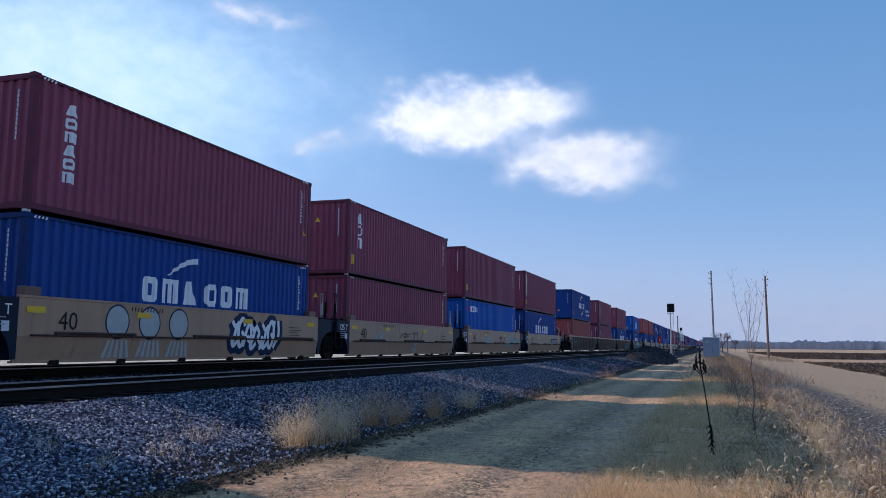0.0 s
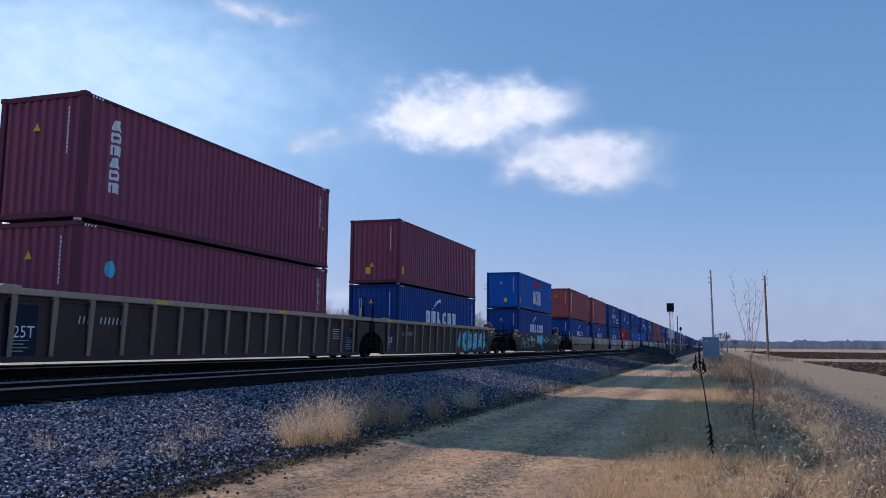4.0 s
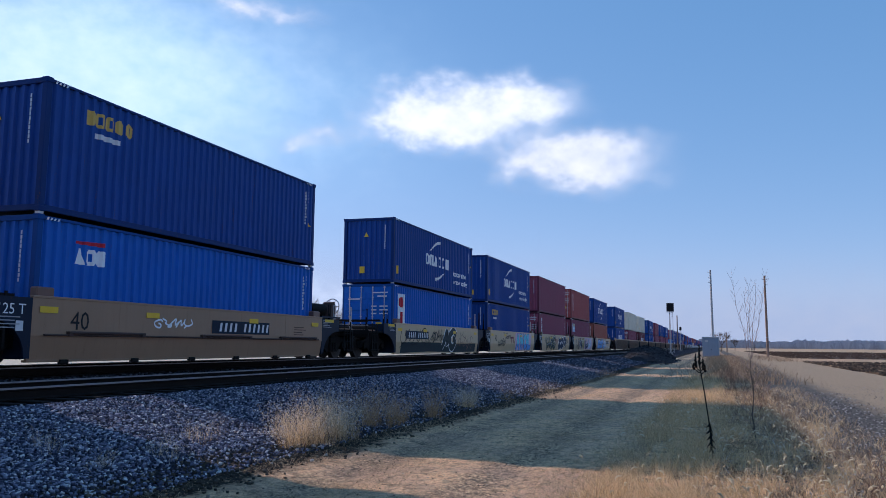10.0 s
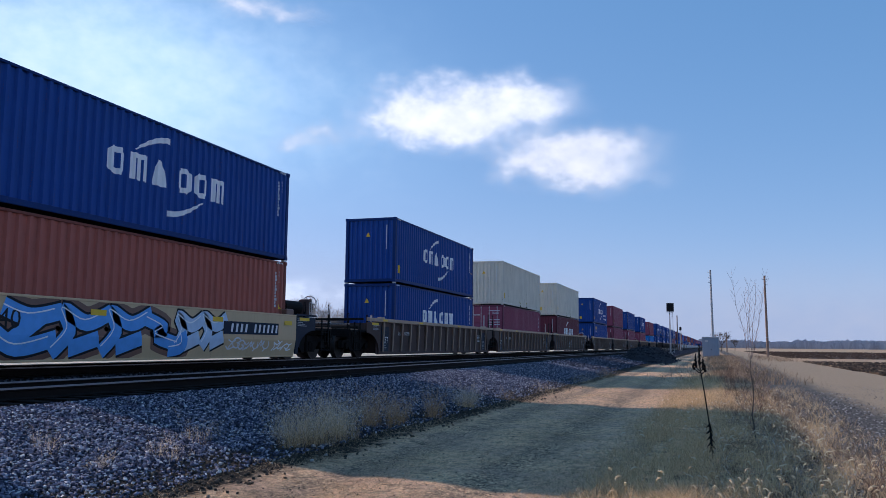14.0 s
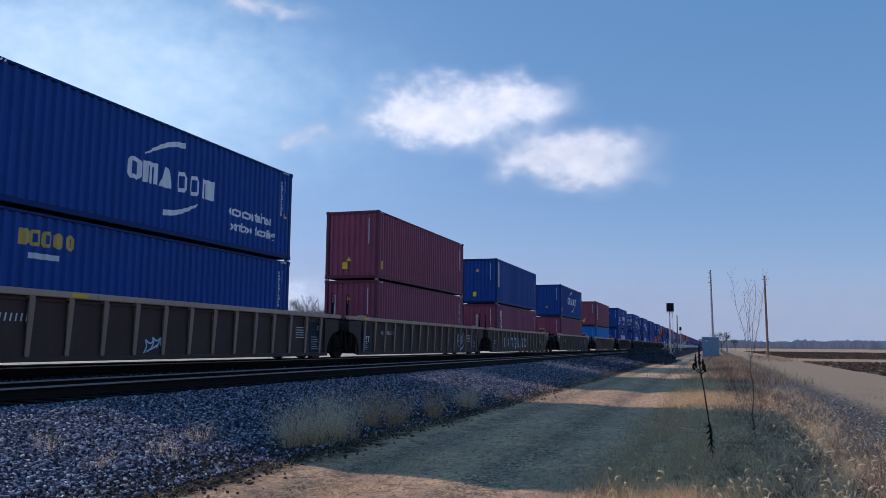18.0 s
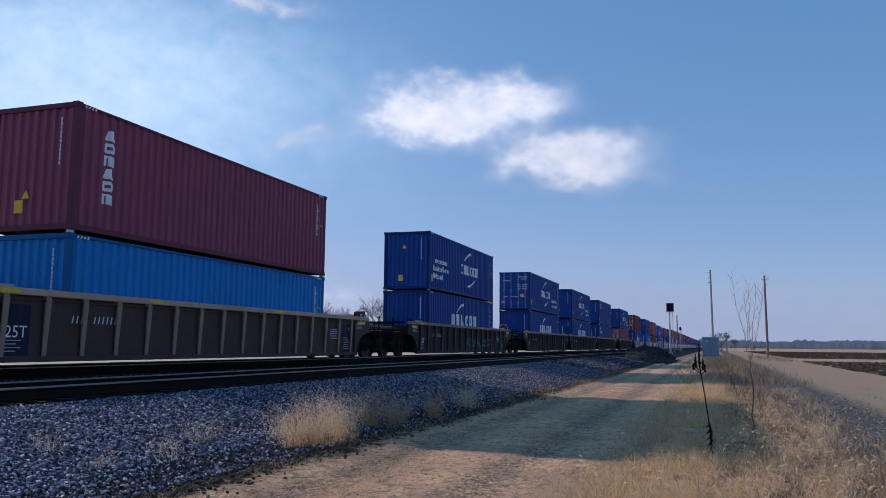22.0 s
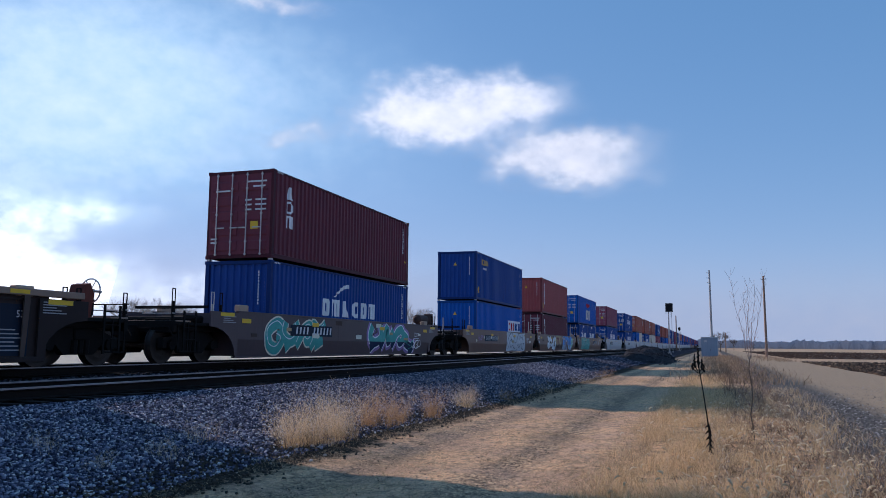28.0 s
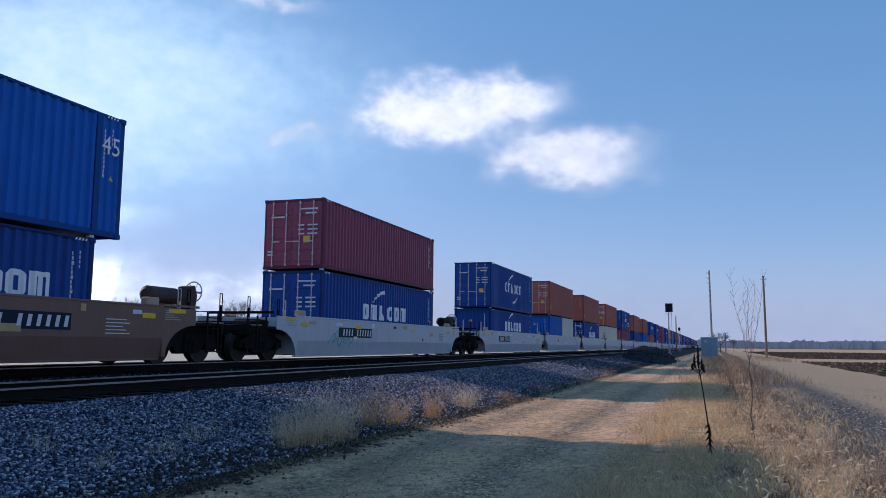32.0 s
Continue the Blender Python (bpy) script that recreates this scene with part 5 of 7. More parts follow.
# the near edge of each stack, at 16 s; what it carries above and below; its car; its near and far ends
TRAIN = [
    (-371.3, "MN", "BK", "tan", "joint", "joint"), (-356.0, "BN", "MN", "tan", "joint", "joint"), (-340.6, "MN", "BK", "tan", "joint", "joint"),
    (-324.87, "MT", "BK", "tan", "joint", "joint"), (-309.6, "MX", "MN", "tan", "joint", "joint"), (-294.25, "MN", "Us", "tan", "joint", "joint"),
    (-278.9, "MY", "BK", "tan", "joint", "coupler"), (-257.98, "BE", "DN", "ribbed", "coupler", "joint"), (-238.52, "MT", "Mp", "ribbed", "joint", "joint"),
    (-219.28, "MN", "BK", "ribbed", "joint", "coupler"), (-195.8, "UAs", "BK", "black", "coupler", "coupler"), (-174.18, "DT", "Bk", "tan", "coupler", "joint"),
    (-158.84, "DT", "Bk", "tan", "joint", "joint"), (-143.6, "BE", "Bk", "tan", "joint", "joint"), (-128.16, "BH", "CId", "tan", "joint", "joint"),
    (-112.88, "BS", "Ua", "tan", "joint", "coupler"), (-93.22, "BE", "Ugd", "tan", "coupler", "joint"), (-77.7, "BE", "BS", "tan", "joint", "joint"),
    (-62.03, "MN", "MTd", "tan", "joint", "joint"), (-46.5, "DTd", "MP", "tan", "joint", "joint"), (-30.7, "BJ", "RN", "tan", "joint", "coupler"),
    (-9.01, "BJ", "BK", "ribbed", "coupler", "joint"), (10.27, "WN", "MNd", "ribbed", "joint", "joint"), (29.84, "WN", "VK", "ribbed", "joint", "coupler"),
    (53.16, "BE", "BS", "ribbed", "coupler", "joint"), (72.71, "MN", "MN", "ribbed", "joint", "joint"), (92.36, "BY", "MX", "ribbed", "joint", "coupler"),
    (115.54, "BJ", "MN", "ribbed", "coupler", "coupler"), (139.0, "MT", "LNs", "ribbed", "coupler", "coupler"), (162.48, "BQ", "BK", "ribbed", "coupler", "coupler"),
    (185.68, "BEd", "BK", "ribbed", "coupler", "joint"), (205.07, "BE", "BK", "ribbed", "joint", "joint"), (224.65, "BS", "BO", "ribbed", "joint", "coupler"),
    (248.01, "BE", "MNd", "ribbed", "coupler", "coupler"), (271.79, "VXd", "BK", "brown", "coupler", "coupler"), (295.34, "BS", "UG", "brown", "coupler", "joint"),
    (314.84, "DT", "VXd", "brown", "joint", "joint"), (334.32, "UAxd", "BKhds", "brown", "joint", "coupler"), (357.77, "MNds", "BKd", "grey", "coupler", "coupler"),
    (381.13, "BJd", "BKs", "grey", "coupler", "joint"), (400.60, "RNd", "UNhW", "grey", "joint", "joint"), (420.1, "RN", "BKd", "grey", "joint", "joint"),
    (439.6, "RNd", "WN", "grey", "joint", "joint"),
]
rnd_train = random.Random(7)
y_next = 459.1
for i in range(30):
    up = ("BE", "RN", "RN", "BJ", "MN", "BK", "BN", "MN", "BE", "UN", "RN", "BK")[i % 12] if i < 4 else rnd_train.choice(("BE", "MN", "BK", "RN", "BN", "MN", "UN", "BJ"))
    low = rnd_train.choice(("BK", "BN", "MN", "UN", "BK", "RN", "MN"))
    last = i % 5 == 4
    kind = ("grey", "grey", "grey", "brown", "ribbed", "grey")[(i // 5) % 6]
    TRAIN.append((round(y_next, 2), up, low, kind, "coupler" if i % 5 == 0 and i else "joint", "coupler" if last else "joint"))
    y_next += 23.4 if last else 19.5


def build_train():
    for n, (y, up, low, kind, near, far) in enumerate(TRAIN):
        k = n - 3
        mid = y + 6.096
        detail = 2 if 0 <= k <= 40 else 1
        car = well_car(kind, near, far, detail, 100 + n, ART.get(k, ()), k)
        tagged(car, CARS[kind][5] + (" and graffiti" if k in ART else ""), "well car", "well cars of the train")
        moving(car, mid)
        base = 0.33 if kind == 'ribbed' else 0.30
        h = load(low, mid, base, detail, 300 + n)
        load(up, mid, base + h + 0.06, detail, 600 + n)


build_train()


# ---- ground ----
def bank(x):
    """Height of the ground across the line: fields, ballast bed of the two tracks, slope, lane."""
    pts = ((-60, -1.0), (-19.0, -0.98), (-17.0, -0.62), (-16.4, -0.24), (-12.6, -0.24), (-12.1, -0.38), (-9.2, -0.37), (-8.7, -0.42), (-5.6, -0.90), (-5.0, -0.95), (60, -0.95))
    for (x0, z0), (x1, z1) in zip(pts, pts[1:]):
        if x <= x1:
            return z0 + (z1 - z0) * max(0, (x - x0)) / (x1 - x0)
    return -0.95


def ground_z(x, y):
    z = bank(x)
    if -40 < x < 14 and y < 120:
        n = noise.noise(Vector((x * 0.7, y * 0.5, 0))) * 0.03 + noise.noise(Vector((x * 2.6, y * 2.2, 3))) * 0.016
        rut = -0.035 * (math.exp(-((x + 4.1) / 0.32) ** 2) + math.exp(-((x + 2.3) / 0.32) ** 2))
        z += (n * (0.35 if x < -8.8 else 1.0) + (rut if -5.2 < x < -1 else 0)) * min(1, max(0, (120 - y) / 40))
    return z


def axis(knots):
    out = []
    for (a, b, s) in knots:
        n = max(1, round((b - a) / s))
        out += [a + (b - a) * i / n for i in range(n)]
    return out + [knots[-1][1]]


def ground_material():
    m, nt, b = nodes_of("dry_ground")
    geo = nt.nodes.new("ShaderNodeNewGeometry").outputs["Position"]
    sep = nt.nodes.new("ShaderNodeSeparateXYZ")
    nt.links.new(geo, sep.inputs[0])
    X, Y = sep.outputs[0], sep.outputs[1]
    soft = noise_node(nt, 0.9, 6, 0.65, geo)
    fine = noise_node(nt, 14, 5, 0.7, geo)
    mid = noise_node(nt, 3.2, 5, 0.65, geo)
    gravel = nt.nodes.new("ShaderNodeTexVoronoi")
    gravel.inputs["Scale"].default_value = 17
    nt.links.new(geo, gravel.inputs["Vector"])
    wob = calc(nt, 'MULTIPLY_ADD', mid, 1.3, calc(nt, 'MULTIPLY_ADD', fine, 0.5, -0.9))
    XW = calc(nt, 'ADD', X, wob)

    def over(edge, width=0.25):
        return calc(nt, 'MINIMUM', calc(nt, 'MAXIMUM', calc(nt, 'DIVIDE', calc(nt, 'SUBTRACT', XW, edge), width), 0.0), 1.0)

    stone = ramp(nt, gravel.outputs["Color"], [(0.0, (0.008, 0.009, 0.014)), (0.5, (0.022, 0.024, 0.036)), (1.0, (0.07, 0.073, 0.095))])
    grain = noise_node(nt, 55, 3, 0.75, geo)
    scrap = noise_node(nt, 24, 4, 0.8, stretched(nt, 1.0, 0.55, 1.0))
    litter = mixc(nt, grain, ramp(nt, mid, [(0.3, (0.020, 0.017, 0.015)), (0.55, (0.055, 0.042, 0.030)), (0.8, (0.16, 0.12, 0.075))]), ramp(nt, scrap, [(0.4, (0.012, 0.011, 0.010)), (0.62, (0.09, 0.07, 0.05)), (0.75, (0.30, 0.25, 0.18))]))
    straw = ramp(nt, scrap, [(0.30, (0.335, 0.190, 0.104)), (0.46, (0.804, 0.475, 0.265)), (0.60, (0.920, 0.626, 0.353)), (0.75, (0.920, 0.733, 0.462))])
    dirt = ramp(nt, grain, [(0.30, (0.280, 0.173, 0.107)), (0.5, (0.670, 0.422, 0.271)), (0.72, (0.920, 0.626, 0.422))])
    road = mixc(nt, ramp(nt, soft, [(0.40, (0, 0, 0)), (0.62, (1, 1, 1))]), straw, dirt)
    road = mixc(nt, ramp(nt, mid, [(0.57, (0, 0, 0)), (0.66, (0.780, 0.698, 0.630))]), road, ramp(nt, grain, [(0.38, (0.062, 0.047, 0.035)), (0.55, (0.208, 0.153, 0.105)), (0.7, (0.520, 0.372, 0.235))]))
    tuft = noise_node(nt, 7.5, 5, 0.7, stretched(nt, 1.0, 0.6, 1.0))
    road = mixc(nt, ramp(nt, tuft, [(0.50, (0, 0, 0)), (0.62, (0.7, 0.7, 0.7))]), road, ramp(nt, scrap, [(0.36, (0.075, 0.058, 0.042)), (0.5, (0.22, 0.165, 0.11)), (0.66, (0.56, 0.42, 0.27))]))
    ruts = calc(nt, 'ADD', calc(nt, 'EXPONENT', calc(nt, 'MULTIPLY', calc(nt, 'POWER', calc(nt, 'ADD', XW, 2.5), 2.0), -9.0)), calc(nt, 'EXPONENT', calc(nt, 'MULTIPLY', calc(nt, 'POWER', calc(nt, 'ADD', XW, 4.2), 2.0), -9.0)))
    road = mixc(nt, calc(nt, 'MULTIPLY', ruts, ramp(nt, scrap, [(0.45, (0.75, 0.75, 0.75)), (0.62, (0.0, 0.0, 0.0))])), road, (0.12, 0.098, 0.075))
    verge = mixc(nt, ramp(nt, mid, [(0.40, (0, 0, 0)), (0.58, (1, 1, 1))]), ramp(nt, scrap, [(0.38, (0.045, 0.034, 0.025)), (0.54, (0.24, 0.175, 0.115)), (0.72, (0.58, 0.44, 0.29))]), straw)
    lane = mixc(nt, soft, ramp(nt, fine, [(0.3, (0.211, 0.152, 0.100)), (0.5, (0.403, 0.299, 0.193)), (0.75, (0.594, 0.448, 0.299))]), ramp(nt, grain, [(0.35, (0.268, 0.201, 0.128)), (0.65, (0.537, 0.403, 0.268))]))
    shoulder = mixc(nt, soft, ramp(nt, scrap, [(0.38, (0.022, 0.020, 0.018)), (0.53, (0.085, 0.077, 0.068)), (0.70, (0.34, 0.31, 0.27))]), ramp(nt, grain, [(0.35, (0.055, 0.050, 0.046)), (0.65, (0.30, 0.275, 0.24))]))
    field = ramp(nt, mid, [(0.3, (0.399, 0.270, 0.162)), (0.6, (0.559, 0.394, 0.249)), (0.8, (0.478, 0.326, 0.193))])
    far = ramp(nt, soft, [(0.3, (0.54, 0.47, 0.34)), (0.7, (0.68, 0.60, 0.46))])
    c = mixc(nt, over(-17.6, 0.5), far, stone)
    # near-black strip over both track beds: shade by the train put into colour
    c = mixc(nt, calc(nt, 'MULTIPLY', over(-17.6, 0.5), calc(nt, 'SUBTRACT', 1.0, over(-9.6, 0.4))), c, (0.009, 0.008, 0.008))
    c = mixc(nt, over(-6.1, 0.5), c, litter)
    c = mixc(nt, over(-5.05, 0.35), c, road)
    c = mixc(nt, over(-1.5, 0.5), c, verge)
    c = mixc(nt, over(1.4, 0.6), c, shoulder)
    c = mixc(nt, over(3.3, 0.9), c, lane)
    c = mixc(nt, over(8.6, 0.8), c, field)
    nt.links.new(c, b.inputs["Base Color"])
    b.inputs["Roughness"].default_value = 0.95
    b.inputs["Specular IOR Level"].default_value = 0.06
    bump(nt, b, calc(nt, 'ADD', calc(nt, 'ADD', fine, scrap), calc(nt, 'MULTIPLY', gravel.outputs["Distance"], 0.6)), 0.75, 0.035)
    return m


def build_ground():
    xs = axis([(-4500, -400, 500), (-400, -60, 40), (-60, -20, 5), (-20, -9.4, 0.35), (-9.4, 9, 0.14), (9, 40, 2), (40, 400, 40), (400, 4500, 500)])
    ys = axis([(-300, -20, 40), (-20, 4, 1.5), (4, 24, 0.16), (24, 60, 0.5), (60, 160, 3), (160, 600, 40), (600, 4800, 500)])
    vs = [(x, y, ground_z(x, y)) for y in ys for x in xs]
    w = len(xs)
    fs = [(j * w + i, j * w + i + 1, (j + 1) * w + i + 1, (j + 1) * w + i) for j in range(len(ys) - 1) for i in range(w - 1)]
    me = bpy.data.meshes.new("ground")
    me.from_pydata(vs, [], fs)
    me.materials.append(ground_material())
    for p in me.polygons:
        p.use_smooth = True
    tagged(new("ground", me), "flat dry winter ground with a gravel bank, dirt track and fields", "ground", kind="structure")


build_ground()


# ---- tracks ----
def rail_profile():
    return [(-0.07, 0), (0.07, 0), (0.07, 0.012), (0.012, 0.035), (0.009, 0.125), (0.036, 0.14), (0.036, 0.172), (0.028, 0.18), (-0.028, 0.18), (-0.036, 0.172), (-0.036, 0.14),
            (-0.009, 0.125), (-0.012, 0.035), (-0.07, 0.012)]


def track(name, xc, top, label):
    root = tagged(new(name), label, "railway track", kind="structure")
    pr = rail_profile()
    for s in (-1, 1):
        bm = bmesh.new()
        rings = [[bm.verts.new((x, y, z - 0.18)) for x, z in pr] for y in (-200, 1500)]
        for i in range(len(pr)):
            bm.faces.new((rings[0][i], rings[1][i], rings[1][(i + 1) % len(pr)], rings[0][(i + 1) % len(pr)]))
        bmesh.ops.recalc_face_normals(bm, faces=bm.faces)
        rail = part("rail", bm, RAILSIDE, root, "rusty steel rail with a polished head", at=(xc + s * 0.753, 0, top))
        bm = bmesh.new()
        box(bm, -0.0375, 0.0375, -200, 1500, -0.022, 0.0025)
        part("rail_head", bm, RAILTOP, rail, "bright worn running surface")
    tie = cbox("tie", -1.3, 1.3, -0.115, 0.115, -0.36, -0.185, 0.01)
    rnd = random.Random(3)
    y = 2.0
    while y < 62:
        part("tie", tie, TIE, root, at=(xc + rnd.uniform(-0.03, 0.03), y, top + rnd.uniform(-0.006, 0.004)), turn=(0, 0, rnd.uniform(-0.7, 0.7)))
        y += 0.51
    bm = bmesh.new()
    while y < 260:
        box(bm, -1.3, 1.3, y - 0.115, y + 0.115, -0.36, -0.185)
        y += 0.51
    tagged(part("far_ties", bm, TIE, root, at=(xc, 0, top)), kind="stuff")
    return root


track("track_1", XC, 0.0, "railway track with polished rails on grey ballast under the train")
track("track_2", -10.70, -0.147, "empty railway track with polished rails on grey ballast")


# ---- clouds ----
def cloud_material(name, blobs, wide, high, seed, bright, soft, thin, thick, torn_by):
    """Vapour: dense where the blobs (x, z, rx, rz, weight) lie, torn by noise, clear elsewhere."""
    m = bpy.data.materials.new(name)
    m.use_nodes = True
    nt = m.node_tree
    nt.nodes.remove(nt.nodes["Principled BSDF"])
    tc = nt.nodes.new("ShaderNodeTexCoord").outputs["Object"]
    sep = nt.nodes.new("ShaderNodeSeparateXYZ")
    nt.links.new(tc, sep.inputs[0])
    shift = stretched(nt, 1 / 300, 1 / 300, 1 / 210)
    off = nt.nodes.new("ShaderNodeVectorMath")
    nt.links.new(shift, off.inputs[0])
    off.inputs[1].default_value = (seed * 7.3, 3.1 * seed, seed * 1.7)
    shift = off.outputs[0]
    off2 = nt.nodes.new("ShaderNodeVectorMath")
    nt.links.new(shift, off2.inputs[0])
    off2.inputs[1].default_value = (31.0, 17.0, 5.0)
    wx = calc(nt, 'MULTIPLY', calc(nt, 'SUBTRACT', noise_node(nt, 1.3, 4, 0.5, shift), 0.5), 230.0)
    wz = calc(nt, 'MULTIPLY', calc(nt, 'SUBTRACT', noise_node(nt, 1.6, 4, 0.5, off2.outputs[0]), 0.5), 170.0)
    total = None
    for x, z, rx, rz, w in blobs:
        dx = calc(nt, 'DIVIDE', calc(nt, 'ADD', calc(nt, 'SUBTRACT', sep.outputs[0], x), wx), rx)
        dz = calc(nt, 'DIVIDE', calc(nt, 'ADD', calc(nt, 'SUBTRACT', sep.outputs[2], z), wz), rz)
        r2 = calc(nt, 'ADD', calc(nt, 'MULTIPLY', dx, dx), calc(nt, 'MULTIPLY', dz, dz))
        g = calc(nt, 'MULTIPLY', calc(nt, 'EXPONENT', calc(nt, 'MULTIPLY', r2, -1.0)), w)
        total = g if total is None else calc(nt, 'ADD', total, g)
    n2 = noise_node(nt, 2.6, 6, 0.5, shift)
    torn = calc(nt, 'MULTIPLY', calc(nt, 'SUBTRACT', n2, 0.5), calc(nt, 'MULTIPLY', calc(nt, 'MINIMUM', total, 1.0), torn_by))
    dens = calc(nt, 'MULTIPLY', calc(nt, 'SUBTRACT', calc(nt, 'ADD', total, torn), 0.16), soft)
    fac = calc(nt, 'MINIMUM', calc(nt, 'MAXIMUM', dens, 0.0), 1.0)
    fac = calc(nt, 'MULTIPLY', calc(nt, 'MULTIPLY', fac, fac), calc(nt, 'SUBTRACT', 3.0, calc(nt, 'MULTIPLY', fac, 2.0)))
    fac = calc(nt, 'MULTIPLY', fac, 0.96)
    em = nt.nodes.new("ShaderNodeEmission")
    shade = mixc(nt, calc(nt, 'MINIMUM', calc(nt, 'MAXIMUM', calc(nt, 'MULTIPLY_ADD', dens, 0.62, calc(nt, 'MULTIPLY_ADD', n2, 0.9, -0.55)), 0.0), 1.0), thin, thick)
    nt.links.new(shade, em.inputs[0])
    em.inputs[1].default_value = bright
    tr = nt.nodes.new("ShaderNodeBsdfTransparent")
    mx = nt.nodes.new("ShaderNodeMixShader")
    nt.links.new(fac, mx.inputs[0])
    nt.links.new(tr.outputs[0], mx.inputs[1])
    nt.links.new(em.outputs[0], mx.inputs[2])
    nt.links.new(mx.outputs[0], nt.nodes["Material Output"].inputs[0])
    return m


CLOUD_AT = 3600.0
FOC = 784 / math.tan(radians(57.63 / 2))
BASE = aim(18.568, 6.763)


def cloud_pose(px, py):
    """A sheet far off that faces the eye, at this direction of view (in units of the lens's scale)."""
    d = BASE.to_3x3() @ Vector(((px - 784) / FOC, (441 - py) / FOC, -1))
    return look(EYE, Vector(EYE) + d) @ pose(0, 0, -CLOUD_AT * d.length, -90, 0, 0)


CLOUDS = []


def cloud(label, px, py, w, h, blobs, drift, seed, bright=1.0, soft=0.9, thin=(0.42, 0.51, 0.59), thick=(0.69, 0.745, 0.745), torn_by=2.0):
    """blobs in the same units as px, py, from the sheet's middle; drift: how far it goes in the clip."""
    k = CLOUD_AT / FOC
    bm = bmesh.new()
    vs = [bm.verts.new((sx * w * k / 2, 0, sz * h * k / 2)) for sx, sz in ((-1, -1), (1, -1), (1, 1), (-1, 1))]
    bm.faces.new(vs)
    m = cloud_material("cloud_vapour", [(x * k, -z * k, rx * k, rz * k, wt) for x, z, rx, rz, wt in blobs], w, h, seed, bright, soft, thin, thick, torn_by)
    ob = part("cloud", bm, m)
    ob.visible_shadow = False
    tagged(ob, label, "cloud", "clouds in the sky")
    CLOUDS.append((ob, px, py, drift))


cloud("soft white fair-weather cloud with torn edges", 840, 195, 620, 330,
      [(-120, 22, 85, 40, 1.2), (-30, 22, 110, 46, 1.3), (65, -12, 100, 40, 1.1), (140, -8, 66, 34, 1.0), (20, 45, 110, 30, 0.6), (-20, -48, 70, 26, 0.6), (-110, -38, 60, 22, 0.6), (20, 20, 240, 90, 0.22)], (-27, -11), 1, 1.05, 0.52, torn_by=1.8)
cloud("soft white flat-based cloud", 1020, 275, 520, 280, [(-75, 12, 80, 38, 1.15), (15, -10, 85, 42, 1.25), (40, 28, 95, 34, 1.1), (115, -15, 62, 34, 0.8), (60, 50, 90, 28, 0.6), (-100, -25, 80, 26, 0.5), (30, 10, 210, 80, 0.25)], (-22, -8), 2, 0.95, 0.46, torn_by=1.7)
cloud("small thin white cloud", 575, 245, 340, 200, [(10, -10, 62, 22, 0.8), (-30, 20, 48, 16, 0.7), (0, 5, 110, 40, 0.2)], (-42, -14), 3, 0.9, 0.55, torn_by=1.6)
cloud("broad faint veil cloud high toward the sun", 330, 150, 1900, 900, [(-250, -60, 280, 170, 1.1), (-40, 20, 330, 190, 0.75), (-280, 130, 260, 150, 1.2), (230, 30, 420, 260, 0.62)], (30, 5), 8, 1.0, 0.5, (0.29, 0.51, 0.67), (0.52, 0.69, 0.76), 0.35)
cloud("pale lilac haze low over the horizon", 900, 560, 3600, 760, [(-900, 60, 900, 150, 1.1), (0, 70, 900, 145, 1.1), (900, 70, 900, 145, 1.1)], (0, 0), 9, 0.93, 0.55, (0.235, 0.332, 0.455), (0.305, 0.375, 0.455), 0.12)
cloud("thin white cloud high in the sky", 470, 15, 460, 220, [(-50, 5, 55, 26, 0.85), (30, 18, 75, 20, 0.85)], (15, -28), 4, 0.95, 0.6)
cloud("bright thin haze cloud near the sun", 40, 330, 900, 640, [(-120, -120, 130, 60, 1.0), (-60, 30, 160, 60, 1.0), (90, 20, 120, 36, 0.8), (-120, 150, 220, 80, 1.4), (40, 170, 200, 60, 1.2)], (40, 10), 5, 1.8, 0.5, (0.48, 0.60, 0.66), (0.72, 0.75, 0.74))
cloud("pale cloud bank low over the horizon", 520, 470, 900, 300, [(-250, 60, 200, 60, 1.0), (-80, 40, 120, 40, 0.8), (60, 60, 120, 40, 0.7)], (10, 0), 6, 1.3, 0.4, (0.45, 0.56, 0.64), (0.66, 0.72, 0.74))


# ---- stones, grass and weeds ----
def bulk(name, verts, faces, material, label, category, smooth=False):
    me = bpy.data.meshes.new(name)
    verts = np.asarray(verts, dtype=np.float32).reshape(-1, 3)
    faces = np.asarray(faces, dtype=np.int32)
    k = faces.shape[1]
    me.vertices.add(len(verts))
    me.vertices.foreach_set("co", verts.ravel())
    me.loops.add(faces.size)
    me.loops.foreach_set("vertex_index", faces.ravel())
    me.polygons.add(len(faces))
    me.polygons.foreach_set("loop_start", np.arange(0, faces.size, k, dtype=np.int32))
    me.update(calc_edges=True)
    me.materials.append(material)
    return tagged(new(name, me), label, category, kind="stuff")


GEN = np.random.RandomState(11)


def heights(x, y):
    return np.array([ground_z(a, b) for a, b in zip(x, y)])


STONE_V = np.array([(-1, -1, -1), (1, -1, -1), (1, 1, -1), (-1, 1, -1), (-1, -1, 1), (1, -1, 1), (1, 1, 1), (-1, 1, 1)], float) * 0.62
STONE_F = np.array([(0, 3, 2, 1), (4, 5, 6, 7), (0, 1, 5, 4), (1, 2, 6, 5), (2, 3, 7, 6), (3, 0, 4, 7)])


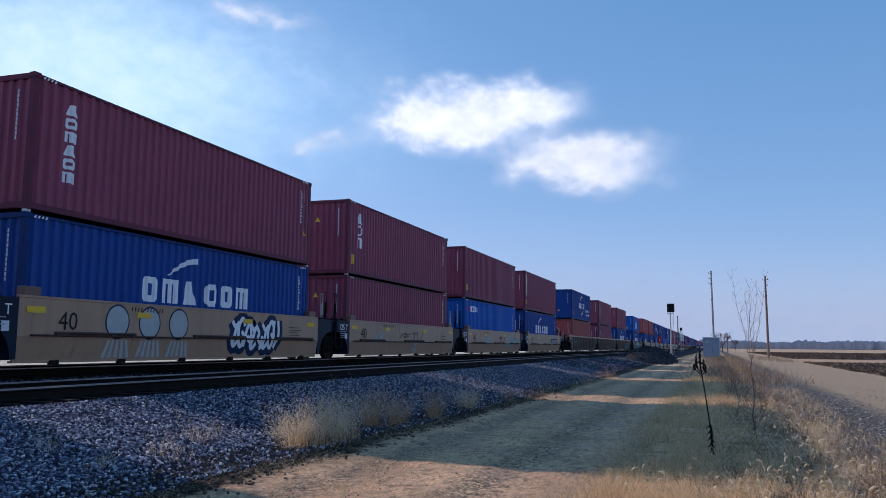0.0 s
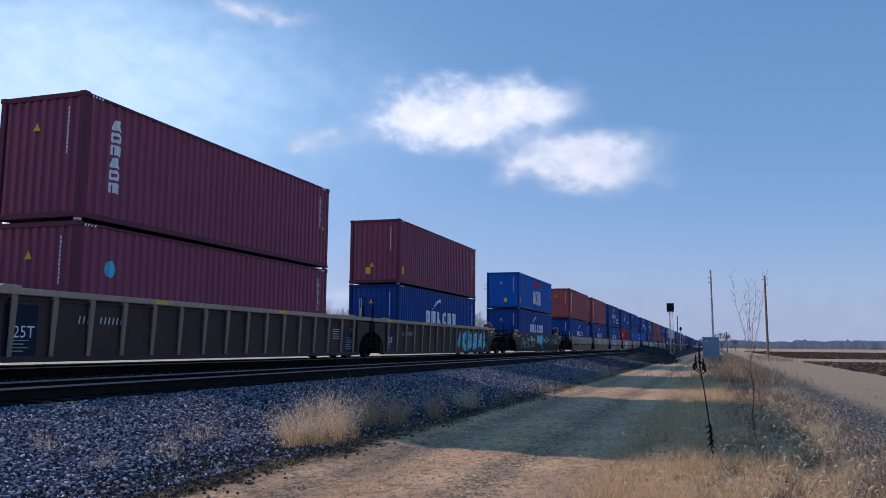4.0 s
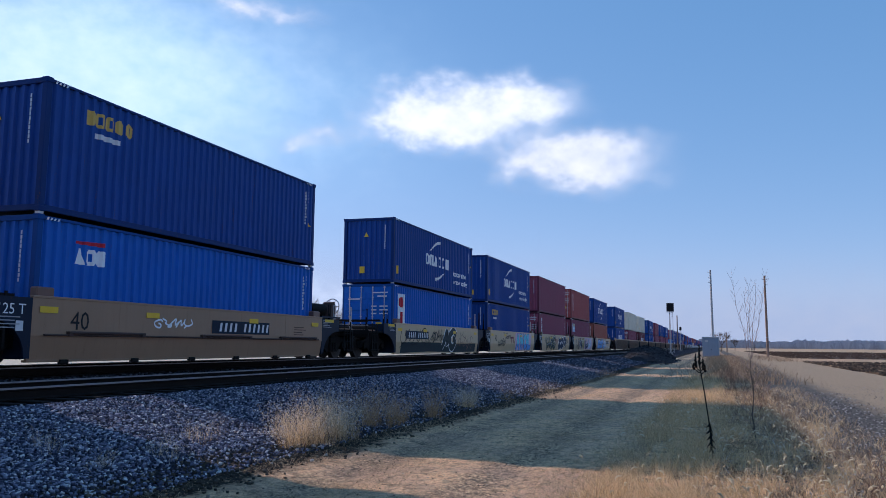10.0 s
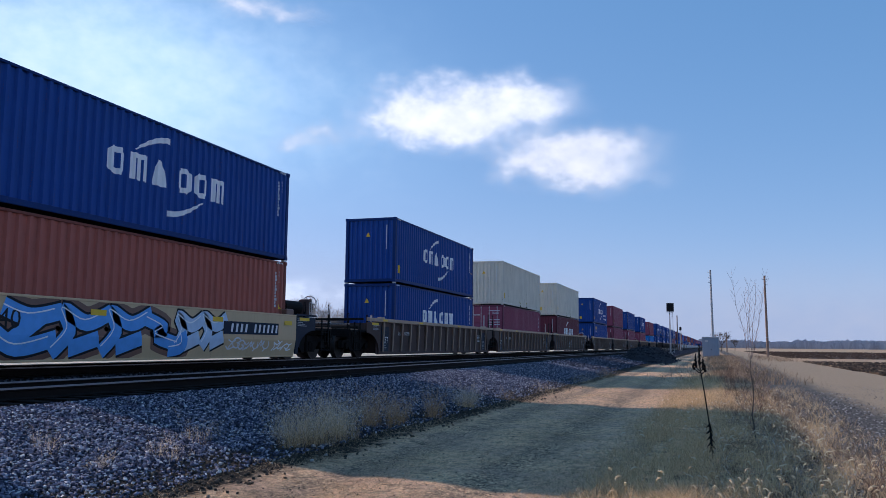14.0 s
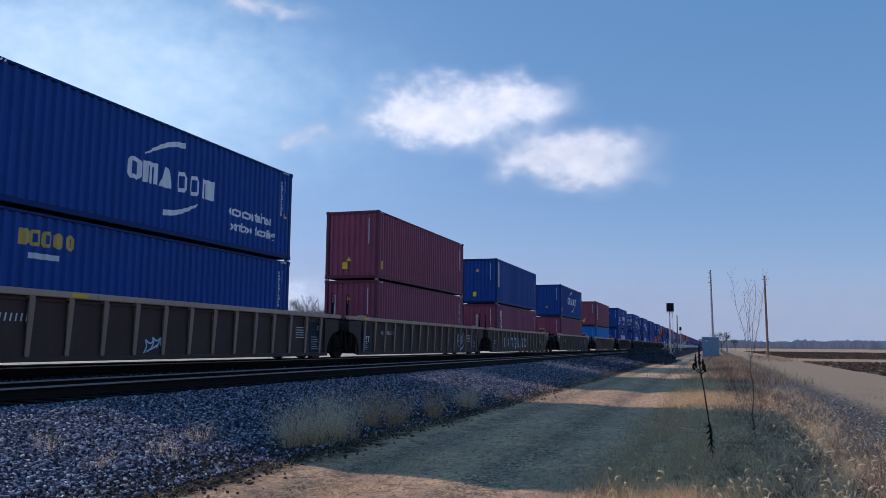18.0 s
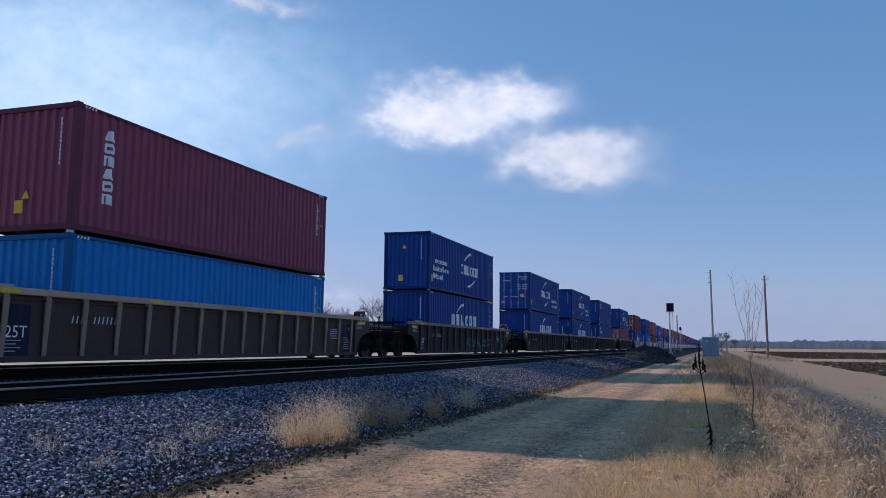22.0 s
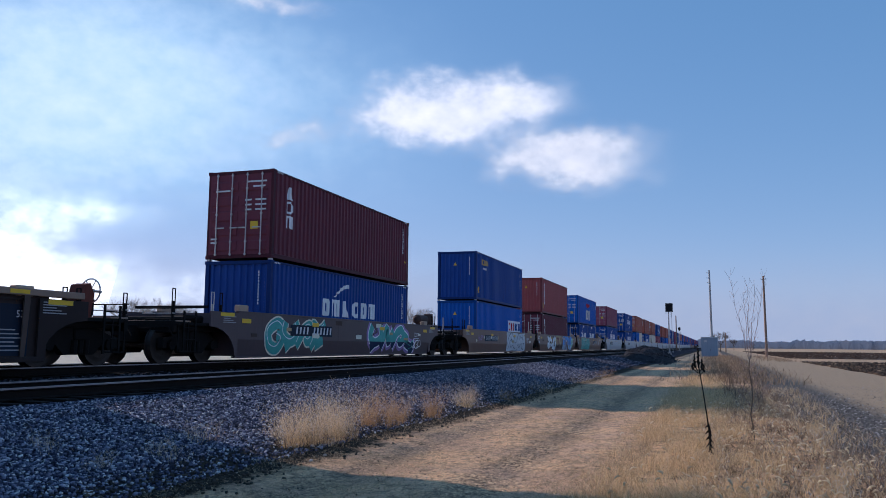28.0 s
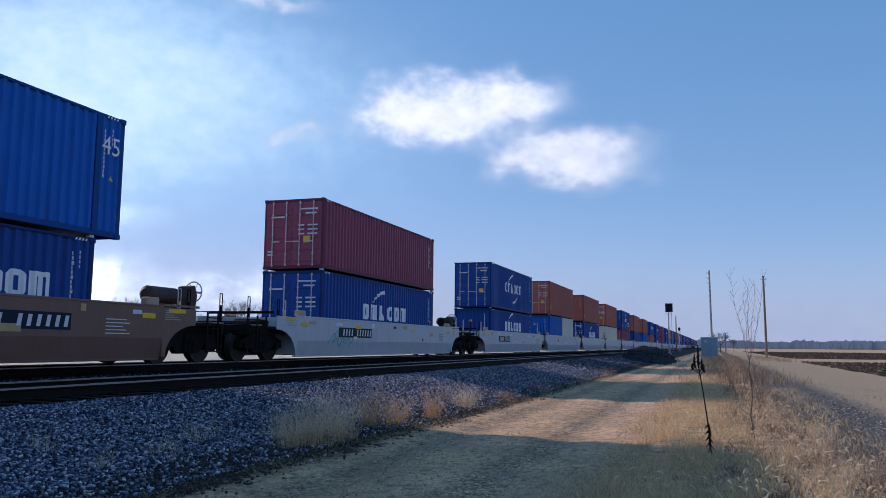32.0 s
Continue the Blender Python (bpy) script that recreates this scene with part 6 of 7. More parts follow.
def stones(x, y, z, size):
    n = len(x)
    v = STONE_V[None] * (1 + GEN.uniform(-0.45, 0.35, (n, 8, 3)))
    v *= (size[:, None] * GEN.uniform(0.6, 1.25, (n, 3)) * (1, 1, 0.75))[:, None, :]
    a, b = GEN.uniform(0, 6.28, n), GEN.uniform(-0.7, 0.7, n)
    ca, sa, cb, sb = np.cos(a), np.sin(a), np.cos(b), np.sin(b)
    X, Y, Z = v[..., 0], v[..., 1], v[..., 2]
    Y, Z = Y * cb[:, None] - Z * sb[:, None], Y * sb[:, None] + Z * cb[:, None]
    X, Y = X * ca[:, None] - Y * sa[:, None], X * sa[:, None] + Y * ca[:, None]
    v = np.stack([X + x[:, None], Y + y[:, None], Z + z[:, None]], -1)
    f = (STONE_F[None] + (np.arange(n) * 8)[:, None, None]).reshape(-1, 4)
    return v, f


def stone_material(name, stops, rough=0.8, dust=(0.06, 0.06, 0.065)):
    m, nt, b = nodes_of(name)
    rnd = nt.nodes.new("ShaderNodeNewGeometry").outputs["Random Per Island"]
    f = noise_node(nt, 40, 3, 0.6, stretched(nt, 1, 1, 1))
    c = ramp(nt, rnd, stops)
    nt.links.new(mixc(nt, calc(nt, 'MULTIPLY', f, 0.3), c, dust), b.inputs["Base Color"])
    b.inputs["Roughness"].default_value = rough
    b.inputs["Specular IOR Level"].default_value = 0.1
    return m


BALLAST = stone_material("ballast_stone", [(0.0, (0.010, 0.011, 0.020)), (0.42, (0.072, 0.078, 0.130)), (0.78, (0.27, 0.28, 0.37)), (0.93, (0.60, 0.61, 0.66)), (1.0, (0.88, 0.86, 0.82))])
# darker copy of BALLAST: the train's shadow put into the stone colour
SHADEDSTONE = stone_material("shaded_ballast_stone", [(0.0, (0.008, 0.009, 0.014)), (0.5, (0.045, 0.048, 0.08)), (0.85, (0.15, 0.155, 0.21)), (1.0, (0.52, 0.52, 0.56))])
# ballast darkened in colour for shade between the rails; the heap shares it
DIMSTONE = stone_material("darkened_ballast_stone", [(0.0, (0.008, 0.008, 0.012)), (0.7, (0.035, 0.036, 0.046)), (1.0, (0.16, 0.16, 0.18))], 0.8, (0.015, 0.015, 0.016))


def build_ballast():
    n = 105000
    y = 4.5 + 42 * GEN.rand(n) ** 1.9
    x = GEN.uniform(-9.35, -5.3, n)
    keep = (x < -6.0) | (GEN.rand(n) < 0.35)
    x, y = x[keep], y[keep]
    v, f = stones(x, y, heights(x, y) + 0.012, GEN.uniform(0.012, 0.030, len(x)))
    bulk("ballast", v, f, BALLAST, "loose dark grey crushed stone on the track bank", "gravel")
    n = 15000
    y = 46 + 90 * GEN.rand(n) ** 1.5
    x = GEN.uniform(-9.35, -5.6, n)
    v, f = stones(x, y, heights(x, y) + 0.02, GEN.uniform(0.035, 0.085, n))
    bulk("ballast", v, f, SHADEDSTONE, "grey crushed stone along the far bank, darkened as in shadow", "gravel")
    n = 9000
    y = 4 + 50 * GEN.rand(n) ** 1.6
    x = np.concatenate([GEN.uniform(-12.2, -11.55, n // 3), GEN.uniform(-11.35, -10.05, n // 3), GEN.uniform(-13.7, -12.2, n - 2 * (n // 3))])
    v, f = stones(x, y, heights(x, y) + 0.02, GEN.uniform(0.025, 0.05, n))
    bulk("ballast", v, f, DIMSTONE, "crushed stone between the rails, darkened in colour for shade", "gravel")
    # pale scraps and clods at the foot of the bank
    n = 2600
    y = 5 + 26 * GEN.rand(n) ** 1.4
    x = -5.45 + GEN.normal(0, 0.33, n)
    v, f = stones(x, y, heights(x, y) + 0.01, GEN.uniform(0.010, 0.034, n))
    bulk("clods", v, f, stone_material("dark_soil_clod", [(0.0, (0.03, 0.025, 0.02)), (0.7, (0.09, 0.07, 0.05)), (0.95, (0.20, 0.16, 0.11)), (1.0, (0.55, 0.52, 0.47))]),
         "dark soil clods and pale scraps below the bank", "soil")


def blades(x, y, z, tall, wide, lean, droop=0.25, seg=3, way=None):
    """Bent tapering blades: n rows of seg quads."""
    n = len(x)
    a = GEN.uniform(0, 6.283, n) if way is None else way
    face = GEN.uniform(0, 6.283, n)
    t = np.linspace(0, 1, seg + 1)
    out = lean[:, None] * (t[None] ** 1.6) + droop * tall[:, None] * (t[None] ** 3) * np.sign(lean[:, None] + 1e-6)
    up = tall[:, None] * (t[None] - 0.30 * droop * t[None] ** 3)
    cx, cy = x[:, None] + out * np.cos(a)[:, None], y[:, None] + out * np.sin(a)[:, None]
    cz = z[:, None] + up
    w = wide[:, None] * (1 - 0.85 * t[None]) * 0.5
    dx, dy = np.cos(face)[:, None] * w, np.sin(face)[:, None] * w
    v = np.stack([np.stack([cx - dx, cy - dy, cz], -1), np.stack([cx + dx, cy + dy, cz], -1)], 2)
    k = 2 * (seg + 1)
    f = np.array([(2 * i, 2 * i + 1, 2 * i + 3, 2 * i + 2) for i in range(seg)])
    f = (f[None] + (np.arange(n) * k)[:, None, None]).reshape(-1, 4)
    tips = np.stack([cx[:, -1], cy[:, -1], cz[:, -1]], -1)
    return v.reshape(-1, 3), f, tips, a


def heads(tips, way, length, fat):
    """Drooping bristly seed heads: eight-sided spindles bent over at the tip of their stems."""
    n = len(tips)
    rings, side = 5, 5
    t = np.linspace(0, 1, rings)
    r = fat[:, None] * np.array([0.25, 0.85, 1.0, 0.8, 0.15])[None]
    out = length[:, None] * np.sin(t * 1.9)[None] * 0.62
    up = length[:, None] * (np.cos(t * 2.3) - 1)[None] * 0.38 + length[:, None] * 0.25 * t[None]
    ang = np.linspace(0, 2 * np.pi, side, endpoint=False)
    cx = tips[:, 0:1] + out * np.cos(way)[:, None]
    cy = tips[:, 1:2] + out * np.sin(way)[:, None]
    cz = tips[:, 2:3] + up
    j = 1 + GEN.uniform(-0.3, 0.3, (n, rings, side))
    vx = cx[..., None] - np.sin(way)[:, None, None] * np.cos(ang)[None, None] * r[..., None] * j
    vy = cy[..., None] + np.cos(way)[:, None, None] * np.cos(ang)[None, None] * r[..., None] * j
    vz = cz[..., None] + np.sin(ang)[None, None] * r[..., None] * j
    v = np.stack([vx, vy, vz], -1).reshape(-1, 3)
    f = np.array([(i * side + k, i * side + (k + 1) % side, (i + 1) * side + (k + 1) % side, (i + 1) * side + k) for i in range(rings - 1) for k in range(side)])
    f = (f[None] + (np.arange(n) * rings * side)[:, None, None]).reshape(-1, 4)
    return v, f


STRAW = leafy("dry_straw", [(0.36, 0.26, 0.14), (0.62, 0.48, 0.28), (0.76, 0.62, 0.38), (0.84, 0.73, 0.50)], 0.45)
RUSSET = leafy("russet_grass", [(0.32, 0.19, 0.09), (0.50, 0.33, 0.17), (0.62, 0.44, 0.25)], 0.45)
DULLGRASS = leafy("dull_brown_grass", [(0.17, 0.13, 0.095), (0.34, 0.265, 0.185), (0.50, 0.41, 0.29)], 0.4)
RUSSETTIP = leafy("russet_plume", [(0.46, 0.31, 0.19), (0.58, 0.43, 0.28), (0.72, 0.58, 0.42)], 0.45)
PALEGRASS = leafy("bleached_grass", [(0.52, 0.43, 0.29), (0.70, 0.60, 0.43), (0.82, 0.74, 0.56), (0.86, 0.81, 0.68)], 0.4)
SEED = leafy("foxtail_seed", [(0.62, 0.50, 0.34), (0.78, 0.66, 0.46), (0.88, 0.77, 0.57)], 0.5, (1, 1, 1))
SHORT = leafy("short_dry_turf", [(0.16, 0.125, 0.085), (0.40, 0.31, 0.19), (0.60, 0.47, 0.30), (0.72, 0.59, 0.40), (0.36, 0.31, 0.20), (0.56, 0.47, 0.33)], 0.35)
WEED = leafy("dark_dead_weed", [(0.05, 0.037, 0.027), (0.15, 0.11, 0.076), (0.30, 0.22, 0.15), (0.52, 0.41, 0.29)], 0.25)
FROST = leafy("grey_dead_weed", [(0.22, 0.19, 0.155), (0.46, 0.41, 0.34), (0.66, 0.60, 0.51), (0.82, 0.77, 0.68)], 0.3, (1, 1, 1))


def grass_clump(x, y, r, tall, n, mat, label, airy=0.5):
    root = tagged(new("dry_grass_clump"), label, "grass clump", "grass clumps at the foot of the bank")
    z = ground_z(x, y)
    root.location = (x, y, z)
    # several tufts of unlike height that lean apart
    k = 6
    cx, cy, ch = GEN.normal(0, r * 0.42, k), GEN.normal(0, r * 0.5, k), GEN.uniform(0.4, 1.12, k)
    n = int(n * (0.85 if tall > 0.55 else 0.40))
    i = GEN.randint(0, k, n)
    dx, dy = GEN.normal(0, r * 0.17, n), GEN.normal(0, r * 0.17, n)
    px, py = cx[i] + dx, cy[i] + dy
    h = tall * ch[i] * GEN.uniform(0.25, 1.0, n)
    v, f, tips, way = blades(px, py, np.full(n, -0.03), h, GEN.uniform(0.0022, 0.005, n), GEN.uniform(0.02, 0.38, n) * tall, 0.15, 3, np.arctan2(dy, dx) + GEN.normal(0, 0.6, n))
    ob = bulk("tuft", v, f, mat, "", "")
    ob.parent = root
    # fine hazy side sprays near the tips
    m = int(n * airy) * 7
    i = GEN.randint(0, n, m)
    base = np.stack([px[i], py[i], h[i] * GEN.uniform(0.5, 1.0, m)], -1)
    base[:, :2] += (tips[i, :2] - base[:, :2]) * ((base[:, 2] / h[i]) ** 1.6)[:, None]
    v, f, tips2, way2 = blades(base[:, 0], base[:, 1], base[:, 2], GEN.uniform(0.03, 0.12, m) * tall * 1.2, np.full(m, 0.0042), GEN.uniform(0.01, 0.09, m), 0.2, 2)
    ob = bulk("plume", v, f, RUSSETTIP if mat is RUSSET else PALEGRASS, "", "")
    ob.parent = root
    # dark dead stalks and leaves at the foot
    m = n // 4
    v, f, _, _ = blades(GEN.normal(0, r * 0.6, m), GEN.normal(0, r * 0.7, m), np.full(m, -0.02), GEN.uniform(0.05, 0.3, m) * tall, GEN.uniform(0.004, 0.012, m), GEN.uniform(0.02, 0.2, m), 0.5, 2)
    ob = bulk("litter", v, f, WEED, "", "")
    ob.parent = root
    return root


def patch(x, y):
    """Where the grass stands thick (above 0) or thin."""
    return np.array([0.7 * noise.noise(Vector((a * 1.5, b * 0.8, 21))) + 0.5 * noise.noise(Vector((a * 4.5, b * 3.0, 9))) for a, b in zip(x, y)])


def build_grass():
    for x, y, r, tall, n, mat in ((-5.75, 10.5, 0.30, 0.90, 380, STRAW), (-5.55, 10.9, 0.30, 0.98, 380, STRAW), (-5.5, 11.7, 0.30, 0.95, 360, STRAW), (-5.8, 11.8, 0.26, 0.75, 160, PALEGRASS),
                                  (-5.75, 13.3, 0.32, 0.82, 340, RUSSET), (-5.7, 14.2, 0.34, 0.84, 340, RUSSET), (-5.5, 15.8, 0.28, 0.75, 260, RUSSET), (-5.5, 18.4, 0.34, 0.92, 300, STRAW),
                                  (-6.1, 8.2, 0.28, 0.42, 150, PALEGRASS), (-6.5, 9.4, 0.3, 0.5, 150, STRAW), (-7.2, 7.4, 0.3, 0.35, 110, PALEGRASS), (-6.3, 7.3, 0.3, 0.3, 110, PALEGRASS),
                                  (-5.4, 21.5, 0.4, 0.5, 200, RUSSET), (-5.3, 26.0, 0.5, 0.5, 200, STRAW), (-5.2, 33.0, 0.7, 0.5, 220, STRAW), (-5.2, 40.0, 0.8, 0.6, 220, RUSSET)):
        grass_clump(x, y, r, tall, n, mat, "russet dry grass clump on dark soil below the bank" if mat is RUSSET else "tall straw-coloured dry grass clump below the gravel bank")
    # short flattened turf on the dirt track, thinner in the wheel ruts
    n = 190000
    y = 6.3 + 34 * GEN.rand(n) ** 1.7
    x = GEN.uniform(-5.4, -0.9, n)
    keep = np.array([noise.noise(Vector((a * 0.9, b * 0.55, 7))) + 0.45 * noise.noise(Vector((a * 3, b * 2, 1))) for a, b in zip(x, y)]) + GEN.normal(0, 0.35, n) \
        > 0.0 + 0.30 * np.exp(-((x + 4.1) / 0.3) ** 2) + 0.35 * np.exp(-((x + 2.4) / 0.3) ** 2) - 0.5 * np.exp(-((x + 1.1) / 0.5) ** 2) - 0.25 * np.exp(-((x + 5.0) / 0.3) ** 2)
    x, y = x[keep], y[keep]
    n = len(x)
    h = GEN.uniform(0.006, 0.032, n) * (1 + 1.2 * np.exp(-((x + 1.0) / 0.4) ** 2))
    v, f, _, _ = blades(x, y, heights(x, y) - 0.004, h, GEN.uniform(0.004, 0.010, n), GEN.uniform(0.01, 0.07, n), 0.2, 2)
    bulk("short_turf", v, f, SHORT, "short flattened dead turf on the dirt track", "grass")
    # small dark clods and leaf scraps, thickest along the ruts
    n = 2600
    y = 6.3 + 26 * GEN.rand(n) ** 1.5
    lane_of = GEN.rand(n)
    x = np.where(lane_of < 0.35, GEN.normal(-2.45, 0.22, n), np.where(lane_of < 0.6, GEN.normal(-4.15, 0.25, n), GEN.uniform(-5.3, -1.0, n)))
    keep = np.array([noise.noise(Vector((a * 1.1, b * 0.7, 15))) for a, b in zip(x, y)]) + GEN.normal(0, 0.12, n) > 0.02
    x, y = x[keep], y[keep]
    v, f = stones(x, y, heights(x, y) + 0.004, GEN.uniform(0.004, 0.013, len(x)))
    bulk("track_clods", v, f, stone_material("track_clod", [(0.0, (0.06, 0.05, 0.04)), (0.6, (0.16, 0.125, 0.09)), (0.9, (0.34, 0.27, 0.19)), (1.0, (0.66, 0.56, 0.43))], 0.9, (0.16, 0.13, 0.10)),
         "small dark clods and leaf scraps on the dirt track", "soil")
    # fine straw-coloured grass along the track's edge, in drifts
    n = 60000
    y = 6.0 + 38 * GEN.rand(n) ** 1.7
    x = GEN.normal(-0.55, 0.55, n)
    thick = patch(x, y) + GEN.normal(0, 0.14, n)
    keep = (x > -1.7) & (x < 0.75) & (thick > -0.02)
    x, y, thick = x[keep], y[keep], thick[keep]
    n = len(x)
    h = GEN.uniform(0.05, 0.32, n) * np.clip((x + 1.9) / 0.9, 0.3, 1) * (0.7 + 0.9 * np.clip(thick, -0.2, 0.6))
    v, f, tips, way = blades(x, y, heights(x, y) - 0.015, h, GEN.uniform(0.003, 0.008, n), GEN.uniform(0.05, 0.45, n) * h, 0.35, 3)
    bulk("verge_grass", v, f, STRAW, "fine straw-coloured dead grass on the verge", "grass")
    # drifts of straw, grey bent weeds and dark dead stalks mixed over bare soil toward the lane
    n = 34000
    y = 6.2 + 26 * GEN.rand(n) ** 1.5
    x = GEN.uniform(-0.5, 2.25, n) + 0.03 * (y - 7)
    kindness = patch(x + 40, y * 1.2) + GEN.normal(0, 0.10, n) - 0.16 * np.exp(-((x - 1.0) / 0.6) ** 2) * np.clip((y - 10.5) / 3, 0, 1)
    full = GEN.rand(n) < np.clip(1.25 - 0.55 * np.abs(x - 0.8), 0.1, 1)
    for pick, mat, lo, hi, lean, lab, nm in ((kindness > 0.13, STRAW, 0.08, 0.36, 0.5, "upright straw drifts among the grey weeds", "straw_drifts"),
                                            ((kindness <= 0.13) & (kindness > -0.04), FROST, 0.04, 0.19, 1.1, "grey bleached bent weeds beside the gravel lane", "grey_weeds"),
                                            (kindness <= -0.04, WEED, 0.04, 0.22, 0.9, "dark dead weeds on bare soil in the verge", "dead_weeds")):
        i = np.nonzero(pick & full)[0]
        if mat is FROST:
            i = i[GEN.rand(len(i)) < 0.6]
        h = GEN.uniform(lo, hi, len(i))
        v, f, _, _ = blades(x[i], y[i], heights(x[i], y[i]) - 0.015, h, GEN.uniform(0.004, 0.011, len(i)), GEN.uniform(0.1, lean, len(i)) * h, 0.55, 3)
        bulk(nm, v, f, mat, lab, "weeds" if mat is not STRAW else "grass")
    # foxtails, most of them toward the lane
    n = 460
    y = 7.2 + 13 * GEN.rand(n) ** 1.5
    x = np.where(GEN.rand(n) < 0.72, GEN.normal(0.95, 0.42, n), GEN.normal(-0.3, 0.5, n))
    h = GEN.uniform(0.22, 0.52, n)
    v, f, tips, way = blades(x, y, heights(x, y) - 0.02, h, GEN.uniform(0.003, 0.005, n), GEN.uniform(0.03, 0.22, n), 0.15, 4)
    bulk("foxtail_stems", v, f, STRAW, "thin foxtail stems on the verge", "grass")
    v, f = heads(tips, way, GEN.uniform(0.06, 0.13, n), GEN.uniform(0.006, 0.011, n))
    bulk("foxtail_heads", v, f, SEED, "pale bristly foxtail seed heads", "seed heads")
    # grass far along the track and lane
    n = 9000
    y = 36 + 110 * GEN.rand(n) ** 1.2
    x = np.where(GEN.rand(n) < 0.7, GEN.normal(0.9, 1.3, n), GEN.normal(7.4, 1.3, n))
    keep = (x < 4.5) | (y > 95)
    x, y = x[keep], y[keep]
    n = len(x)
    h = GEN.uniform(0.15, 0.5, n)
    v, f, _, _ = blades(x, y, heights(x, y) - 0.02, h, GEN.uniform(0.02, 0.05, n), GEN.uniform(0.05, 0.5, n) * h, 0.4, 2)
    bulk("far_verge_grass", v, f, DULLGRASS, "dull brown dead grass farther along the verge", "grass")
    n = 7000
    y = 6.3 + 24 * GEN.rand(n) ** 1.5
    x = GEN.normal(2.3 + 0.02 * (y - 8), 0.65, n)
    v, f = stones(x, y, heights(x, y) + 0.004, GEN.uniform(0.008, 0.028, n))
    bulk("shoulder_gravel", v, f, stone_material("shoulder_pebble", [(0, (0.05, 0.045, 0.042)), (0.6, (0.20, 0.18, 0.165)), (1, (0.62, 0.59, 0.55))]), "grey pebbles and litter along the edge of the lane", "gravel")
    n = 2500
    y = 6.5 + 30 * GEN.rand(n) ** 1.3
    x = GEN.uniform(2.6, 8.5, n)
    v, f = stones(x, y, heights(x, y) + 0.004, GEN.uniform(0.008, 0.025, n))
    bulk("lane_gravel", v, f, stone_material("lane_pebble", [(0, (0.16, 0.14, 0.12)), (0.6, (0.30, 0.27, 0.23)), (1, (0.50, 0.47, 0.43))]), "small pebbles on the gravel lane", "gravel")


build_ballast()
build_grass()


# ---- plants that stand alone ----
def limb(bm, p, d, length, r, depth, rnd, spread=0.5, kids=3, side=5):
    """A tapering branch that forks; the last ones are twigs."""
    q = p + d * length
    n = (d + Vector((rnd.uniform(-1, 1), rnd.uniform(-1, 1), rnd.uniform(-0.3, 0.6))) * 0.12).normalized()
    mid = p + d * length * 0.5 + (n - d) * length * 0.25
    rod(bm, p, mid, r, side, r * 0.82)
    rod(bm, mid, q, r * 0.82, side, r * 0.62)
    if depth == 0:
        return
    for k in range(kids):
        a = rnd.uniform(0, 6.283)
        o = Vector((math.cos(a), math.sin(a), 0.0))
        dd = (d + o * rnd.uniform(0.35, 1.0) * spread * 1.5 + Vector((0, 0, 0.15))).normalized()
        s = p + (q - p) * rnd.uniform(0.45, 1.0) if k else q
        limb(bm, s, dd if k else (d + o * 0.25 * spread).normalized(), length * rnd.uniform(0.58, 0.82), r * (0.55 if k else 0.62), depth - 1, rnd, spread, kids, max(3, side - 1))


def bare_tree(key, seed, tall, r, depth, spread, kids):
    def trunk():
        bm = bmesh.new()
        rod(bm, (0, 0, -0.2), (0, 0, tall * 0.16), r * 1.25, 8, r)
        rod(bm, (0, 0, tall * 0.16), (0.02 * tall, 0, tall * 0.32), r, 8, r * 0.8)
        return bm

    def crown():
        bm = bmesh.new()
        rnd = random.Random(seed)
        for k in range(4):
            a = k * 1.6 + rnd.uniform(-0.3, 0.3)
            d = Vector((math.cos(a) * spread, math.sin(a) * spread, 1.0)).normalized()
            limb(bm, Vector((0.02 * tall * rnd.uniform(0.5, 1), 0, tall * rnd.uniform(0.22, 0.32))), d, tall * 0.26, r * 0.6, depth, rnd, spread, kids, 5)
        return bm
    return mesh_of((key, "trunk"), trunk), mesh_of((key, "crown"), crown)


PALEBARK = plain("pale_grey_bark", (0.30, 0.27, 0.25), 0.9, 0.0, 0.2, 6)
TREE_A = bare_tree("tree_a", 5, 10.5, 0.22, 4, 0.75, 4)
TREE_B = bare_tree("tree_b", 9, 10.5, 0.20, 4, 0.55, 4)


def tree(x, y, k, which, turn, mat=PALEBARK, label="leafless grey tree standing beyond the railway"):
    root = tagged(new("bare_tree"), label, "tree", "bare trees beyond the railway")
    root.location = (x, y, -1.0)
    root.rotation_euler = (0, 0, turn)
    t, c = (TREE_A, TREE_B)[which]
    for nm, me in (("trunk", t), ("crown", c)):
        part(nm, me, mat, root).scale = (k, k, k)


for x, y, k, w, a in ((-118, 100, 0.95, 0, 0.3), (-96, 116, 1.0, 0, 1.0), (-88, 121, 0.82, 1, 2.0), (-80, 127, 1.0, 0, 4.0), (-71, 133, 1.05, 1, 0.8), (-66, 134, 0.9, 0, 2.9), (-58, 139, 1.12, 0, 5.1),
                      (-53, 142, 0.9, 1, 3.3), (-112, 150, 1.1, 1, 2.2), (-45, 150, 0.85, 0, 1.1)):
    tree(x, y, k, w, a)
tree(2.4, 300, 0.75, 0, 0.5, BARK, "small leafless tree beside the trackside hut")
tree(9.5, 420, 0.6, 1, 1.5, BARK, "small leafless tree far along the lane")


# reddish bark, paler than the stem's: sky light on the branches put into colour
SKYLITBARK = plain("skylit_reddish_bark", (0.33, 0.235, 0.205), 0.9, 0.0, 0.3, 20)


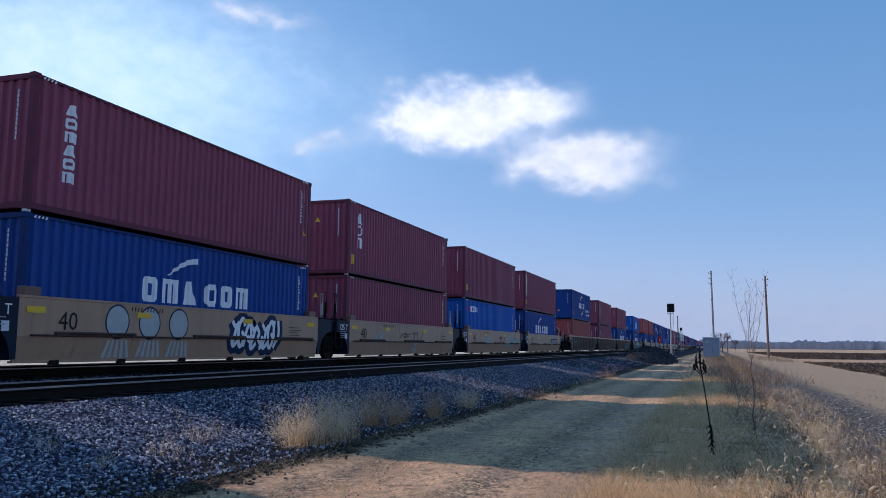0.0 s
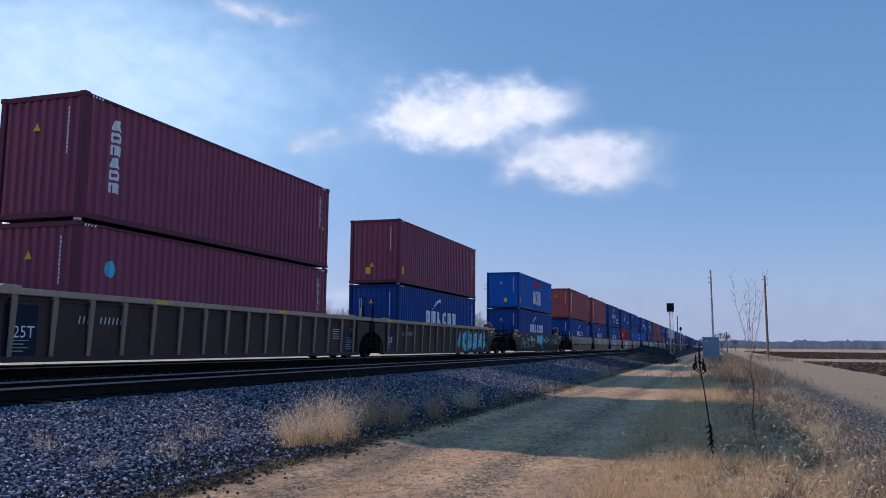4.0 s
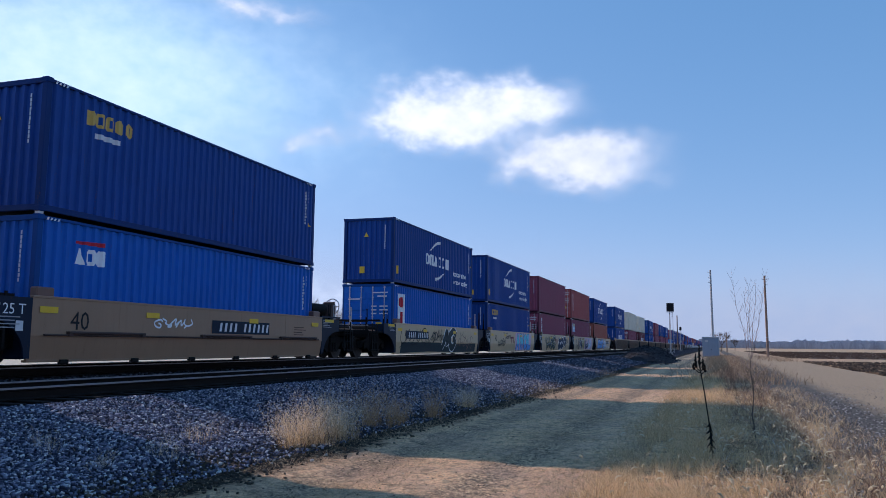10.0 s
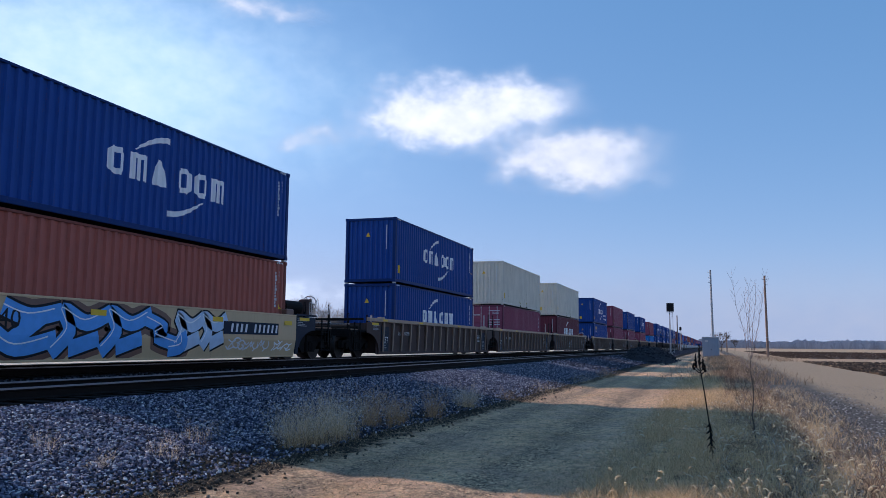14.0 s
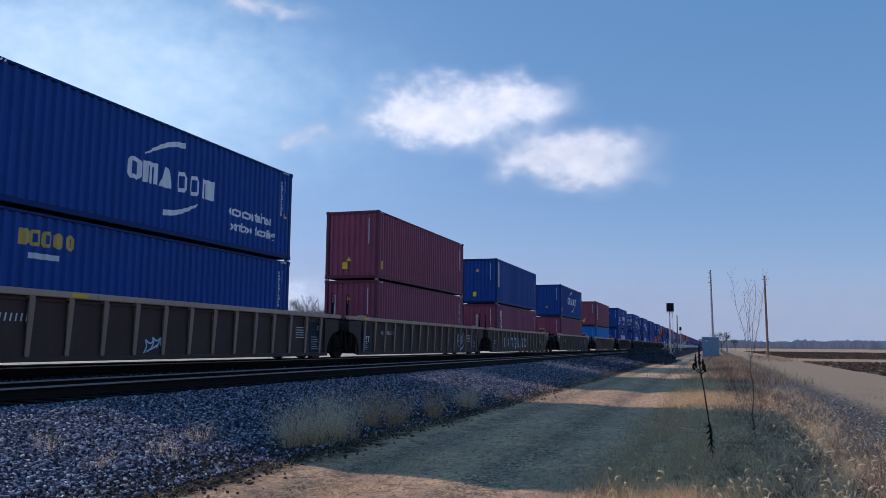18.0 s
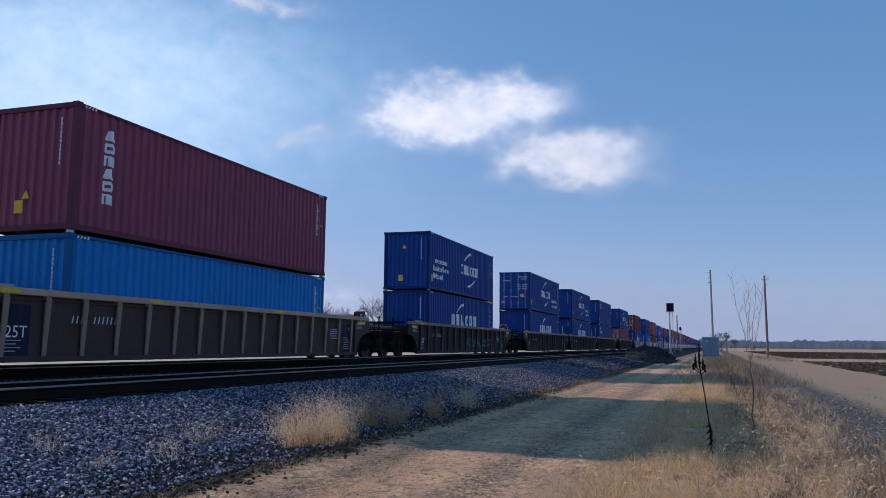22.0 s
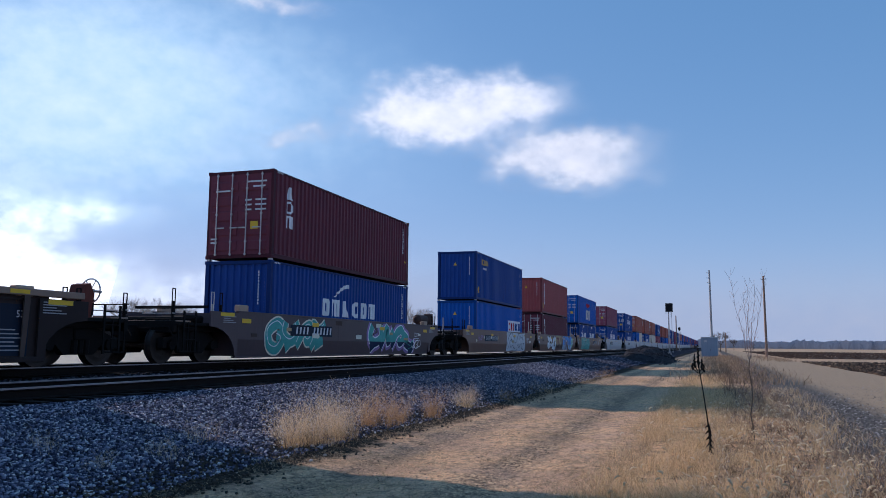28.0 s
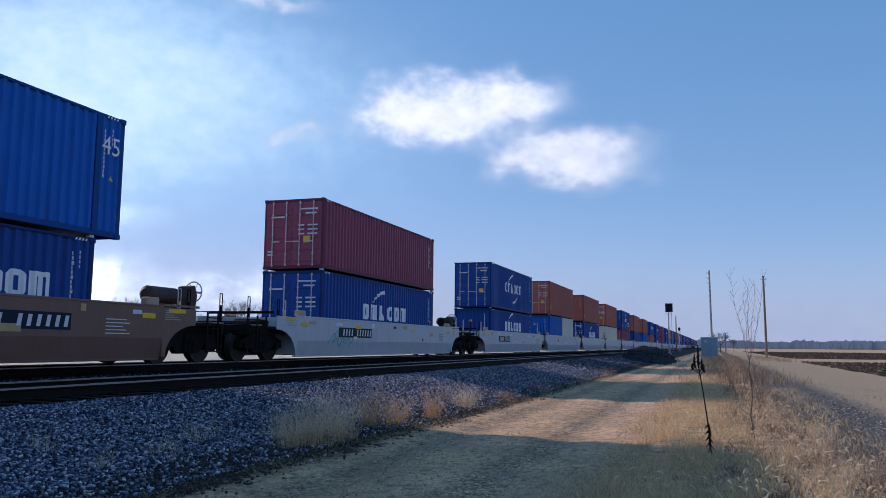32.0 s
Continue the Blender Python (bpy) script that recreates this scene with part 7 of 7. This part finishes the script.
def sapling():
    root = tagged(new("bare_sapling"), "thin leafless sapling in the dead verge grass", "sapling")
    root.location = (0.60, 14.3, ground_z(0.60, 14.3))
    root.scale = (0.875, 0.875, 0.875)
    rnd = random.Random(4)
    bm = bmesh.new()
    p = Vector((0, 0, -0.05))
    stem = [p]
    for i in range(9):
        p = p + Vector((rnd.uniform(-0.035, 0.03), rnd.uniform(-0.02, 0.02), 0.17))
        stem.append(p)
    for i in range(9):
        rod(bm, stem[i], stem[i + 1], 0.016 - i * 0.001, 6, 0.015 - i * 0.001)
    part("stem", bm, BARK, root)
    for s, (dx, n) in enumerate(((-0.15, 9), (0.13, 9), (0.02, 8), (-0.07, 7), (0.07, 8))):
        bm = bmesh.new()
        q = stem[9] + Vector((0, 0, 0))
        for i in range(n):
            q2 = q + Vector((dx * (0.22 if i else 0.5) + rnd.uniform(-0.02, 0.02), rnd.uniform(-0.03, 0.03), 0.17))
            rod(bm, q, q2, 0.0042 - i * 0.0003, 5)
            for _ in range(4):
                a = rnd.uniform(-1, 1)
                rod(bm, q2, q2 + Vector((a * 0.10, rnd.uniform(-0.08, 0.08), rnd.uniform(0.10, 0.24))), 0.0014, 3)
            q = q2
        part("branch", bm, SKYLITBARK, root)
    for i in range(2, 9):
        for sgn in (-1, 1):
            bm = bmesh.new()
            d = Vector((sgn * rnd.uniform(0.6, 1.0), rnd.uniform(-0.6, 0.6), rnd.uniform(0.5, 1.0))).normalized()
            limb(bm, stem[i], d, rnd.uniform(0.16, 0.28), 0.006, 2, rnd, 0.6, 2, 3)
            part("twig", bm, SKYLITBARK, root)


sapling()


def brush(x, y, tall, seed, mat, label, n=7):
    root = tagged(new("dead_brush"), label, "brush", "dead brush in the verge")
    root.location = (x, y, ground_z(x, y) - 0.03)
    rnd = random.Random(seed)
    for k in range(n):
        bm = bmesh.new()
        a = rnd.uniform(0, 6.283)
        d = Vector((math.cos(a) * 0.35, math.sin(a) * 0.35, 1)).normalized()
        limb(bm, Vector((rnd.uniform(-0.1, 0.1), rnd.uniform(-0.1, 0.1), 0)), d, tall * rnd.uniform(0.35, 0.5), 0.005, 3, rnd, 0.5, 3, 4)
        part("stalk", bm, mat, root)


REDTWIG = plain("reddish_twig", (0.20, 0.12, 0.085), 0.85, 0.0, 0.3, 20)
GREYTWIG = plain("grey_twig", (0.34, 0.32, 0.30), 0.85, 0.0, 0.3, 20)
for x, y, tall, s, m in ((0.55, 21.5, 1.0, 1, BARK), (0.8, 19.0, 0.9, 2, REDTWIG), (1.2, 23.5, 0.9, 3, BARK), (0.35, 25.5, 1.1, 4, REDTWIG), (1.75, 10.2, 0.50, 5, REDTWIG),
                         (2.15, 9.8, 0.45, 7, GREYTWIG), (1.9, 8.4, 0.42, 9, GREYTWIG), (0.5, 29.0, 1.2, 10, REDTWIG), (1.4, 31.0, 1.0, 11, BARK), (1.45, 9.0, 0.55, 12, REDTWIG)):
    brush(x, y, tall, s, m, "grey dead weed stalks beside the lane" if m is GREYTWIG else "leafless dark brush in the dry verge grass", 6 if y > 15 else 3)


MX, MY = -0.06, 11.6


def mullein():
    root = tagged(new("dead_mullein"), "tall dead black mullein stalk with seed spikes", "weed")
    root.location = (MX, MY, ground_z(MX, MY))
    root.scale = (0.91, 0.91, 0.91)
    bm = bmesh.new()
    pts = [Vector((0, 0, -0.05)), Vector((-0.012, 0, 0.25)), Vector((-0.05, 0.01, 0.6)), Vector((-0.10, 0.02, 1.0)), Vector((-0.155, 0.03, 1.38))]
    for i in range(4):
        rod(bm, pts[i], pts[i + 1], 0.012 - i * 0.001, 7, 0.011 - i * 0.001)
    part("stem", bm, WITHERED, root, "black dry stem")
    rnd = random.Random(2)
    top = pts[-1]
    for k, (dx, dy, h, base) in enumerate(((0, 0, 0.29, 0), (-0.055, 0.02, 0.20, -0.05), (0.05, -0.02, 0.17, -0.08), (0.075, 0.03, 0.11, -0.12), (-0.085, -0.03, 0.10, -0.08))):
        bm = bmesh.new()
        p0 = top + Vector((0, 0, base - 0.05))
        p1 = top + Vector((dx, dy, base + 0.02))
        rod(bm, p0, p1, 0.007, 5)
        n = int(h / 0.022)
        for i in range(n):
            a = i * 2.4
            rr = 0.025 * (1 - 0.45 * i / n)
            m = Matrix.Translation(p1 + Vector((math.cos(a) * rr * 0.3, math.sin(a) * rr * 0.3, i * 0.022)))
            bmesh.ops.create_icosphere(bm, subdivisions=1, radius=rr * rnd.uniform(0.8, 1.1), matrix=m)
        part("seed_spike", bm, WITHERED, root, "black seed spike")
    for i in range(14):
        bm = bmesh.new()
        z = 0.12 + 0.03 * i
        a = i * 2.2
        p = Vector((-0.01 - z * 0.04, 0, z))
        rod(bm, p, p + Vector((math.cos(a) * 0.06, math.sin(a) * 0.06, -0.06)), 0.019, 5, 0.004)
        part("withered_leaf", bm, WITHERED, root)


mullein()


# ---- trackside and distance ----
GREYPOLE = paint("silvered_pole_wood", (0.42, 0.42, 0.42), 0.9, 0.2, 0.0)


def utility_pole(x, y, top, label, arms=0, lean=(0, 0), wood=POLEWOOD, pins=()):
    root = tagged(new("utility_pole"), label, "utility pole", "poles along the line")
    root.location = (x, y, -1.0)
    bm = bmesh.new()
    h = top + 1.0
    rod(bm, (0, 0, -0.3), (lean[0] * 0.5, lean[1], h * 0.5), 0.19, 12, 0.165)
    rod(bm, (lean[0] * 0.5, lean[1], h * 0.5), (lean[0], lean[1], h), 0.165, 12, 0.13)
    part("shaft", bm, wood, root)
    part("cap", cbox("pole_cap", -0.16, 0.16, -0.16, 0.16, 0, 0.06, 0.02), SILVER, root, at=(lean[0], lean[1], h))
    for k in range(arms):
        z = h - 0.5 - k * 1.1
        arm = part("crossarm", cbox("crossarm", -1.1, 0.15, -0.06, 0.06, -0.06, 0.06, 0.01), POLEWOOD, root, at=(lean[0], 0.2, z))
        for xx in (-1.0, -0.5):
            bm = bmesh.new()
            rod(bm, (0, 0, 0.05), (0, 0, 0.25), 0.05, 8, 0.035)
            part("insulator", bm, GREYTWIG, arm, at=(xx, 0, 0))
    for k, (dz, way) in enumerate(pins):
        bm = bmesh.new()
        rod(bm, (0, 0, 0), (way * 0.34, -0.05, 0.02), 0.035, 6)
        rod(bm, (way * 0.34, -0.05, -0.02), (way * 0.34, -0.05, 0.18), 0.045, 8, 0.035)
        part("insulator_pin", bm, GREYTWIG, root, "grey insulator on a steel pin", at=(lean[0], lean[1], h - dz))
    for z in (2.2, 3.0):
        part("band", cbox("pole_band", -0.2, 0.2, -0.2, 0.2, 0, 0.05, 0.02), SILVER, root, at=(0.02, 0, z))


utility_pole(-0.15, 131.8, 12.4, "tall grey weathered wooden pole beside the trackside hut", 0, (-0.15, 0), GREYPOLE, ((0.35, -1), (1.15, -1), (1.9, -1)))
utility_pole(7.35, 127.0, 11.0, "tall brown wooden pole at the edge of the lane", 0, (-0.1, 0), POLEWOOD, ((0.45, 1), (0.5, -1), (1.3, 1)))
utility_pole(-60.5, 220.0, 18.0, "grey wooden power pole beyond the railway", 2)
utility_pole(-9.5, 230.0, 9.0, "thin grey pole far along the line", 0)
utility_pole(3.6, 262.0, 5.0, "short brown post far along the lane", 0)


def hut():
    root = tagged(new("trackside_hut"), "pale blue-grey metal signal hut with a flat roof", "hut")
    root.location = (-0.55, 131.6, -0.97)
    part("wall", cbox("hut_wall", -1.2, 1.2, -1.2, 1.2, 0.1, 2.95, 0.02), HUTGREY, root)
    part("roof", cbox("hut_roof", -1.3, 1.3, -1.3, 1.3, 2.95, 3.1, 0.03), GREYCAR, root, "pale overhanging flat roof")
    part("plinth", cbox("hut_plinth", -1.25, 1.25, -1.25, 1.25, -0.1, 0.1), GREYTWIG, root, "grey concrete plinth")
    door = part("door", cbox("hut_door", -0.42, 0.42, -0.02, 0.02, 0.15, 2.15, 0.01), HUTGREY, root, at=(0.45, -1.215, 0))
    part("handle", cbox("hut_handle", -0.03, 0.03, -0.05, 0, 1.05, 1.2), INK, door, at=(-0.32, -0.02, 0))
    part("vent", cbox("hut_vent", -0.22, 0.22, -0.02, 0.02, 2.3, 2.6, 0.01), GREYCAR, root, at=(-0.6, -1.215, 0))
    part("corner_strip", cbox("hut_corner", -0.05, 0.05, -0.05, 0.05, 0.1, 2.95), GREYCAR, root, at=(1.2, -1.2, 0))


def signal(x, y, z0, top, name_label, board=1.15):
    root = tagged(new("railway_signal"), name_label, "railway signal", "signals along the track")
    root.location = (x, y, z0)
    h = top - z0
    part("base", cbox("signal_base", -0.35, 0.35, -0.35, 0.35, -0.4, 0.25, 0.03), GREYTWIG, root, "grey concrete base")
    bm = bmesh.new()
    rod(bm, (0, 0, 0.2), (0, 0, h - 0.3), 0.09, 10, 0.075)
    part("mast", bm, SILVER, root, "silver painted mast")
    bm = bmesh.new()
    for s in (-0.2, 0.2):
        rod(bm, (0.4 + s, 0.15, 0.2), (0.25 + s, 0.15, h - 1.1), 0.03, 6)
    for i in range(int(h / 0.35) - 3):
        z = 0.4 + i * 0.35
        rod(bm, (0.2 + 0.2 * (1 - z / h), 0.15, z), (0.6 - 0.15 * z / h, 0.15, z), 0.02, 5)
    part("ladder", bm, SILVER, root, "silver ladder")
    part("target_board", cbox("target_board", -board / 2, board / 2, -0.03, 0.03, -board * 0.6, board * 0.6, 0.02), INK, root, "black target board", at=(0.12, -0.2, h - 0.65))
    for k in range(3):
        bm = bmesh.new()
        rod(bm, (0, 0, 0), (0, -0.28, -0.02), 0.13, 12, 0.15)
        part("lamp_hood", bm, INK, root, "black lamp hood", at=(0.12, -0.22, h - 0.65 + (k - 1) * 0.36))
    part("platform", cbox("signal_platform", -0.5, 0.6, -0.3, 0.45, -0.04, 0.0), SILVER, root, at=(0, 0, h - 1.5))


hut()
signal(-6.72, 135.0, -0.6, 7.5, "silver railway signal mast with a black target board")
signal(-8.6, 225.0, -0.5, 6.0, "small railway signal mast far along the track", 0.6)


def mound():
    n, m = 26, 16
    vs, fs = [], []
    for j in range(m + 1):
        for i in range(n + 1):
            u, v = 2 * i / n - 1, 2 * j / m - 1
            r = max(0.0, 1 - (u * u + v * v)) ** 0.8
            x, y = -6.1 + 2.5 * u, 84 + 11 * v
            z = bank(x) - 0.05 + r * 1.35 * (1 + 0.35 * noise.noise(Vector((u * 2.5, v * 4, 5)))) + 0.06 * noise.noise(Vector((x * 3, y * 2, 1)))
            vs.append((x, y, z))
    for j in range(m):
        for i in range(n):
            fs.append((j * (n + 1) + i, j * (n + 1) + i + 1, (j + 1) * (n + 1) + i + 1, (j + 1) * (n + 1) + i))
    root = tagged(new("gravel_heap"), "long low heap of grey ballast beside the track", "gravel heap")
    ob = part("heap", mesh_of("heap", lambda: (vs, fs)), plain("heap_gravel", (0.030, 0.031, 0.036), 0.95, 0, 0.5, 9), root)
    k = GEN.randint(0, len(vs), 5000)
    p = np.array(vs)[k] + GEN.normal(0, 0.12, (5000, 3)) * (1, 4, 0.2)
    v, f = stones(p[:, 0], p[:, 1], p[:, 2], GEN.uniform(0.03, 0.075, 5000))
    st = bulk("stones", v, f, DIMSTONE, "", "")
    st.parent = root


mound()


def fields():
    soil = plain("ploughed_soil", (0.07, 0.045, 0.032), 0.95, 0.0, 0.5, 1.2)
    for x0, x1, y0, y1, s in ((8.9, 260, 20, 97, 1.0), (10.5, 600, 126, 330, 4.0)):
        xs = axis([(x0, min(x1, x0 + 30), s), (min(x1, x0 + 30), x1, 20)])
        ys = axis([(y0, y1, s)])
        vs = [(x + 0.35 * noise.noise(Vector((y * 0.3, x, 0))) * (x == x0), y, -0.93 + (0.07 * noise.noise(Vector((x * 0.9, y * 0.9, 2))) if x > x0 else -0.04)) for y in ys for x in xs]
        w = len(xs)
        fs = [(j * w + i, j * w + i + 1, (j + 1) * w + i + 1, (j + 1) * w + i) for j in range(len(ys) - 1) for i in range(w - 1)]
        me = bpy.data.meshes.new("ploughed_field")
        me.from_pydata(vs, [], fs)
        me.materials.append(soil)
        tagged(new("ploughed_field", me), "dark ploughed field with rough clods", "field", kind="structure")
    n = 7000
    y = 36 + 60 * GEN.rand(n)
    x = 9.0 + 30 * GEN.rand(n) ** 1.5
    v, f = stones(x, y, np.full(n, -0.92), GEN.uniform(0.05, 0.19, n))
    bulk("field_clods", v, f, stone_material("field_clod", [(0, (0.03, 0.023, 0.018)), (0.6, (0.075, 0.056, 0.042)), (0.9, (0.14, 0.095, 0.065)), (1, (0.34, 0.25, 0.16))], 0.95, (0.06, 0.04, 0.028)), "dark earth clods on the ploughed field", "soil")
    n = 9000
    y = 126 + 200 * GEN.rand(n)
    x = 10.5 + 150 * GEN.rand(n) ** 1.3
    v, f = stones(x, y, np.full(n, -0.92), GEN.uniform(0.1, 0.3, n))
    bulk("field_clods", v, f, soil, "dark earth clods on the far field", "soil")


fields()


def far_woods():
    """Bare crowns far off, each a sheaf of upright boughs, in deep uneven rows."""
    # pale bluish grey: the haze of distance put into the wood colour
    mat = leafy("hazed_bare_wood", [(0.38, 0.375, 0.42), (0.43, 0.425, 0.47), (0.47, 0.465, 0.51), (0.52, 0.51, 0.54)], 0.0, (1, 1, 1))
    vs, fs = [], []
    for k in range(2300):
        x, y = GEN.uniform(-320, 1380), 1500 + 150 * GEN.rand()
        big = noise.noise(Vector((x * 0.006, 9, 3))) * 3.5 + noise.noise(Vector((x * 0.03, 5, 1))) * 2.5
        tall, wide = (14.5 + big) * GEN.uniform(0.65, 1.08), GEN.uniform(3.5, 7.5)
        for j in range(8):
            u = GEN.uniform(-1, 1)
            h = tall * math.sqrt(1 - 0.75 * u * u) * GEN.uniform(0.8, 1.04)
            w, d, c, base = GEN.uniform(1.2, 2.4), GEN.uniform(-2, 2), x + u * wide, len(vs)
            vs += [(c * 0.35 + x * 0.65 - w * 0.5, y + d, -1.5), (c * 0.35 + x * 0.65 + w * 0.5, y + d, -1.5), (c + w, y + d + 1, h * 0.86), (c + w * 0.2, y + d + 1, h), (c - w, y + d + 1, h * 0.84)]
            fs += [(base, base + 1, base + 2, base + 4), (base + 4, base + 2, base + 3, base + 3)]
    me = bpy.data.meshes.new("far_woods")
    me.from_pydata(vs, [], [f if f[2] != f[3] else f[:3] for f in fs])
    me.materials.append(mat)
    tagged(new("far_woods", me), "low grey line of bare woods on the horizon, paled by painted haze", "woods", kind="stuff")


far_woods()


# ---- motion ----
def motions():
    times = [0, 4, 8, 12, 16, 20, 24, 28, 32]
    for ob, y, z in MOVERS:
        walk(ob, [(t, pose(XC, y - train_travel(t), z)) for t in times])
    first = {}
    for w, k in WHEELS:
        if k not in first:
            walk(w, [(i / 30, pose(0, (-0.9, 0.9)[k], 0.483, math.degrees((train_travel(i / 30) - train_travel(0)) / 0.483))) for i in range(961)])
            first[k] = w.animation_data
        else:
            w.rotation_mode = "QUATERNION"
            w.animation_data_create()
            w.animation_data.action = first[k].action
            w.animation_data.action_slot = first[k].action_slot
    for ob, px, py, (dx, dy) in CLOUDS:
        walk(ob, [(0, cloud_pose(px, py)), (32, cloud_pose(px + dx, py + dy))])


motions()
